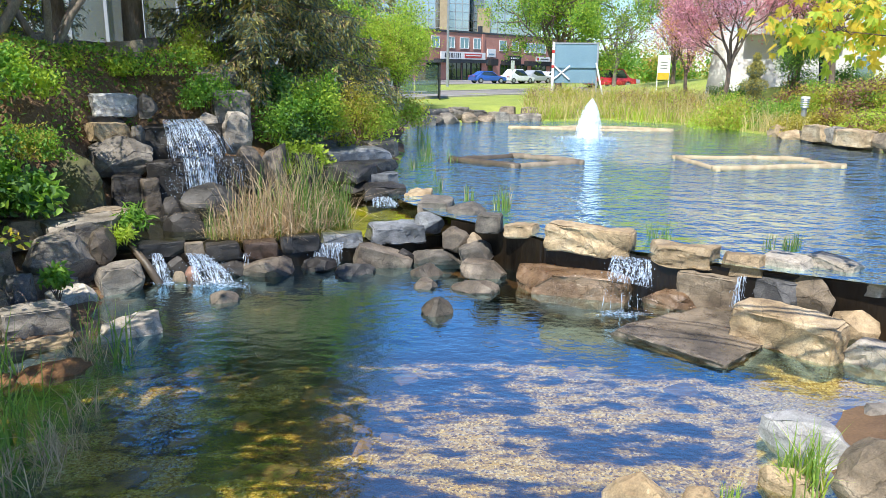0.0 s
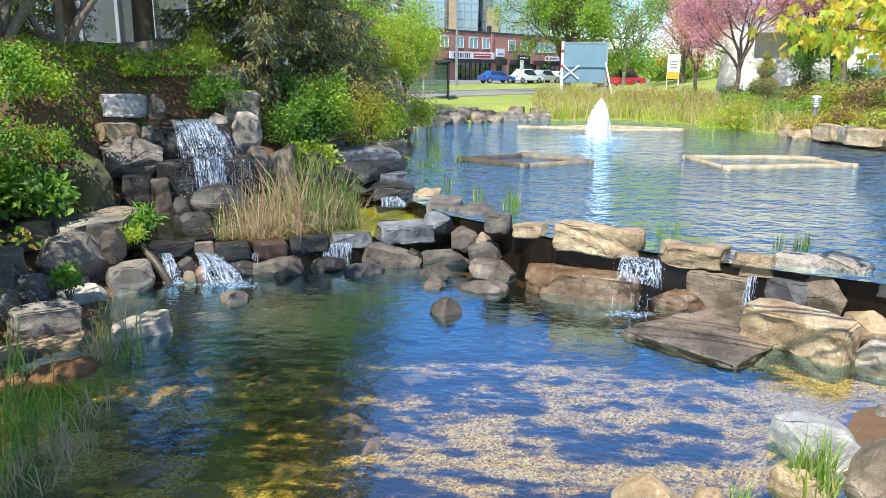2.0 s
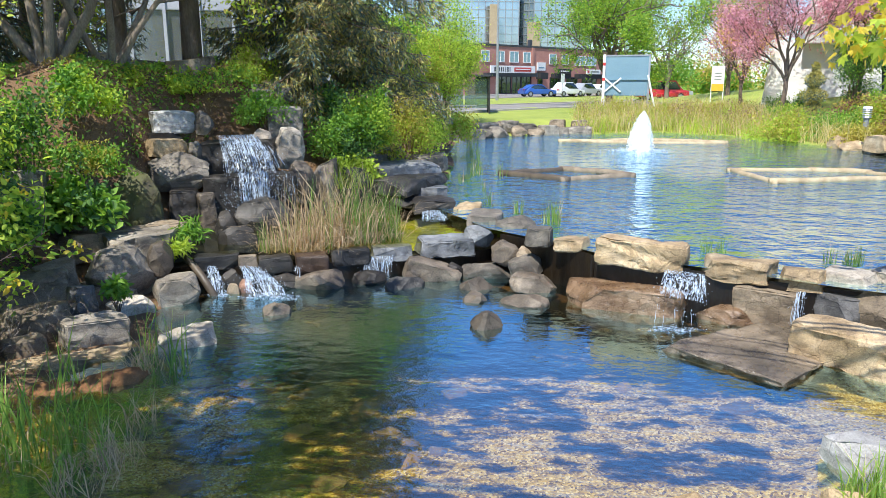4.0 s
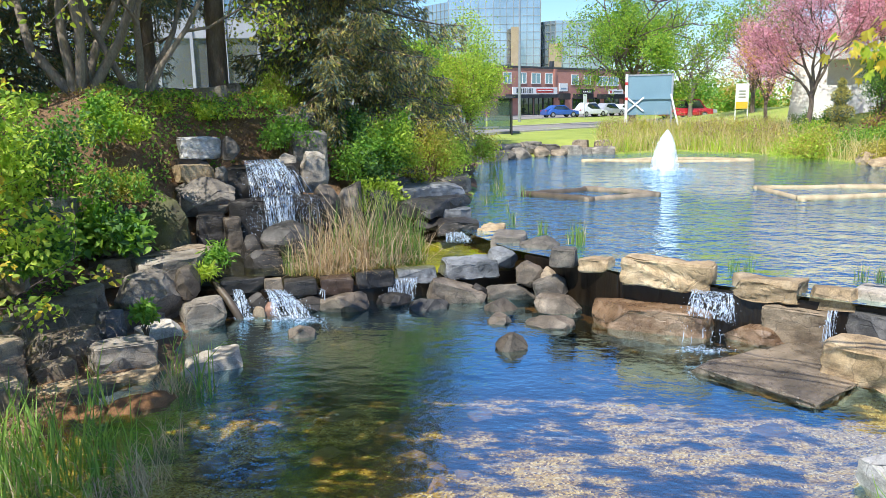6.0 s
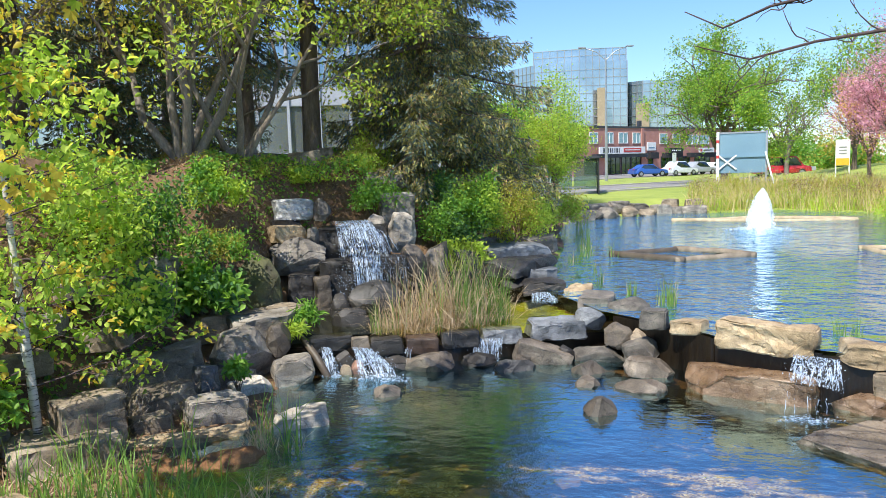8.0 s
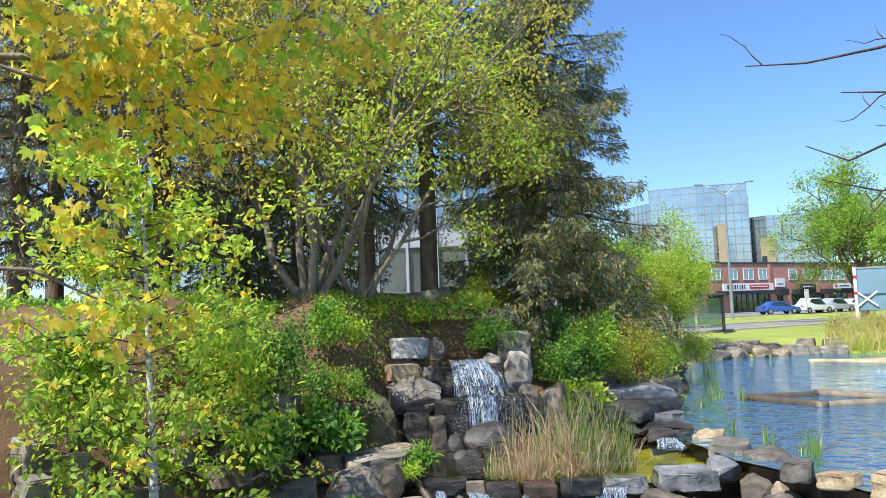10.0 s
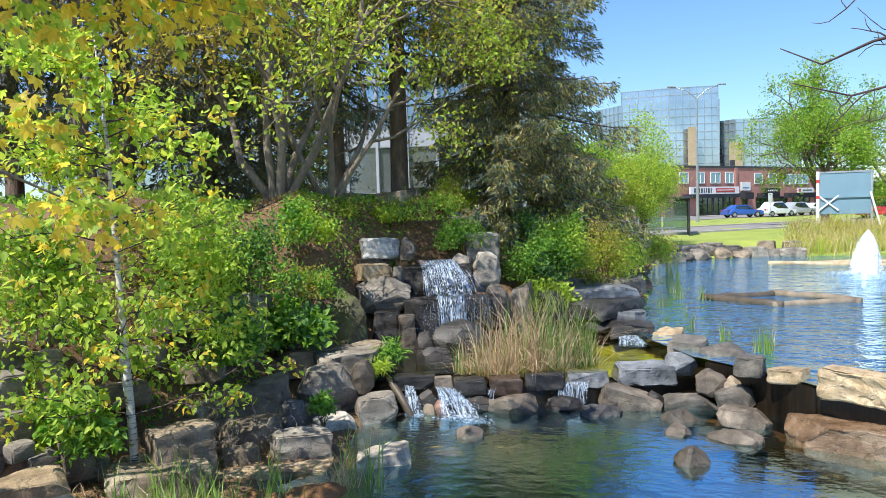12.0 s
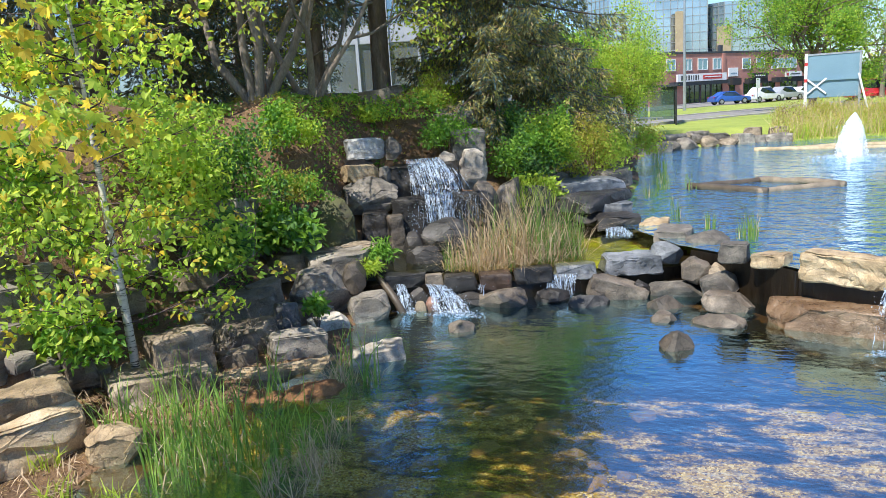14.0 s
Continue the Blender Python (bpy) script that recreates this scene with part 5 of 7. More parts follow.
def maple_right():
    rng = np.random.default_rng(43)
    paths = [([(6.6, 3.4, 0.4), (6.5, 3.5, 2.2), (6.2, 3.9, 3.6)], [0.17, 0.14, 0.10])]
    starts = [((6.2, 3.9, 3.3), (1.5, 5.85, 3.55), (0.25, 6.0, 3.5)), ((6.2, 3.9, 3.2), (1.9, 5.7, 3.25), (0.2, 6.0, 3.25)), ((6.2, 3.9, 3.6), (1.9, 5.8, 3.95), (0.45, 6.0, 3.85)),
              ((6.2, 3.9, 3.6), (1.6, 5.9, 4.25), (-0.3, 6.0, 4.15)), ((6.3, 3.8, 2.9), (5.2, 6.6, 3.0), (3.5, 8.3, 2.75))]
    for a, b, c in starts:
        a, b = Vector(a), Vector(b)
        c = b.lerp(Vector(c), 0.72)
        main = [a, a.lerp(b, 0.5) + Vector((0, 0, 0.12)), b, b.lerp(c, 0.35) + Vector((0, 0, rng.uniform(-0.12, 0.0))), b.lerp(c, 0.7) + Vector((0, 0, rng.uniform(-0.16, -0.04))), c]
        paths.append((main, [0.05, 0.03, 0.014, 0.011, 0.008, 0.004]))
        for k in range(5):
            s = rng.uniform(1.6, 4.9)
            i = int(s)
            p = main[i].lerp(main[i + 1], s - i)
            turn, twig = Vector((rng.uniform(-0.07, -0.02), rng.uniform(-0.02, 0.02), rng.choice([-1, 1]) * rng.uniform(0.02, 0.05))), [p]
            for _ in range(rng.integers(3, 7)):
                twig.append(twig[-1] + turn)
                turn = turn * 0.95 + Vector((rng.normal() * 0.014, rng.normal() * 0.01, rng.normal() * 0.022 + 0.006))
            paths.append((twig, [0.006 * (1 - 0.75 * j / len(twig)) for j in range(len(twig))]))
            if len(twig) > 4:
                m = twig[2]
                paths.append(([m, m + Vector((-0.03, 0.01, 0.05)), m + Vector((-0.04, 0.02, 0.11))], [0.004, 0.003, 0.0015]))
    sprays = [(4.5, 7.8, 2.92), (4.2, 8.0, 2.85), (3.9, 8.1, 2.84), (3.6, 8.25, 2.83), (4.3, 7.9, 2.70), (4.7, 7.6, 2.85), (4.9, 7.5, 3.0), (4.6, 7.7, 3.1), (4.0, 8.0, 3.05), (5.0, 7.3, 2.8), (1.25, 5.9, 4.12)]
    palmate("maple_tree", sprays[:-1], 44, paths, [(LEAF["gold"], 0.55), (LEAF["lime"], 0.45)], "maple with dark thin branches and golden young leaves", 0, 0, DARKBARK, 420, 0.13)


maple_right()

# shrubs and plants on the mound and round the falls
bush('shrub', -6.01, 15.37, (1.39, 1.11, 0.57), 100, LEAF['green'], 2600, 0.070, 'low green spreading shrub above the falls', 'shrub', z=2.04, mat2=LEAF['lime'], share2=0.5)
bush('shrub', -4.70, 14.88, (0.60, 0.48, 0.60), 101, LEAF['green'], 1800, 0.070, 'dark-green shrub overhanging the waterfall crest', 'shrub', z=1.75, mat2=LEAF['green'], share2=0.35)
bush('shrub', -7.36, 15.32, (0.78, 0.63, 0.46), 102, LEAF['olive'], 2200, 0.070, 'low yellow-green shrub on the mound', 'shrub', z=2.11, mat2=LEAF['green'], share2=0.40)
bush('shrub', -6.73, 11.70, (0.62, 0.50, 0.57), 103, LEAF['green'], 2600, 0.080, 'leafy green shrub on the mound slope', 'shrub', z=2.13, mat2=LEAF['lime'], share2=0.4)
bush('shrub', -6.45, 11.25, (0.7, 0.5, 0.45), 104, LEAF['green'], 1900, 0.06, 'fine-leaved green shrub trailing over the mossy rock', 'shrub', z=1.15, mat2=LEAF['olive'], share2=0.35, clumps=44, droop=0.9)
# darker leaf share in the next two bushes paints in their shade
bush('shrub', -6.75, 10.2, (0.9, 0.6, 1.1), 105, LEAF['green'], 3000, 0.075, 'green leafy bush on the rocky slope', 'shrub', z=1.3, mat2=LEAF['deep'], share2=0.45, clumps=44)
bush('shrub', -6.15, 10.35, (0.66, 0.5, 0.55), 106, LEAF['green'], 1700, 0.14, 'broad-leaved green shrub over the rocks', 'shrub', z=0.45, mat2=LEAF['deep'], share2=0.40)
bush('shrub', -5.90, 8.32, (0.51, 0.41, 0.55), 107, LEAF['green'], 1700, 0.090, 'green shrub hanging over the rock bank', 'shrub', z=0.72, mat2=LEAF['deep'], share2=0.40)
bush('shrub', -7.15, 9.0, (1.0, 0.77, 1.7), 108, LEAF['birch'], 4600, 0.080, 'tall green bush on the bank', 'shrub', z=1.05, mat2=LEAF['lime'], share2=0.4)
bush('shrub', -6.92, 6.36, (0.79, 0.64, 1.01), 109, LEAF['green'], 2400, 0.080, 'green bush on the rock terrace', 'shrub', z=1.38, mat2=LEAF['lime'], share2=0.40)
bush('shrub', -6.5, 6.25, (0.5, 0.4, 0.62), 128, LEAF['green'], 1100, 0.10, 'broad-leaved green shrub at the foot of the birch', 'shrub', z=0.0, mat2=LEAF['birch'], share2=0.3, clumps=30)
bush('fern', -4.68, 10.83, (0.25, 0.20, 0.29), 110, LEAF['green'], 420, 0.130, 'bright green arching fern by the water', 'fern', z=0.12, aspect=0.22, stems=0)
bush('fern', -4.67, 10.40, (0.22, 0.18, 0.19), 111, LEAF['lime'], 320, 0.100, 'small lime-green plant among rocks', 'fern', z=-0.02, aspect=0.22, stems=0)
bush('shrub', -3.16, 15.17, (0.65, 0.52, 0.95), 112, LEAF['deep'], 3600, 0.075, 'dark-green shrub beside the falls', 'shrub', z=1.02, mat2=LEAF['green'], share2=0.40)
bush('shrub', -3.65, 16.40, (0.58, 0.46, 0.77), 113, LEAF['deep'], 2600, 0.070, 'dark-green shrub under the spruce', 'shrub', z=1.55, mat2=LEAF['green'], share2=0.30)
bush('shrub', -2.62, 15.41, (0.62, 0.55, 1.0), 114, LEAF['green'], 6000, 0.065, 'rounded bright green shrub', 'shrub', z=1.3, mat2=LEAF['lime'], share2=0.4)
bush('shrub', -1.86, 16.69, (0.8, 0.55, 1.2), 115, LEAF['olive'], 4600, 0.06, 'tan and yellow-green twiggy shrub by the pond', 'shrub', z=0.83, mat2=LEAF['lime'], share2=0.45, clumps=44, stems=26, stem_mat=TWIGBROWN)
bush('shrub', -2.14, 20.39, (0.87, 0.69, 1.10), 116, LEAF['lime'], 4400, 0.080, 'bright yellow-green shrub by the pond', 'shrub', z=0.93)
bush('shrub', -1.52, 24.95, (1.06, 0.84, 0.86), 117, LEAF['lime'], 3000, 0.090, 'low lime-green shrub on the pond shore', 'shrub', z=0.65, mat2=LEAF['olive'], share2=0.40)
bush('shrub', -2.15, 16.86, (0.46, 0.37, 0.65), 118, LEAF['rust'], 1200, 0.060, 'thin reddish-brown twiggy shrub', 'shrub', z=0.82, mat2=LEAF['olive'], share2=0.50)
bush('cedar', -5.48, 16.62, (0.54, 0.43, 0.94), 121, LEAF['lime'], 2600, 0.080, 'light green young shrub before the trunks', 'shrub', z=2.41, mat2=LEAF['cedar'], share2=0.40, droop=1.6, aspect=0.3)
bush('shrub', -2.90, 14.92, (0.53, 0.42, 0.47), 123, LEAF['lime'], 1500, 0.090, 'grassy green plant on the shore rocks', 'shrub', z=0.57)
bush('shrub', -7.11, 13.77, (0.65, 0.52, 0.42), 124, LEAF['lime'], 1600, 0.070, 'small yellow-green plant on brown mulch', 'shrub', z=2.28, mat2=LEAF['olive'], share2=0.50)
bush('shrub', -6.43, 14.65, (0.37, 0.29, 0.34), 125, LEAF['lime'], 900, 0.070, 'small yellow-green plant on the mound', 'shrub', z=2.21)
bush('shrub', -4.75, 8.69, (0.17, 0.13, 0.21), 126, LEAF['green'], 260, 0.090, 'small green plant on a boulder', 'shrub', z=-0.18)

# reeds and grasses
STRAW, REED, TANREED, GRASS = LEAF["straw"], LEAF["reed"], LEAF["tanreed"], LEAF["grass"]
for k, (x, y, r, dry, green, tall) in enumerate([(-3.05, 11.35, 0.34, 260, 24, 0.9), (-2.65, 11.55, 0.36, 330, 40, 1.15), (-2.2, 11.8, 0.34, 220, 110, 1.1), (-1.8, 12.1, 0.28, 60, 120, 0.95), (-3.55, 11.4, 0.24, 80, 30, 0.5)]):
    tuft("reed_clump", x, y, r, 300 + k, [(STRAW, dry * 2 // 5, tall, 0.014, 0.6), (STRAW, dry // 3, tall * 0.75, 0.013, 1.9), (STRAW, dry // 3, tall * 0.45, 0.013, 2.6), (REED, green, tall * 0.95, 0.016, 0.35)], "clump of dry straw-coloured reeds with green shoots", "reeds", BASIN_Z - 0.1, "reeds in the basin")
for k, (x, y, r, n, tall) in enumerate([(1.02, 12.7, 0.17, 60, 0.42), (0.48, 13.7, 0.10, 34, 0.3), (-0.08, 14.7, 0.06, 12, 0.4), (-0.54, 20.9, 0.22, 50, 0.55), (-0.76, 25.6, 0.25, 40, 0.7), (0.14, 19.9, 0.08, 10, 0.5),
                                        (4.88, 10.05, 0.13, 44, 0.26), (4.62, 10.13, 0.09, 14, 0.24), (3.09, 10.66, 0.08, 16, 0.22), (3.32, 10.75, 0.08, 16, 0.24), (0.25, 19.3, 0.1, 12, 0.4), (-0.45, 19.6, 0.16, 40, 0.34), (-0.7, 18.2, 0.18, 40, 0.3), (-0.2, 16.6, 0.07, 10, 0.32)]):
    tuft("rush_tuft", x, y, r, 330 + k, [(REED, n, tall, 0.014, 0.22), (STRAW, n // 6, tall, 0.012, 0.3)], "green rush tuft growing out of the pond", "reeds", POND_Z - 0.05, "rushes in the pond")
for k, (x, y, r, n, tall) in enumerate([(-4.37, 6.83, 0.17, 70, 0.5), (-3.87, 7.6, 0.15, 60, 0.55), (-3.48, 7.45, 0.15, 60, 0.45), (-4.5, 5.4, 0.36, 230, 0.55), (-5.05, 5.35, 0.3, 160, 0.5), (-3.95, 5.45, 0.36, 230, 0.55),
                                        (-3.55, 5.65, 0.28, 150, 0.5), (-4.25, 5.0, 0.35, 120, 0.4), (-4.7, 5.9, 0.3, 120, 0.5), (-3.3, 5.2, 0.25, 60, 0.35), (-5.2, 6.2, 0.3, 120, 0.45)]):
    tuft("grass_tuft", x, y, r, 350 + k, [(GRASS, n * 3 // 10, tall * 1.2, 0.019, 0.5), (STRAW, n // 7, tall * 0.6, 0.011, 1.5)], "tall green grass tuft with dry blades at the waterline", "grass", max(height_at(x, y), POOL_Z - 0.05) - 0.02, "grass on the pool bank")
for k, (x, y, r, n) in enumerate([(-3.05, 5.35, 0.22, 90), (-3.2, 6.0, 0.16, 50), (-3.75, 7.3, 0.2, 70), (-3.1, 4.9, 0.25, 60)]):
    tuft("dry_grass_tuft", x, y, r, 370 + k, [(STRAW, n, 0.32, 0.009, 1.4)], "drooping dry straw-coloured grass at the waterline", "grass", POOL_Z, "grass on the pool bank")
tuft("weed_clump", 2.72, 4.95, 0.16, 380, [(GRASS, 90, 0.42, 0.014, 0.6), (LEAF["lime"], 40, 0.3, 0.014, 0.8), (STRAW, 14, 0.5, 0.008, 0.9)], "bright green weeds between shore rocks", "weeds", POOL_Z)
tuft("weed_clump", 2.12, 4.8, 0.08, 381, [(GRASS, 26, 0.14, 0.012, 0.6)], "small green weeds between shore rocks", "weeds", POOL_Z)
tuft("grass_tuft", -2.9, 14.7, 0.5, 382, [(LEAF["lime"], 260, 0.45, 0.013, 0.8)], "bright yellow-green grass on the shore rocks", "grass", 0.35)


def dead_brush(x, y, z, seed, label):
    """Bare tangled twigs."""
    rng = np.random.default_rng(seed)
    out, tips = [], []
    for k in range(7):
        w = rng.uniform(0, 6.28)
        limb_paths(rng, (rng.normal() * 0.1, rng.normal() * 0.1, 0), (math.cos(w) * 0.8, math.sin(w) * 0.8, 0.8), rng.uniform(0.3, 0.55), 0.008, 2, out, tips, 0.8, 4, 0.05, 0.25, 0.6, 0.15)
    v, f = tubes(out, 4)
    ob = new("dead_shrub", mesh_of("dead_shrub", v, f, GREYBARK))
    ob.location = (x, y, z)
    tagged(ob, label, "shrub")


dead_brush(-5.55, 7.45, -0.5, 391, "bare grey-brown tangled dead shrub among rocks")
dead_brush(-5.85, 7.8, -0.35, 392, "bare grey-brown tangled dead shrub among rocks")
dead_brush(-5.3, 8.0, -0.4, 393, "bare grey-brown tangled dead shrub among rocks")


def fallen_log(points, radii, label):
    """A dark wet log lying over the rocks."""
    v, f = tubes([(points, radii)], 9)
    f.append(tuple(range(8, -1, -1)))
    tagged(new("fallen_log", mesh_of("fallen_log", v, f, DARKLOG, True)), label, "log")


fallen_log([(-4.78, 10.72, -0.12), (-4.55, 10.5, -0.22), (-4.3, 10.32, -0.42), (-4.02, 10.12, -0.72)], [0.05, 0.055, 0.06, 0.06], "dark wet log leaning from the rocks into the pool")
for k, (x, y, w, d, t, yaw) in enumerate([(-3.95, 7.0, 0.75, 0.5, 0.16, 30), (-4.45, 6.75, 0.6, 0.4, 0.12, 25)]):
    bm = bmesh.new()
    bmesh.ops.create_icosphere(bm, subdivisions=4, radius=1)
    for v in bm.verts:
        lump = 1 + 0.22 * noise.fractal(v.co * 1.8 + Vector((k * 9, 0, 0)), 0.9, 2.1, 5)
        v.co = Vector((v.co.x * w / 2 * lump, v.co.y * d / 2 * lump, v.co.z * t * lump))
    me = bpy.data.meshes.new("earth_mound")
    bm.to_mesh(me)
    bm.free()
    me.materials.append(RUSTEARTH)
    me.polygons.foreach_set("use_smooth", [True] * len(me.polygons))
    ob = new("earth_mound", me)
    ob.matrix_basis = pose(x, y, POOL_Z - 0.06, 0, 0, yaw)
    tagged(ob, "rust-brown hump of matted roots at the waterline", "earth")


def strewn(name, count, area, size, mat, seed, label, category, keep, aspect=0.5, flat=1.5, lift=0.03):
    """Small leaves scattered over the land inside area (x0, x1, y0, y1) where keep(x, y) holds."""
    rng = np.random.default_rng(seed)
    x, y = rng.uniform(area[0], area[1], count), rng.uniform(area[2], area[3], count)
    ok = keep(x, y)
    x, y = x[ok], y[ok]
    pts = np.stack([x, y, height(x, y) + rng.uniform(0.0, lift, len(x))], 1)
    tagged(new(name, leaves(name, pts, size, mat, rng, aspect, 0.0, 0.4, flat, True)), label, category, kind="stuff")


def on_mound(x, y):
    return (np.minimum(np.minimum(signed(POND, x, y), signed(POOL, x, y)), signed(BASIN, x, y)) > 0.9) & (wobble(x, y, 0.9) > -0.5)


strewn("ground_cover", 60000, (-13, -2, 7.5, 20), 0.075, LEAF["green"], 401, "low green ground-cover leaves on the mound", "plants", lambda x, y: on_mound(x, y) & (wobble(x + 3, y, 1.1) > 0.15), 0.6, 0.6, 0.16)
strewn("ground_cover", 26000, (-13, -2, 7.5, 20), 0.06, LEAF["olive"], 402, "low yellowish ground-cover leaves on the mound", "plants", lambda x, y: on_mound(x, y) & (wobble(x, y + 4, 1.2) > 0.3), 0.6, 0.6, 0.14)
strewn("leaf_litter", 26000, (-14, -2, 7.0, 21), 0.05, LEAF["rust"], 403, "brown leaf and needle litter on earth", "litter", on_mound, 0.35, 2.0)
strewn("leaf_litter", 16000, (-8, -2.6, 3.0, 8), 0.05, LEAF["needle_brown"], 404, "brown leaf and straw litter along the pool bank", "litter", lambda x, y: (signed(POOL, x, y) > -0.05) & (signed(POOL, x, y) < 2.4), 0.2, 1.2)


def far_bank(name, count, tall, wide, lean, mat, seed, label, keep, area):
    rng = np.random.default_rng(seed)
    x, y = rng.uniform(area[0], area[1], count), rng.uniform(area[2], area[3], count)
    ok = keep(x, y)
    x, y = x[ok], y[ok]
    pts = np.stack([x, y, height(x, y) - 0.03], 1)
    tagged(new(name, blades(name, pts, tall, wide, lean, mat, rng)), label, "reeds", kind="stuff")


def shore_band(lo, hi, x0):
    return lambda x, y: (signed(POND, x, y) > lo) & (signed(POND, x, y) < hi) & (x > x0 + 0.4 * wobble(x, y, 0.6)) & (y > 20)


far_bank("reed_bank", 9000, 0.95, 0.026, 0.8, TANREED, 411, "dense tan and green reeds along the far shore", shore_band(-0.1, 4.5, 4.0), (3, 13.2, 26, 42))
far_bank("reed_bank", 8000, 0.72, 0.03, 0.8, LEAF["lime"], 412, "fresh yellow-green growth among the far reeds", shore_band(-0.1, 5.0, 4.2), (3, 12.2, 28, 43))
far_bank("reed_bank", 2800, 1.15, 0.018, 0.6, LEAF["straw"], 413, "thin dry pale stalks among the far reeds", shore_band(0.2, 5.5, 4.2), (3, 13, 28, 43))
for k, (x, y, sx, sz, mat, lab) in enumerate([(12.3, 32.0, 1.6, 1.2, "lime", "rounded bright green shrub on the far shore"), (13.8, 30.6, 1.3, 1.1, "green", "green shrub on the far shore"), (15.2, 30.2, 1.4, 1.0, "lime", "yellow-green low shrub on the far shore"),
                                              (16.6, 29.5, 1.5, 1.2, "rust", "reddish-brown twiggy shrub on the far shore"), (18.4, 29.5, 1.6, 1.2, "rust", "reddish-brown twiggy shrub above shore stones"), (15.8, 32.5, 1.5, 1.1, "rust", "brown twiggy shrub on the bank"),
                                              (19.6, 32.0, 1.8, 1.1, "lime", "yellow-green shrub on the bank"), (17.4, 26.8, 1.3, 0.9, "rust", "brown twiggy shrub above shore stones"), (13.3, 28.3, 0.9, 0.75, 'olive', 'olive-green low shrub round a bollard light'), (20.5, 28.0, 1.8, 1.2, "olive", "olive twiggy shrub on the bank")]):
    bush("shrub", x, y, (sx, sx * 0.8, sz), 430 + k, LEAF[mat], 3600, 0.11, lab, clumps=34, mat2=LEAF["olive"], share2=0.35, group="shrubs on the far bank")
bank_rng = np.random.default_rng(470)
for k in range(20):
    x, y = bank_rng.uniform(11.8, 23), bank_rng.uniform(24, 37)
    d = float(signed(POND, np.array([x]), np.array([y]))[0])
    if 1.2 < d < 6.5:
        s = bank_rng.uniform(0.8, 1.5)
        mats = (("lime", "olive"), ("rust", "olive"), ("green", "lime"))[k % 3]
        bush("shrub", x, y, (s, s * 0.8, s * 0.62), 480 + k, LEAF[mats[0]], 2600, 0.10, ("low yellow-green shrub on the far bank", "reddish-brown twiggy shrub on the far bank", "low green shrub on the far bank")[k % 3], clumps=30,
             mat2=LEAF[mats[1]], share2=0.4, group="shrubs on the far bank")
for k in range(24):
    x, y = bank_rng.uniform(4.9, 12.4), bank_rng.uniform(33.0, 40.5)
    d = float(signed(POND, np.array([x]), np.array([y]))[0])
    if 0.5 < d < 4.2:
        s = bank_rng.uniform(0.7, 1.15)
        mats = (("lime", "rust"), ("olive", "rust"), ("olive", "lime"))[k % 3]
        bush("shrub", x, y, (s, s * 0.8, s * 0.95), 560 + k, LEAF[mats[0]], 1500, 0.075, ("yellow-green twiggy shrub among the reeds", "reddish-brown budding shrub among the reeds", "olive twiggy shrub among the reeds")[k % 3], clumps=36,
             stems=30, stem_mat=TWIGBROWN, mat2=LEAF[mats[1]], share2=0.35, group="shrubs among the far reeds")
strewn("reed_leaves", 9000, (3.5, 12.6, 30, 43), 0.10, LEAF["olive"], 416, "yellow-green young leaves among the far reeds", "reeds", shore_band(0.1, 5.0, 4.2), 0.5, 0.2, 0.9)
for k, (x, y, r, n, tall) in enumerate([(-5.5, 4.75, 0.14, 26, 0.28), (-5.0, 4.35, 0.12, 30, 0.2), (-5.9, 4.3, 0.12, 18, 0.24), (-4.6, 4.45, 0.2, 40, 0.26), (-5.75, 5.15, 0.1, 14, 0.3)]):
    tuft("weed_clump", x, y, r, 700 + k, [(LEAF["lime"], n, tall, 0.02, 0.8), (STRAW, n // 2, tall, 0.008, 1.4)], "small yellow-green weeds with dry stalks on wet earth", "weeds", None, "weeds on the pool bank")
strewn("dry_stalks", 2600, (-6.8, -3.6, 3.2, 6.6), 0.16, STRAW, 710, "dry straw stalks lying on the wet bank", "litter", lambda x, y: (signed(POOL, x, y) > -0.1) & (signed(POOL, x, y) < 1.6), 0.08, 2.5)
strewn("leaf_litter", 14000, (-9.5, -4.2, 12.2, 17.5), 0.07, LEAF["needle_brown"], 711, "golden-brown leaf litter on the mound slope", "litter", on_mound, 0.4, 1.6)

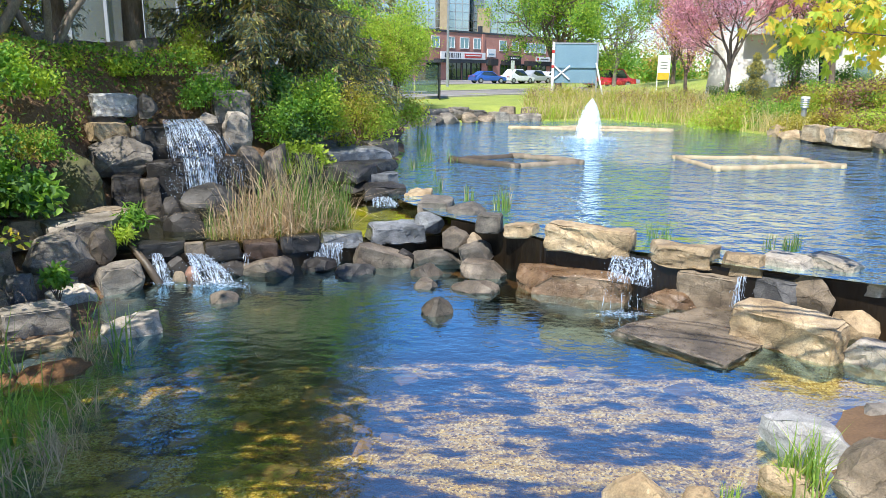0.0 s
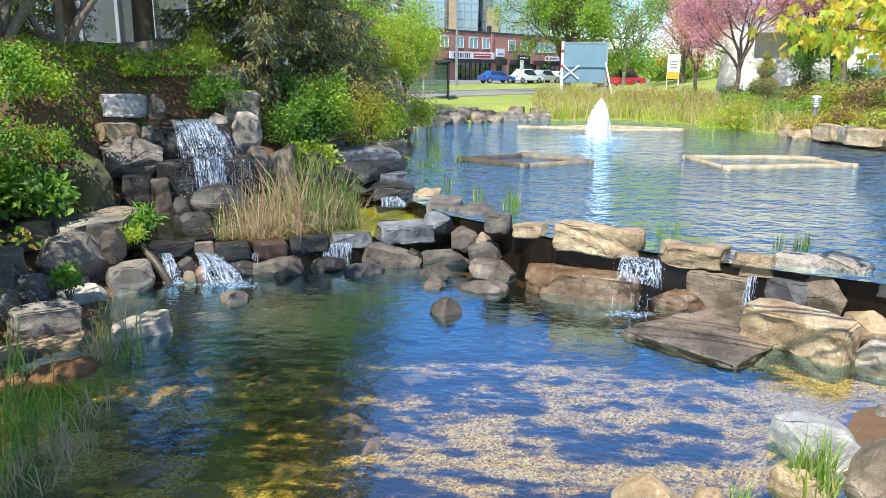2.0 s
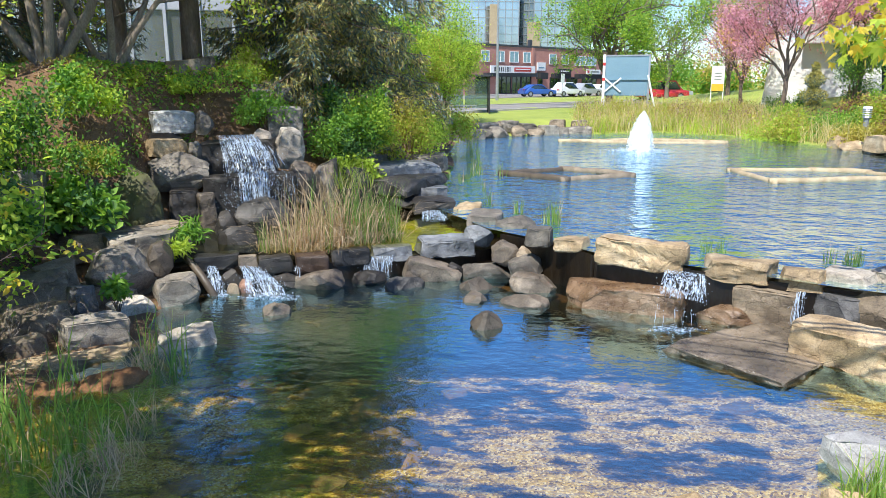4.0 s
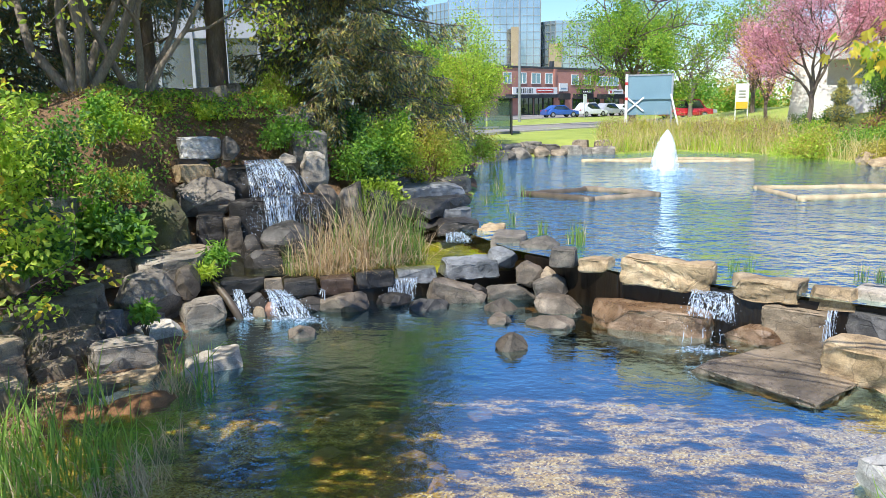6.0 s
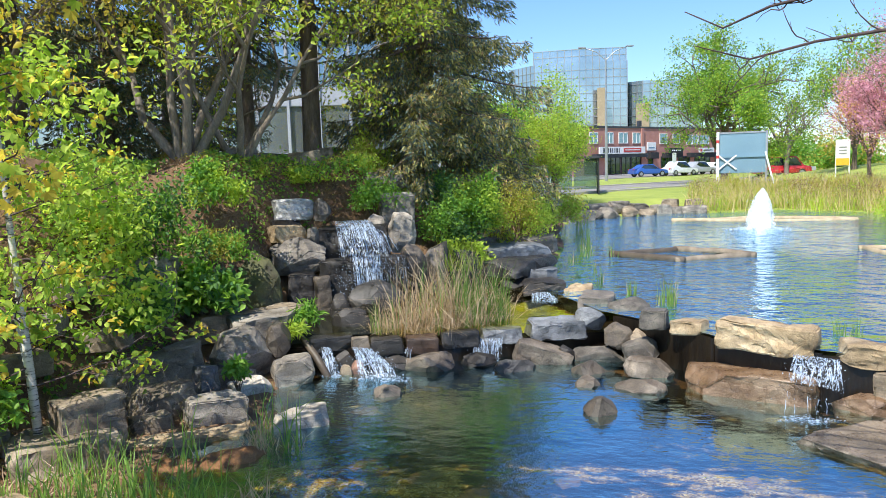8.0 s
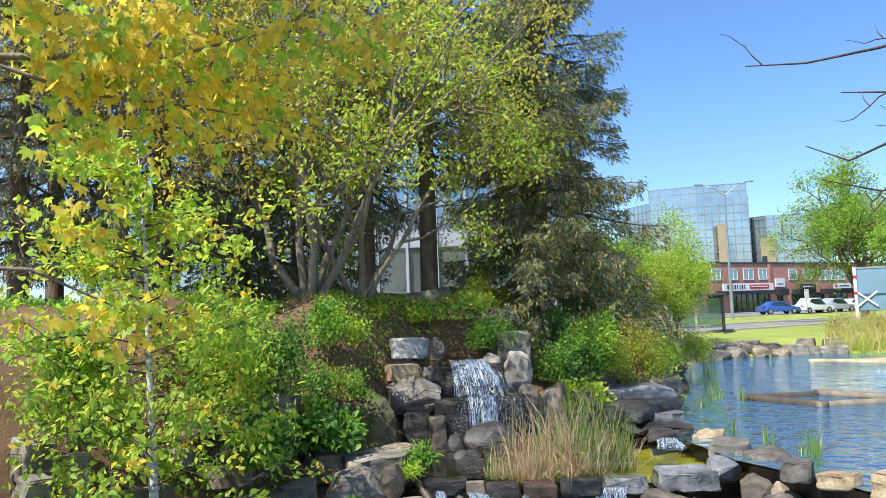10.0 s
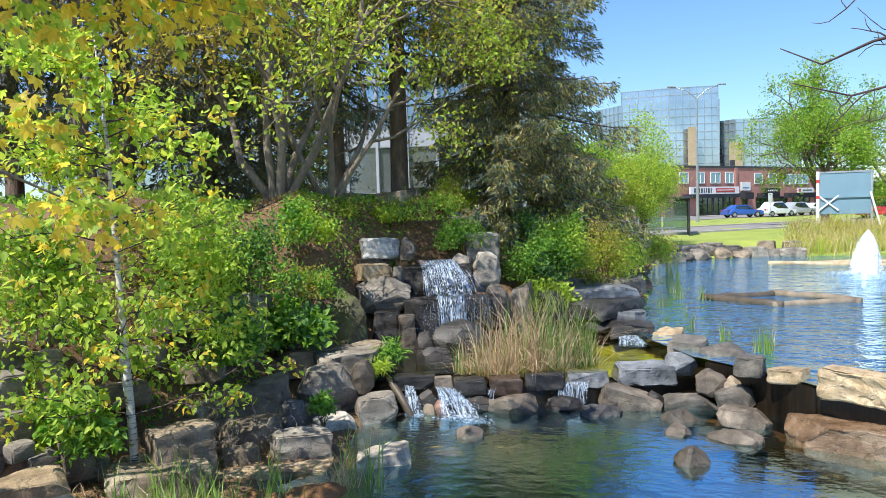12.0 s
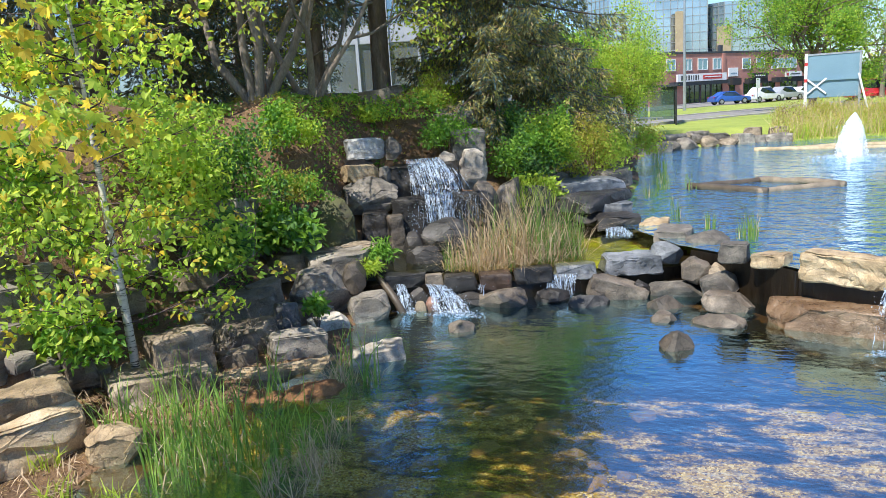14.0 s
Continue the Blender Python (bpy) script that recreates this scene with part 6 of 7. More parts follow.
# ---- falling water, fountain, rafts ----


def fall(name, crest_a, crest_b, foot_a, foot_b, seed, count, label, strand=0.012, sheet=True, spray=60, wild=0.03):
    """Water over an edge from crest_a to crest_b, landing between foot_a and foot_b: a broken sheet, long strands and drops."""
    rng = np.random.default_rng(seed)
    a, b, c, d = (np.array(p, float) for p in (crest_a, crest_b, foot_a, foot_b))
    mid = (a + b) / 2
    root = empty(name, *mid)
    ax = (b - a) / np.linalg.norm(b - a)

    def along(u, s):
        top, low = a + (b - a) * u, c + (d - c) * u
        p = top + (low - top) * s
        p[2] = top[2] + (low[2] - top[2]) * (0.25 * s + 0.75 * s * s)
        return p - mid

    quads = []
    for k in range(count):
        u, s0 = rng.random(), rng.uniform(-0.02, 0.75) * (rng.random() < 0.75)
        s1 = min(1.04, s0 + rng.uniform(0.15, 0.8))
        sway, off, w = rng.normal() * wild, rng.normal() * 0.025, strand * rng.uniform(0.25, 1.0) ** 1.5
        pts = []
        for i in range(7):
            s = s0 + (s1 - s0) * i / 6
            p = along(u + sway * s + 0.012 * math.sin(9 * s + k), s)
            p[1] += off - 0.02
            pts.append(p)
        ws = [w * (0.15 + 0.85 * math.sin(math.pi * (i + 0.4) / 6.8)) for i in range(7)]
        for i in range(6):
            quads.append([pts[i] - ax * ws[i], pts[i] + ax * ws[i], pts[i + 1] + ax * ws[i + 1], pts[i + 1] - ax * ws[i + 1]])
    child("water_strand", quads_mesh("water_strand", np.array(quads), FOAM), root)
    if sheet:
        verts, faces = [], []
        for j in range(13):
            for i in range(21):
                p = along(i / 20, j / 12)
                p[1] += 0.018 * math.sin(i * 1.7 + j * 0.5) + 0.012 * math.sin(i * 4.1)
                verts.append(p)
        for j in range(12):
            for i in range(20):
                q = j * 21 + i
                faces.append((q, q + 1, q + 22, q + 21))
        child("sheet", mesh_of("sheet", verts, faces, SHEET, True), root)
    if spray:
        s = rng.uniform(0.35, 1.05, spray)
        at = np.array([along(rng.uniform(-0.15, 1.15), v) for v in s]) + rng.normal(size=(spray, 3)) * np.array([0.05, 0.06, 0.05])
        child("spray", leaves("spray", at, 0.02, FOAM, rng, 0.9), root)
    return tagged(root, label, "waterfall")


def foam_patch(name, x, y, z, rx, ry, seed, label):
    """A thin broken skin of foam with an uneven rim."""
    rng = np.random.default_rng(seed)
    verts, faces = [(0, 0, 0.004)], []
    for ring in (0.35, 0.7, 1.0):
        for k in range(22):
            w, r = 2 * math.pi * k / 22, ring * (1 + (0.3 * rng.normal() if ring == 1.0 else 0.05 * rng.normal()))
            verts.append((math.cos(w) * rx * r, math.sin(w) * ry * r, 0.004 + 0.006 * rng.random() * (1 - ring)))
    for k in range(22):
        q = (k + 1) % 22
        faces.append((0, 1 + k, 1 + q))
        for ring in (0, 1):
            a = 1 + ring * 22
            faces.append((a + k, a + 22 + k, a + 22 + q, a + q))
    ob = new(name, mesh_of(name, verts, faces, FROTH, True))
    ob.location = (x, y, z)
    tagged(ob, label, "foam", kind="stuff")


fall("waterfall", (-5.2, 13.62, 1.43), (-4.52, 13.72, 1.45), (-4.84, 13.05, 0.80), (-3.95, 13.1, 0.84), 501, 95, "white waterfall fanning over the upper rock lip", 0.009, spray=120)
fall("waterfall", (-4.42, 13.66, 1.30), (-4.18, 13.72, 1.22), (-4.12, 13.25, 0.84), (-3.75, 13.3, 0.86), 515, 26, "thin broken water beside the upper fall", 0.009, False, 60, 0.1)
fall("waterfall", (-4.58, 12.98, 0.82), (-4.05, 13.02, 0.85), (-4.40, 12.66, 0.17), (-3.96, 12.72, 0.29), 502, 80, "white lower tier of the waterfall splashing on rocks", 0.009, spray=220, wild=0.06)
fall("waterfall", (-4.06, 13.02, 0.83), (-3.56, 13.06, 0.83), (-4.0, 12.82, 0.30), (-3.56, 12.88, 0.37), 516, 26, "thin broken water beside the lower tier", 0.006, False, 220, 0.12)
fall("waterfall", (-4.9, 12.96, 0.80), (-4.58, 12.98, 0.81), (-4.8, 12.66, 0.2), (-4.45, 12.66, 0.2), 517, 10, "drops running down the dark wet rock", 0.004, False, 160, 0.1)
foam_patch("foam_patch", -4.2, 12.66, 0.24, 0.26, 0.1, 503, "white foam where the waterfall lands")
fall("spillway_fall", (2.30, 9.62, -0.02), (2.74, 9.40, -0.02), (2.16, 9.38, -0.28), (2.72, 9.16, -0.34), 504, 46, "thin white water falling through the dam gap", 0.007, True, 60)
fall("spillway_fall", (2.12, 9.34, -0.40), (2.62, 9.16, -0.42), (2.12, 9.26, -0.64), (2.6, 9.08, -0.64), 518, 12, "white water sliding off the brown boulder", 0.005, False, 24, 0.06)
fall("spillway_fall", (3.71, 8.95, -0.10), (3.83, 8.95, -0.10), (3.62, 8.82, -0.49), (3.74, 8.80, -0.51), 505, 26, "narrow trickle between dam boulders", 0.008, False, 24)
fall("weir_fall", (-4.31, 10.52, -0.30), (-4.17, 10.52, -0.30), (-4.16, 10.23, -0.65), (-3.90, 10.21, -0.65), 506, 26, "small white chute between basin stones", 0.008, spray=40)
fall("weir_fall", (-3.82, 10.56, -0.30), (-3.52, 10.58, -0.32), (-3.56, 10.14, -0.64), (-2.98, 10.18, -0.64), 507, 70, "broken white cascade over the basin weir", 0.008, spray=160, wild=0.12)
fall("weir_fall", (-2.02, 11.34, -0.32), (-1.58, 11.45, -0.32), (-2.05, 11.22, -0.64), (-1.62, 11.3, -0.64), 508, 22, "thin veil of water over the basin weir", 0.006, spray=30)
fall("weir_fall", (-3.0, 10.72, -0.33), (-2.9, 10.72, -0.33), (-2.99, 10.62, -0.5), (-2.89, 10.62, -0.5), 509, 12, "small trickle between weir stones", 0.007, False, 8)
fall("weir_fall", (-1.4, 14.3, -0.04), (-0.95, 14.3, -0.02), (-1.35, 13.75, -0.16), (-0.85, 13.75, -0.15), 510, 50, "white riffle running from pond to basin", 0.012, spray=20)
foam_patch("foam_patch", -3.2, 10.12, POOL_Z + 0.005, 0.45, 0.16, 511, "white foam at the foot of the cascade")
foam_patch("foam_patch", -4.0, 10.17, POOL_Z + 0.005, 0.2, 0.1, 512, "white foam at the foot of a chute")
foam_patch("foam_patch", -1.82, 11.16, POOL_Z + 0.005, 0.3, 0.1, 513, "white foam below the veil of water")
foam_patch("foam_patch", 2.3, 9.0, POOL_Z + 0.005, 0.3, 0.14, 514, "white splashes below the spillway")


def fountain(x, y):
    """A bushy white jet: strands rising and falling back, drops and a foaming foot."""
    rng = np.random.default_rng(520)
    root = empty("fountain_jet", x, y, POND_Z)
    quads = []
    for k in range(6000):
        h = rng.random() ** 0.85
        wide = 0.40 * (1 - h ** 1.6) ** 0.85 + 0.06 * (1 - h ** 8) + 0.01
        w, r = rng.uniform(0, 6.28), wide * math.sqrt(rng.random())
        at = np.array([math.cos(w) * r * 1.05 + 0.07 * h * h, math.sin(w) * r, h * 1.42])
        way = np.array([math.cos(w) * r * 0.5, math.sin(w) * r * 0.5, -0.6]) + rng.normal(size=3) * 0.12
        way /= np.linalg.norm(way)
        ln, ax = rng.uniform(0.03, 0.08), np.cross(way, rng.normal(size=3))
        ax *= rng.uniform(0.006, 0.016) / np.linalg.norm(ax)
        quads.append([at, at + way * ln * 0.5 + ax, at + way * ln, at + way * ln * 0.5 - ax])
    child("jet", quads_mesh("jet", np.array(quads), JET), root)
    verts, faces = [], []
    for j in range(19):
        h = j / 18
        for k in range(20):
            w = 2 * math.pi * k / 20
            lump = noise.noise(Vector((math.cos(w) * 2.2, math.sin(w) * 2.2, h * 5))) * 0.3 + noise.noise(Vector((math.cos(w) * 5, math.sin(w) * 5, h * 13))) * 0.16
            r = (0.34 * (1 - h ** 1.6) ** 0.85 + 0.05 * (1 - h ** 8) + 0.008) * (1 + lump * 1.3)
            verts.append((math.cos(w) * r + 0.07 * h * h, math.sin(w) * r, h * 1.36 - 0.01))
    for j in range(18):
        for k in range(20):
            faces.append((j * 20 + k, j * 20 + (k + 1) % 20, j * 20 + 20 + (k + 1) % 20, j * 20 + 20 + k))
    faces.append(tuple(range(360, 380)))
    child("water_core", mesh_of("water_core", verts, faces, WHITEWATER, True), root)
    c = rng.normal(size=(260, 3)) * np.array([0.3, 0.26, 0.1])
    c[:, 2] = rng.random(260) * 1.0
    child("spray", leaves("spray", c, 0.03, FOAM, rng, 0.9), root)
    w, r = rng.uniform(0, 6.28, 900), 0.3 + np.abs(rng.normal(size=900)) * 0.30
    foot = np.stack([r * np.cos(w) * 1.4, r * np.sin(w), rng.uniform(0.005, 0.03, 900)], 1)
    child("foot_foam", leaves("foot_foam", foot, 0.045, FOAM, rng, 0.8, 0, 0.5, 5.0), root)
    tagged(root, "white bushy fountain jet rising from the pond", "fountain")


fountain(5.2, 26.8)


def log_raft(corners, label, seed, radius=0.085, dark=(), z=0.015, wood=LOGWOOD):
    """A floating frame of logs laid corner to corner."""
    rng = np.random.default_rng(seed)
    cx, cy = sum(c[0] for c in corners) / len(corners), sum(c[1] for c in corners) / len(corners)
    root = empty("log_raft", cx, cy, z)
    n = len(corners)
    for i in range(n if n > 2 else 1):
        a, b = Vector((corners[i][0] - cx, corners[i][1] - cy, 0.02 * (i % 2))), Vector((corners[(i + 1) % n][0] - cx, corners[(i + 1) % n][1] - cy, 0.03 * (i % 2)))
        d = (b - a).normalized() * 0.12
        pts = [(a - d).lerp(b + d, k / 6) + Vector((0, 0, rng.normal() * 0.008)) for k in range(7)]
        v, f = tubes([(pts, [radius * rng.uniform(0.88, 1.08) for _ in pts])], 10)
        f.append(tuple(range(9, -1, -1)))
        child("log", mesh_of("log", v, f, DARKLOG if i in dark else wood, True), root)
    return tagged(root, label, "raft", "log frames floating on the pond")


log_raft([(0.26, 19.6), (1.94, 20.7), (3.57, 19.45), (1.79, 18.5)], "square floating frame of weathered logs", 531, 0.085, (0, 3), 0.015, GREYLOG)
log_raft([(6.56, 20.8), (8.77, 20.9), (10.0, 20.45), (10.4, 19.25), (6.8, 18.3)], "floating frame of pale peeled logs", 532, 0.075)
log_raft([(2.77, 30.8), (6.1, 31.9), (9.2, 30.3), (5.8, 30.2)], "long floating frame of pale logs by the fountain", 533, 0.08)

# stones lying on the pool bed
for k, (x, y, sx, sy) in enumerate([(-2.55, 8.65, 0.3, 0.2), (-2.03, 8.2, 0.35, 0.3), (-3.03, 8.2, 0.5, 0.35), (-3.26, 7.6, 0.45, 0.25), (-2.6, 7.0, 0.4, 0.25), (-0.98, 6.5, 0.28, 0.14), (-1.86, 6.5, 0.4, 0.2), (-0.75, 6.3, 0.1, 0.22),
                                    (-0.47, 6.2, 0.2, 0.18), (-0.71, 6.0, 0.35, 0.12), (-1.56, 5.55, 0.7, 0.3), (-0.38, 7.5, 0.3, 0.25), (1.48, 7.75, 0.3, 0.2), (2.6, 7.3, 0.45, 0.3), (-1.2, 8.3, 0.3, 0.2), (-3.2, 9.4, 0.6, 0.4), (-2.2, 9.9, 0.8, 0.4),
                                    (-2.9, 6.3, 0.55, 0.3), (-2.3, 6.1, 0.4, 0.25), (-3.3, 6.7, 0.5, 0.3), (-2.0, 5.2, 0.45, 0.3), (-2.6, 5.4, 0.5, 0.28), (-1.3, 7.0, 0.35, 0.22), (-1.9, 7.4, 0.4, 0.24), (-2.75, 7.7, 0.35, 0.2)]):
    rock("boulder", ("tan", "brown", "brown")[k % 3] if y < 8.0 else "shade", "pool bed stones", x, y, height_at(x, y) - 0.05, sx, sy, 0.1, 37 * k % 90)

# ---- street and distance ----
ALONG, AWAY = Vector((0.642, 0.767, 0)), Vector((-0.767, 0.642, 0))
STREET_TURN = math.degrees(math.atan2(0.767, 0.642))


def street(u, v, z=0.0):
    p = ALONG * u + AWAY * v
    return p.x, p.y, z


def strip(name, u0, u1, v0, v1, z0, z1, mat, label, category):
    """A flat slab laid along the street."""
    bm = bmesh.new()
    nu = 60
    rows = []
    for i in range(nu + 1):
        u = u0 + (u1 - u0) * i / nu
        rows.append([street(u, v) for v in (v0, v1)])
    top, low = [], []
    for r in rows:
        top.append([bm.verts.new((p[0], p[1], z1)) for p in r])
        low.append([bm.verts.new((p[0], p[1], z0)) for p in r])
    for i in range(nu):
        bm.faces.new((top[i][0], top[i + 1][0], top[i + 1][1], top[i][1]))
        bm.faces.new((low[i][0], low[i + 1][0], top[i + 1][0], top[i][0]))
        bm.faces.new((top[i][1], top[i + 1][1], low[i + 1][1], low[i][1]))
    bmesh.ops.recalc_face_normals(bm, faces=list(bm.faces))
    me = bpy.data.meshes.new(name)
    bm.to_mesh(me)
    bm.free()
    me.materials.append(mat)
    return tagged(new(name, me), label, category, kind="structure")


strip("road", -60, 160, 30.2, 37.2, 0.3, 0.66, ASPHALT, "sun-bleached grey asphalt street", "road")
strip("kerb", -60, 160, 29.9, 30.2, 0.3, 0.74, CONCRETE, "pale concrete kerb along the street", "kerb")
strip("kerb", -60, 160, 37.2, 37.5, 0.3, 0.74, CONCRETE, "pale concrete kerb along the street", "kerb")
strip("parking_lot", -40, 140, 54.0, 65.6, 0.3, 0.68, ASPHALT, "grey asphalt parking lot before the shops", "parking lot")
strip("pavement", -40, 140, 63.6, 65.7, 0.3, 0.80, CONCRETE, "pale concrete walk before the shops", "pavement")


def window_at(parent, s, z, w, h, panes, glass=WINDOWGLASS, frame_mat=WHITEPAINT):
    """A framed window on a wall's front (local -y), with separate panes."""
    win = child("window", None, parent)
    win.location = (s, 0, z)
    t = 0.09
    part("window_frame", boxes([((w, 0.12, t), (w / 2, -0.02, t / 2)), ((w, 0.12, t), (w / 2, -0.02, h - t / 2)), ((t, 0.12, h - 2 * t), (t / 2, -0.02, h / 2)), ((t, 0.12, h - 2 * t), (w - t / 2, -0.02, h / 2))]
                               + [((0.06, 0.11, h - 2 * t), (w * k / panes, -0.02, h / 2)) for k in range(1, panes)]), frame_mat, win)
    for k in range(panes):
        part("pane", box((w / panes - 0.07, 0.03, h - 2 * t), (w * (k + 0.5) / panes, 0.0, h / 2)), glass, win)
    return win


def shops():
    """Two-storey brick shop row; local x along the front, y into the building."""
    b = empty("brick_shop_building", -1.96, 99.98, 0.55, STREET_TURN)
    holes = [(0.15, 4.5, 1.7, 1.5, 2), (3.4, 4.5, 1.6, 1.5, 2), (6.13, 4.5, 2.0, 1.5, 2), (9.15, 4.5, 1.7, 1.5, 2), (15.33, 4.4, 1.8, 1.5, 1), (18.48, 4.4, 1.8, 1.5, 1), (21.92, 4.3, 1.45, 1.45, 1), (23.4, 4.3, 1.45, 1.45, 1),
             (24.9, 4.3, 1.45, 1.45, 1), (26.4, 4.3, 1.45, 1.45, 1), (30.2, 4.3, 1.6, 1.4, 1), (33.6, 4.3, 1.6, 1.4, 1), (37.0, 4.3, 1.6, 1.4, 1), (-3.2, 4.5, 1.7, 1.5, 2)]
    low = [(-0.9, 0.35, 2.4, 2.4, 1), (3.5, 0.3, 3.0, 2.4, 3), (6.7, 0.2, 2.0, 2.5, 2), (8.8, 0.3, 2.4, 2.4, 2), (12.6, 0.2, 1.2, 2.3, 1), (15.6, 0.3, 3.4, 2.3, 3), (19.8, 0.3, 3.0, 2.3, 2), (24.0, 0.3, 4.2, 2.3, 3), (29.5, 0.3, 4.0, 2.3, 3), (35, 0.3, 5.0, 2.3, 4)]
    xs = sorted({-4.0, 42.5} | {h[0] for h in holes + low} | {h[0] + h[2] for h in holes + low})
    zs = sorted({0.0, 6.6} | {h[1] for h in holes + low} | {h[1] + h[3] for h in holes + low})
    rows = []
    for x0, x1 in zip(xs, xs[1:]):
        run = None
        for z0, z1 in zip(zs, zs[1:]):
            cx, cz = (x0 + x1) / 2, (z0 + z1) / 2
            open_here = any(h[0] < cx < h[0] + h[2] and h[1] < cz < h[1] + h[3] for h in holes + low)
            if open_here:
                run = None
            elif run is None:
                run = [z0, z1]
                rows.append((x0, x1, run))
            else:
                run[1] = z1
    part("wall", boxes([((x1 - x0, 0.3, r[1] - r[0]), ((x0 + x1) / 2, 0.15, (r[0] + r[1]) / 2)) for x0, x1, r in rows]), BRICK, b, "red brick wall")
    part("wall", boxes([((0.3, 14, 6.6), (-3.85, 7.3, 3.3)), ((0.3, 14, 6.6), (42.35, 7.3, 3.3)), ((46.5, 0.3, 6.6), (19.25, 14.4, 3.3))]), BRICK, b, "red brick side wall")
    part("roof", box((46.0, 14.0, 0.2), (19.25, 7.3, 6.5)), DARKTRIM, b)
    part("parapet", box((46.9, 0.42, 0.26), (19.25, 0.12, 6.72), 0.02), DARKTRIM, b, "dark metal roof edge")
    part("pilaster", box((0.5, 0.2, 6.6), (11.3, -0.1, 3.3), 0.01), BRICK, b)
    part("chimney", box((0.5, 0.5, 0.8), (11.3, 0.5, 7.3), 0.01), DARKTRIM, b)
    part("canopy", box((11, 0.9, 0.5), (6.2, -0.35, 2.85), 0.02), DARKTRIM, b, "dark shop canopy")
    part("canopy", box((1.9, 0.9, 0.9), (13.2, -0.4, 2.75), 0.05), RUBBER, b, "black cloth awning")
    part("canopy", box((4.2, 0.8, 0.75), (18.0, -0.35, 2.75), 0.03), RUBBER, b, "dark shop fascia")
    part("canopy", box((13, 0.8, 0.7), (28.5, -0.35, 2.7), 0.03), RUBBER, b, "dark shop fascia")
    part("inner_wall", box((46, 0.1, 6.2), (19.25, 3.5, 3.1)), RUBBER, b)
    for h in holes:
        window_at(b, h[0], h[1], h[2], h[3], h[4])
    for h in low:
        window_at(b, h[0], h[1], h[2], h[3], h[4], DARKGLASS, frame_mat=DARKTRIM)
    sign = part("sign_board", box((9.7, 0.18, 0.95), (5.9, -0.9, 3.55), 0.02), WHITEPAINT, b, "white shop sign with red panel and unreadable dark marks")
    part("sign_panel", box((3.8, 0.03, 0.55), (7.9, -1.0, 3.55)), REDPAINT, sign)
    part("sign_stripe", box((3.3, 0.02, 0.12), (7.9, -1.03, 3.58)), WHITEPAINT, sign)
    for k in range(8):
        part("sign_bar", box((0.16 if k % 3 else 0.28, 0.03, 0.6), (1.9 + k * 0.45, -1.0, 3.55)), DARKTRIM, sign)
    sign = part("sign_board", box((2.0, 0.15, 1.15), (13.3, -0.1, 4.05), 0.02), WHITEPAINT, b, "small white square sign")
    part("sign_bar", box((1.3, 0.02, 0.14), (13.3, -0.19, 3.9)), BLUEBOARD, sign)
    sign = part("sign_board", box((3.4, 0.15, 0.75), (18.1, -0.85, 3.4), 0.02), RUBBER, b, "black shop sign with pale marks")
    for k in range(5):
        part("sign_bar", box((0.28, 0.02, 0.2), (17.2 + k * 0.45, -0.94, 3.42)), WHITEPAINT, sign)
    sign = part("sign_board", box((3.9, 0.15, 0.7), (25.9, -0.85, 3.4), 0.02), WHITEPAINT, b, "white shop sign with red and dark marks")
    part("sign_panel", box((0.5, 0.02, 0.4), (24.4, -0.94, 3.4)), REDPAINT, sign)
    part("sign_bar", box((2.2, 0.02, 0.16), (26.3, -0.94, 3.4)), DARKTRIM, sign)
    tagged(b, "two-storey red brick shop row with white windows", "building")


shops()


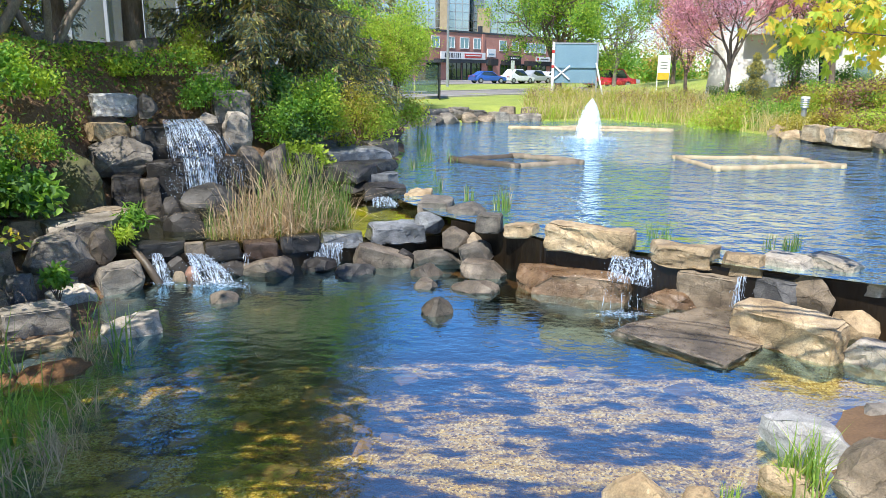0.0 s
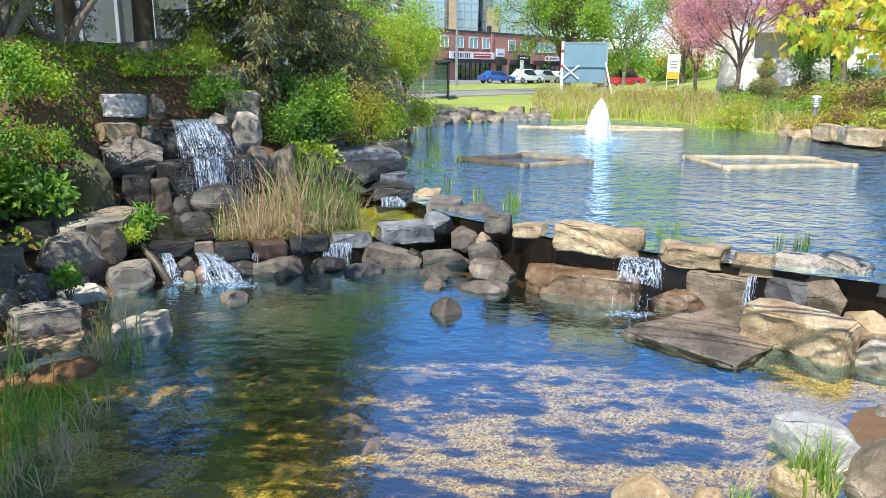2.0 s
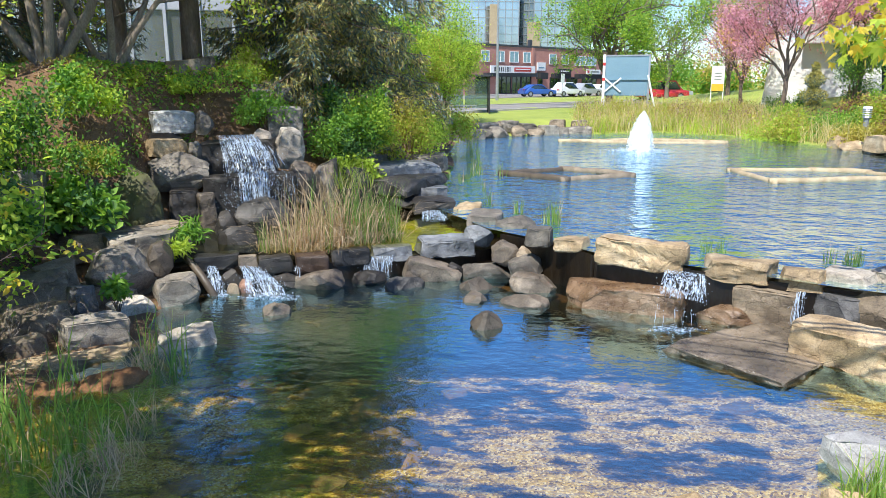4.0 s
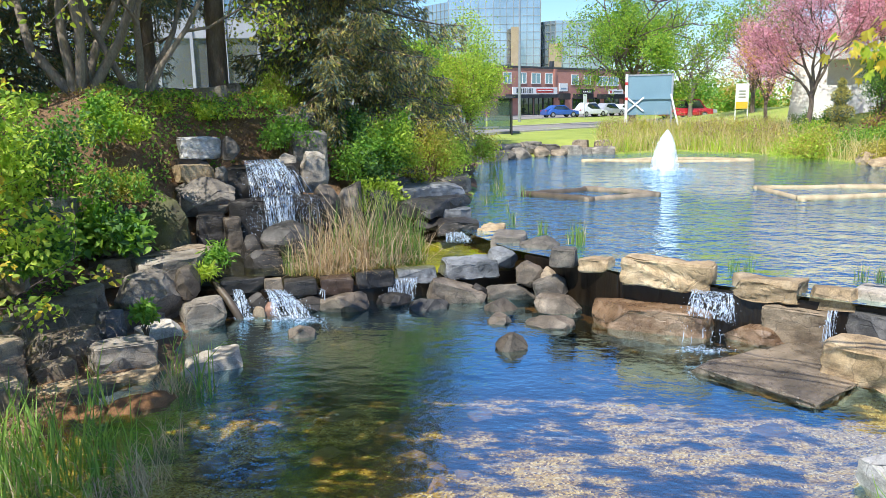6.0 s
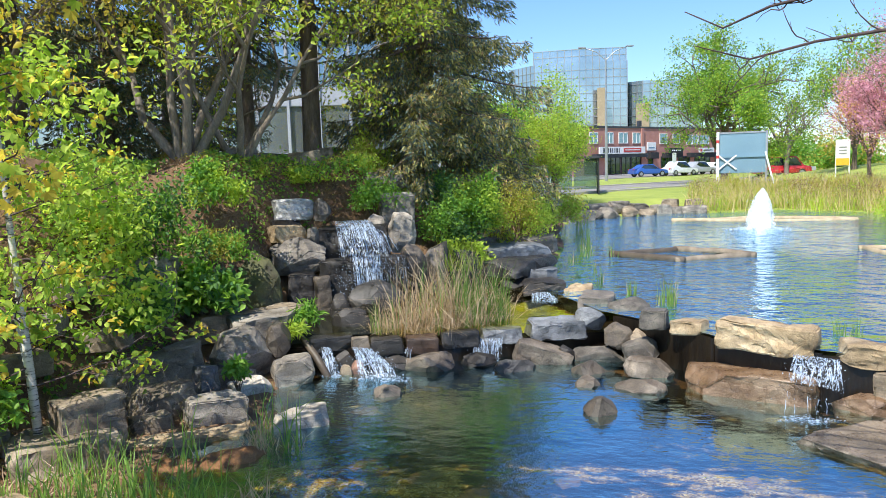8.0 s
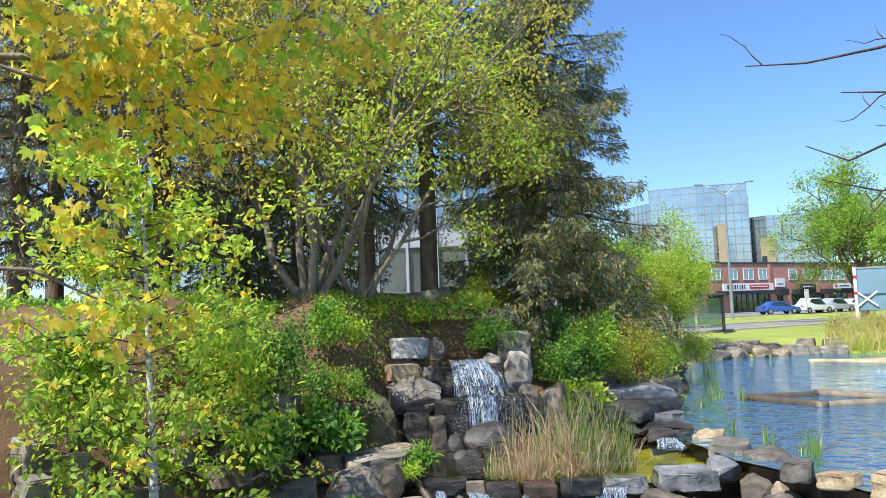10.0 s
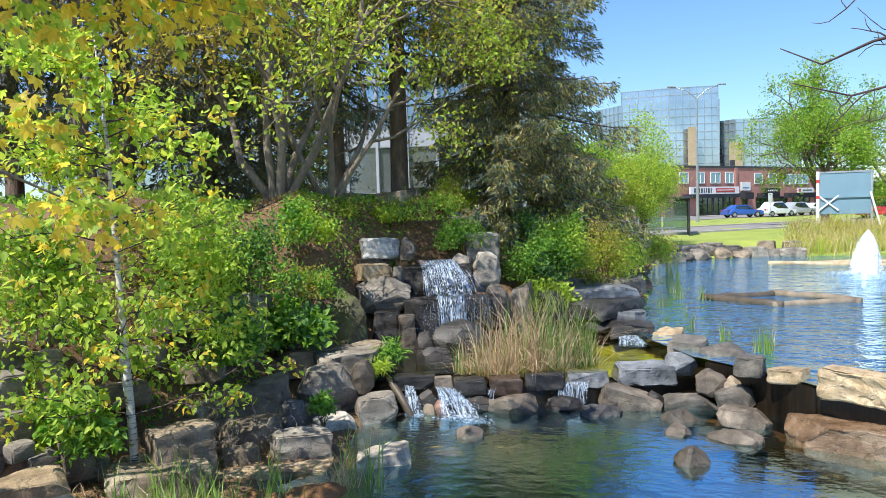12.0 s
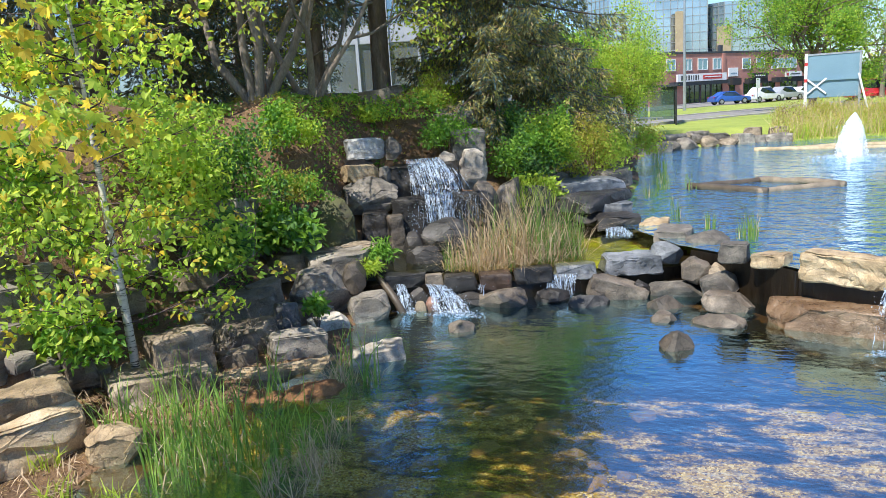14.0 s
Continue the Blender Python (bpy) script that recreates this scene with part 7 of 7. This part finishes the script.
def tower():
    """A faceted office tower of mirror glass with a grid of metal bars."""
    t = empty("glass_office_tower", 0, 0, 0.5)
    plan = [(-26.0, 216.0), (-18.6, 208.5), (-6.4, 207.5), (6.3, 209.5), (6.3, 232.0), (-26.0, 235.0)]
    high = [(-19.0, 211.0), (-16.4, 210.5), (-6.4, 209.8), (6.1, 211.5), (6.1, 230.0), (-19.0, 231.0)]

    def prism(ring, z0, z1):
        bm = bmesh.new()
        lo, hi = [bm.verts.new((x, y, z0)) for x, y in ring], [bm.verts.new((x, y, z1)) for x, y in ring]
        n = len(ring)
        for i in range(n):
            bm.faces.new((lo[i], lo[(i + 1) % n], hi[(i + 1) % n], hi[i]))
        bm.faces.new(hi)
        bm.faces.new(lo[::-1])
        bmesh.ops.recalc_face_normals(bm, faces=list(bm.faces))
        return bm

    def bars(ring, z0, z1, dz, dx, faces):
        rows = []
        bm = bmesh.new()
        for i in faces:
            a, b = Vector((*ring[i], 0)), Vector((*ring[(i + 1) % len(ring)], 0))
            d = b - a
            ang = math.degrees(math.atan2(d.y, d.x))
            m = pose(a.x, a.y, 0, 0, 0, ang)
            long = d.length
            n = max(1, round(long / dx))
            for k in range(n + 1):
                bmesh.ops.create_cube(bm, size=1, matrix=m @ Matrix.Translation((long * k / n, -0.05, (z0 + z1) / 2)) @ Matrix.Diagonal((0.16, 0.2, z1 - z0, 1)))
            for k in range(int((z1 - z0) / dz) + 1):
                bmesh.ops.create_cube(bm, size=1, matrix=m @ Matrix.Translation((long / 2, -0.05, z0 + k * dz)) @ Matrix.Diagonal((long, 0.2, 0.16, 1)))
        return bm

    wall = part("wall", prism(plan, 0, 29.4), MIRRORGLASS, t, "blue mirror-glass curtain wall")
    part("mullion_grid", bars(plan, 0, 29.4, 2.1, 1.9, (0, 1, 2, 3)), GREYMETAL, wall)
    top = part("wall", prism(high, 29.4, 33.2), MIRRORGLASS, t, "set-back mirror-glass top storey")
    part("mullion_grid", bars(high, 29.5, 33.2, 1.85, 1.9, (0, 1, 2, 3)), GREYMETAL, top)
    wing = [(6.4, 214.0), (10.5, 211.0), (26.0, 214.0), (26.0, 230.0), (6.4, 230.0)]
    part("wall", prism(wing, 0, 24.0), MIRRORGLASS, t, "lower mirror-glass wing")
    part("mullion_grid", bars(wing, 0, 24.0, 2.1, 1.9, (0, 1)), GREYMETAL, t)
    part("shaft", box((2.4, 2.4, 22), (-0.4, 205.5, 11), 0.05), GOLDPANEL, t, "bronze-coloured service shaft")
    part("shaft", box((3.4, 2.4, 17.5), (10.2, 207, 8.75), 0.05), GOLDPANEL, t, "bronze-coloured service shaft")
    part("plinth", box((34, 12, 9), (-8, 199, 4.5), 0.05), CONCRETE, t, "pale low podium")
    tagged(t, "faceted blue mirror-glass office tower", "building")


GOLDPANEL = surface("bronze_panel", (0.30, 0.23, 0.14), (0.38, 0.30, 0.19), 0.5, 1, 20, 0.1, 0.005)
tower()


def white_building():
    """White stucco offices with battered walls, set square to the street."""
    w = empty("white_office_building", 15.9, 45.3, 1.3, -20)
    bm = bmesh.new()
    ring_lo, ring_hi = [(-0.3, 0), (6.0, 0), (6.0, 12), (-0.3, 12)], [(0.15, 0.5), (5.6, 0.5), (5.6, 11.5), (0.15, 11.5)]
    lo, hi = [bm.verts.new((x, y, -0.6)) for x, y in ring_lo], [bm.verts.new((x, y, 3.4)) for x, y in ring_hi]
    for i in range(4):
        bm.faces.new((lo[i], lo[(i + 1) % 4], hi[(i + 1) % 4], hi[i]))
    bm.faces.new(hi)
    part("wall", bm, STUCCO, w, "white battered stucco base")
    part("wall", box((5.2, 12.0, 2.0), (4.3, 5.4, 4.2), 0.03), STUCCO, w, "white stucco overhang")
    part("wall", box((4.6, 11.0, 7.0), (4.4, 6.5, 8.6), 0.03), MIRRORGLASS, w, "blue glass upper storeys")
    for k in range(5):
        part("fin", box((0.4, 0.5, 7.0), (2.1 + k * 1.15, 0.8, 8.6), 0.03), STUCCO, w)
    part("roof", box((5.4, 11.6, 0.4), (4.4, 6.5, 12.3), 0.03), STUCCO, w)
    tagged(w, "white stucco office building with blue glass upper storeys", "building")
    o = empty("white_office_wing", 22.3, 43.4, 1.3, -28)
    part("wall", boxes([((1.4, 0.4, 3.4), (0.2, 0, 1.1)), ((9.0, 0.4, 0.6), (6.6, 0, 2.5)), ((9.0, 0.4, 0.9), (6.6, 0, -0.15)), ((0.5, 0.4, 1.9), (2.35, 0, 1.25)), ((7.4, 0.4, 1.9), (7.4, 0, 1.25))]), STUCCO, o, "white stucco wall")
    window_at(o, 0.95, 0.35, 1.15, 1.75, 1)
    part("wall", box((0.4, 8, 3.6), (-0.35, 4.2, 1.1)), STUCCO, o)
    part("roof", box((12.5, 9, 0.35), (5.4, 4.2, 3.0), 0.03), STUCCO, o)
    part("glazing", box((4.6, 0.1, 2.6), (-2.9, 1.2, 0.9)), DARKGLASS, o, "dark entrance glazing")
    for k in range(3):
        part("post", box((0.14, 0.2, 2.9), (-5.1 + k * 2.25, 1.1, 0.9), 0.01), WHITEPAINT, o)
    part("canopy", box((5.4, 3.0, 0.5), (-2.9, 1.6, 2.5), 0.03), STUCCO, o)
    tagged(o, "low white stucco wing with dark entrance glazing", "building")


white_building()


def left_building():
    """Pale offices glimpsed between the mound's trunks."""
    b = empty("pale_office_building", -29.5, 42.2, 0.5, 18)
    part("wall", box((34, 12, 3.2), (4, 6, 1.6), 0.03), SHADEDSTUCCO, b, "pale rendered ground floor")
    part("wall", box((33.6, 11.6, 3.0), (4, 6, 4.7), 0.02), MIRRORGLASS, b, "blue glass middle storey")
    part("wall", box((34, 12, 1.2), (4, 6, 6.8), 0.03), SHADEDSTUCCO, b, "pale rendered band")
    part("wall", box((33.6, 11.6, 3.0), (4, 6, 8.9), 0.02), MIRRORGLASS, b, "blue glass upper storey")
    part("roof", box((34.4, 12.4, 0.6), (4, 6, 10.7), 0.03), SHADEDSTUCCO, b)
    for k in range(17):
        part("mullion", box((0.18, 0.2, 7.2), (-12 + k * 2.0, -0.05, 6.8), 0.0), SHADEDSTUCCO, b)
    tagged(b, "pale office building with blue glass behind trees", "building")


left_building()


def fence():
    f = empty("metal_fence", -16.5, 33.5, 0.55, 14)
    for k in range(14):
        part("post", rod(0.03, 0.03, 1.9, (k * 1.1, 0, 0), 8), GREYMETAL, f)
    for z in (0.2, 1.0, 1.85):
        part("rail", box((14.4, 0.04, 0.04), (7.1, 0, z)), GREYMETAL, f)
    tagged(f, "grey metal fence behind the mound", "fence")


fence()


def vehicle(name, x, y, z, rz, body_mat, label, length=4.5, tall=1.45, van=False):
    """A car, its nose towards local +x."""
    c = empty(name, x, y, z, rz)
    h, w = tall, 1.78
    L = length
    if van:
        side = [(-L / 2, 0.3), (L / 2, 0.3), (L / 2, 0.85), (L / 2 - 0.7, 1.0), (L / 2 - 1.3, h), (-L / 2 + 0.1, h), (-L / 2, 0.9)]
        cab = [(-L / 2 + 0.25, 1.0), (L / 2 - 0.85, 1.0), (L / 2 - 1.4, h - 0.12), (-L / 2 + 0.4, h - 0.12)]
    else:
        side = [(-L / 2, 0.32), (L / 2, 0.3), (L / 2, 0.62), (L / 2 - 0.15, 0.74), (L / 2 - 1.25, 0.9), (L / 2 - 1.95, h), (-L / 2 + 1.25, h), (-L / 2 + 0.45, 0.98), (-L / 2, 0.9)]
        cab = [(-L / 2 + 0.75, 0.95), (L / 2 - 1.35, 0.93), (L / 2 - 2.0, h - 0.09), (-L / 2 + 1.35, h - 0.09)]

    def slab(profile, half):
        bm = bmesh.new()
        a, b = [bm.verts.new((px, -half * (1 if pz < 0.95 else 0.86), pz)) for px, pz in profile], [bm.verts.new((px, half * (1 if pz < 0.95 else 0.86), pz)) for px, pz in profile]
        n = len(profile)
        for i in range(n):
            bm.faces.new((a[i], a[(i + 1) % n], b[(i + 1) % n], b[i]))
        bm.faces.new(a[::-1])
        bm.faces.new(b)
        bmesh.ops.recalc_face_normals(bm, faces=list(bm.faces))
        return bm

    bm = slab(side, w / 2)
    bmesh.ops.bevel(bm, geom=list(bm.edges), offset=0.06, segments=2, affect="EDGES", clamp_overlap=True)
    part("body", bm, body_mat, c)
    part("side_window", slab(cab, w / 2 + 0.045), DARKGLASS, c)
    wide = [(px * 1.0 + (0.06 if px > 0 else -0.06), pz) for px, pz in cab]
    part("windscreen", slab([(p[0], p[1]) for p in wide], w / 2 - 0.16), DARKGLASS, c)
    for sx in (-L / 2 + 0.85, L / 2 - 0.85):
        for sy in (-1, 1):
            turn = Matrix.Rotation(radians(90), 4, "X")
            wheel = child("wheel", None, c)
            part("tyre", rod(0.33, 0.33, 0.22, (sx, sy * (w / 2 - 0.08) + 0.11, 0.33), 20, turn), RUBBER, wheel)
            part("rim", rod(0.2, 0.2, 0.24, (sx, sy * (w / 2 - 0.08) + 0.12, 0.33), 12, turn), GREYMETAL, wheel)
    for sy in (-1, 1):
        part("headlight", box((0.06, 0.35, 0.14), (L / 2 - 0.03, sy * 0.62, 0.66), 0.01), WHITEPAINT, c)
        part("tail_light", box((0.06, 0.28, 0.2), (-L / 2 + 0.03, sy * 0.68, 0.8), 0.01), REDPAINT, c)
    return tagged(c, label, "car", "parked cars")


BLUECAR, WHITECAR, SILVERCAR, REDCAR = paint("blue_car_paint", (0.03, 0.10, 0.38)), paint("white_car_paint", (0.72, 0.72, 0.72)), paint("silver_car_paint", (0.36, 0.37, 0.38)), paint("red_car_paint", (0.5, 0.025, 0.03))
GREYCAR = paint("dark_grey_car_paint", (0.07, 0.08, 0.09))
vehicle("parked_car", 5.2, 92.5, 0.68, STREET_TURN - 24, BLUECAR, "blue sedan parked before the brick shops")
vehicle("parked_car", 9.0, 94.5, 0.68, STREET_TURN - 10, WHITECAR, "white utility car parked before the shops", 4.6, 1.7)
vehicle("parked_car", 11.6, 97.0, 0.68, STREET_TURN - 10, SILVERCAR, "silver car parked before the shops", 4.5, 1.6)
vehicle("parked_car", 14.0, 100.0, 0.68, STREET_TURN - 10, WHITECAR, "white sedan parked before the shops")
vehicle("parked_car", 16.4, 103.0, 0.68, STREET_TURN - 10, GREYCAR, "dark grey car parked before the shops")
vehicle("parked_car", 16.2, 74.5, 0.70, 8, REDCAR, "bright red utility vehicle parked by the street", 4.9, 1.85, True)
vehicle("parked_car", 18.6, 82.0, 0.70, 20, SILVERCAR, "silver car parked by the street", 4.9, 1.6)


vehicle("parked_car", -11.6, 38.5, 0.55, 20, BLUECAR, "pale blue car parked behind the mound")


def blue_board():
    """The back of a large roadside board: sheet, edge frame, rail and crossed braces."""
    b = empty("site_board", 7.1, 41.4, 1.05, -10)
    part("sheet", box((2.25, 0.06, 2.1), (0, 0, 1.68), 0.01), BLUEBOARD, b, "pale blue painted back sheet")
    part("edge_frame", boxes([((2.4, 0.12, 0.08), (0, 0, 2.74)), ((0.1, 0.14, 3.0), (1.17, 0, 1.3))]), GREYMETAL, b)
    part("post", box((0.14, 0.3, 3.0), (-1.2, 0, 1.3), 0.01), WHITEPAINT, b, "white post with red marks")
    for k in range(2):
        part("stripe", box((0.15, 0.31, 0.16), (-1.2, 0, 1.5 + k * 0.8)), REDPAINT, b)
    part("rail", box((2.2, 0.08, 0.09), (0, -0.06, 1.5)), BLUEBOARD, b)
    for s in (-1, 1):
        bm = bmesh.new()
        bmesh.ops.create_cube(bm, size=1, matrix=Matrix.Translation((-0.72, -0.08, 1.2)) @ pose(0, 0, 0, 0, s * 40, 0) @ Matrix.Diagonal((1.15, 0.05, 0.08, 1)))
        part("brace", bm, WHITEPAINT, b)
    bm = bmesh.new()
    bmesh.ops.create_cube(bm, size=1, matrix=Matrix.Translation((1.35, -0.3, 0.75)) @ pose(0, 0, 0, 0, -14, 0) @ Matrix.Diagonal((0.09, 0.09, 2.0, 1)))
    part("prop", bm, WHITEPAINT, b, "white slanting prop")
    tagged(b, "pale blue back of a large braced roadside board", "sign board")


blue_board()


def street_lamp():
    p = empty("street_lamp", 0.25, 75.0, 0.6, 8)
    part("pole", rod(0.16, 0.08, 12.2, (0, 0, 0), 12), GREYMETAL, p)
    for sx in (-1, 1):
        v, f = tubes([([(0, 0, 11.8), (sx * 0.9, 0, 12.6), (sx * 2.0, 0, 13.0)], [0.05, 0.045, 0.04])], 8)
        arm = child("arm", mesh_of("arm", v, f, GREYMETAL, True), p)
        part("lamp_head", box((0.75, 0.3, 0.14), (sx * 2.3, 0, 13.05), 0.04), GREYMETAL, arm)
    tagged(p, "tall grey double-armed street lamp", "street lamp")


street_lamp()


def shelter():
    """A glazed bus shelter with a black post and flat roof."""
    s = empty("bus_shelter", -1.6, 44.3, 0.58, 4)
    for x in (-1.6, 1.3):
        for y in (0, 1.3):
            part("post", box((0.09, 0.09, 2.15), (x, y, 1.08), 0.01), RUBBER, s)
    part("roof", box((3.1, 1.6, 0.12), (-0.15, 0.65, 2.2), 0.02), DARKTRIM, s)
    for x, w in ((-0.88, 1.35), (0.57, 1.35)):
        part("pane", box((w, 0.02, 1.7), (x, 1.3, 1.15)), SHELTERGLASS, s)
    part("pane", box((0.02, 1.15, 1.7), (1.3, 0.65, 1.15)), SHELTERGLASS, s)
    part("bench", box((1.8, 0.35, 0.08), (-0.3, 1.0, 0.45), 0.02), GREYMETAL, s)
    tagged(s, "glazed bus shelter with black posts", "shelter")


def pale_glass():
    m, nt, p = nodes_of("pale_green_glass")
    tr = nt.nodes.new("ShaderNodeBsdfTransparent")
    tr.inputs[0].default_value = (0.72, 0.82, 0.76, 1)
    ms = nt.nodes.new("ShaderNodeMixShader")
    ms.inputs[0].default_value = 0.65
    p.inputs["Base Color"].default_value = (0.45, 0.55, 0.5, 1)
    p.inputs["Roughness"].default_value = 0.1
    nt.links.new(p.outputs[0], ms.inputs[1])
    nt.links.new(tr.outputs[0], ms.inputs[2])
    nt.links.new(ms.outputs[0], nt.nodes["Material Output"].inputs[0])
    return m


SHELTERGLASS = pale_glass()
shelter()


def post_sign():
    s = empty("post_sign", 16.6, 57.6, 0.9, -15)
    for x in (-0.42, 0.42):
        part("post", box((0.08, 0.08, 2.7), (x, 0, 1.3), 0.005), WHITEPAINT, s)
    panel = part("panel", box((0.85, 0.06, 1.85), (0, -0.06, 1.75), 0.01), WHITEPAINT, s)
    part("stripe", box((0.84, 0.02, 0.5), (0, -0.11, 1.1)), YELLOWPAINT, panel, "yellow lower panel")
    for k in range(3):
        part("sign_bar", box((0.5, 0.02, 0.07), (0, -0.11, 1.7 + k * 0.22)), GREYMETAL, panel)
    tagged(s, "white post sign with yellow lower panel and unreadable lines", "sign")


YELLOWPAINT = surface("yellow_paint", (0.62, 0.38, 0.02), (0.7, 0.45, 0.03), 0.6, 1, 20, 0.05, 0.002)
post_sign()


def parking_sign(x, y, z):
    s = empty("street_sign", x, y, z, STREET_TURN)
    part("post", rod(0.04, 0.04, 2.6, (0, 0, 0), 8), GREYMETAL, s)
    part("plate", box((0.7, 0.04, 1.1), (0, -0.05, 2.2), 0.01), WHITEPAINT, s)
    tagged(s, "small white street sign plate on a post", "sign", "white street signs")


parking_sign(7.8, 88.0, 0.6)
parking_sign(14.2, 85.0, 0.6)


def bollard_light():
    b = empty("bollard_light", 13.85, 28.85, -0.12, 0)
    z = height_at(13.85, 28.85)
    part("post", rod(0.10, 0.10, 1.2 - z, (0, 0, z), 14), GREYMETAL, b)
    for k in range(4):
        part("louvre", rod(0.17, 0.14, 0.05, (0, 0, 1.22 + k * 0.085), 16), GREYMETAL, b)
    part("cap", rod(0.17, 0.15, 0.07, (0, 0, 1.55), 16), WHITEPAINT, b)
    tagged(b, "grey louvred bollard light on the bank", "lamp")


# ---- trees beyond the pond ----
leafy_tree("maple_tree", 8.6, 57.4, 601, 9.0, 0.26, 7, [(LEAF["green"], 26000, 0.16, 0.3), (LEAF["lime"], 14000, 0.16, 0.3)], "spreading broad-crowned tree in fresh green leaf", fork=0.24, levels=4, kids=4, spread=0.85, rise=0.15)
leafy_tree("young_tree", -2.3, 33.2, 602, 3.9, 0.1, 6, [(LEAF["lime"], 26000, 0.095, 0.24), (LEAF["green"], 6000, 0.095, 0.24)], "slender yellow-green young tree by the pond", fork=0.08, levels=4, kids=4, spread=0.55, rise=0.35)
leafy_tree("young_tree", -3.8, 31.5, 603, 3.4, 0.09, 6, [(LEAF["lime"], 16000, 0.095, 0.24), (LEAF["olive"], 9000, 0.095, 0.24)], "yellow-green young tree with twiggy base", fork=0.05, levels=4, kids=4, spread=0.6, rise=0.35)
leafy_tree("young_tree", -5.0, 29.5, 611, 3.6, 0.09, 6, [(LEAF["green"], 12000, 0.13, 0.28), (LEAF["lime"], 9000, 0.13, 0.28)], "green young tree behind the shore shrubs", fork=0.05, levels=4, kids=4, spread=0.6, rise=0.35)
leafy_tree("crabapple_tree", 14.0, 37.4, 604, 6.0, 0.12, 5, [(LEAF["pink"], 17000, 0.10, 0.26), (LEAF["rust"], 3000, 0.08, 0.26)], "flowering crabapple covered in pink blossom", bark=BARK, fork=0.36, levels=4, kids=4, spread=0.55, rise=0.3)
leafy_tree("crabapple_tree", 14.0, 44.0, 605, 4.9, 0.11, 5, [(LEAF["pink"], 9000, 0.11, 0.3), (LEAF["gold"], 3600, 0.11, 0.3)], "pink flowering crabapple with yellow-green leaf tips", bark=BARK, fork=0.36, levels=4, kids=4, spread=0.5, rise=0.25)
leafy_tree("crabapple_tree", 18.4, 39.5, 606, 6.8, 0.13, 6, [(LEAF["pink"], 17000, 0.11, 0.3)], "pink flowering crabapple before the white building", bark=BARK, fork=0.36, levels=4, kids=4, spread=0.65, rise=0.3)
leafy_tree("maple_tree", 18.4, 61.0, 607, 8.6, 0.17, 5, [(LEAF["green"], 4200, 0.2, 0.36), (LEAF["lime"], 2600, 0.2, 0.36)], "tall light-green tree behind the blossom", fork=0.2, levels=4, kids=4, spread=0.6, rise=0.35)
leafy_tree("bare_tree", 16.4, 73.2, 608, 8.2, 0.2, 5, [(LEAF["olive"], 900, 0.14, 0.3)], "nearly leafless grey tree by the street", bark=GREYBARK, fork=0.2, levels=4, kids=4, spread=0.7, rise=0.3)
leafy_tree("young_tree", 17.4, 37.9, 609, 3.2, 0.06, 4, [(LEAF["deep"], 5200, 0.09, 0.2), (LEAF["green"], 2600, 0.09, 0.2)], "small green tree before the white building", fork=0.2, levels=3, kids=4, spread=0.6, rise=0.2)
leafy_tree("oak_tree", 19.0, 37.4, 610, 5.6, 0.2, 5, [(LEAF["gold"], 3200, 0.12, 0.3), (LEAF["lime"], 4000, 0.12, 0.3)], "tree with golden-green young leaves", bark=BARK, fork=0.4, levels=4, kids=3, spread=0.75, rise=0.2)


def small_conifer(x, y, tall, seed):
    rng = np.random.default_rng(seed)
    root = empty("small_conifer", x, y, height_at(x, y) - 0.05)
    v, f = tubes([([(0, 0, 0), (0.04, 0, tall * 0.5), (0.02, 0.02, tall)], [0.06, 0.045, 0.01])], 7)
    child("trunk", mesh_of("trunk", v, f, BARK, True), root)
    n = 5200
    h = rng.uniform(0.12, 1.0, n)
    r = (0.85 * (1 - h) ** 0.6 + 0.05) * np.sqrt(rng.random(n)) * (0.75 + 0.35 * np.sin(h * 26))
    w = rng.uniform(0, 6.28, n)
    c = np.stack([r * np.cos(w), r * np.sin(w), h * tall], 1)
    child("foliage", leaves("foliage", c, 0.13, LEAF["cedar"], rng, 0.22, -0.2, plain=True), root)
    child("foliage", leaves("foliage", c[: n // 2] * 0.96, 0.13, LEAF["bluespruce"], rng, 0.22, -0.2, plain=True), root)
    tagged(root, "small sparse grey-green conifer on the lawn", "tree")


small_conifer(13.7, 33.4, 2.9, 621)
bollard_light()
for k, (x, y, s, h) in enumerate([(15.6, 42.4, 0.9, 0.8), (16.9, 42.0, 0.8, 0.9), (14.2, 43.0, 0.9, 0.6), (20.4, 38.8, 1.0, 1.0), (18.2, 38.6, 1.1, 1.3)]):
    bush("clipped_shrub", x, y, (s, s, h), 630 + k, LEAF["deep"], 2600, 0.09, "rounded dark-green shrub before the white building", mat2=LEAF["green"], share2=0.3, group="shrubs before the building")

# hedge and far woods
for k, (x, y, s, h) in enumerate([(28, 96, 5, 4), (36, 92, 6, 5), (24, 104, 5, 4.5), (46, 90, 7, 6), (33, 120, 8, 6), (60, 95, 9, 7), (-28, 60, 6, 6), (-38, 52, 7, 7), (-20, 66, 5, 5)]):
    bush("far_tree_clump", x, y, (s, s * 0.8, h), 650 + k, LEAF["green"], 4200, 0.46, "distant green tree clump beyond the street", "tree", clumps=60, mat2=LEAF["olive"], share2=0.4, group="far tree clumps")
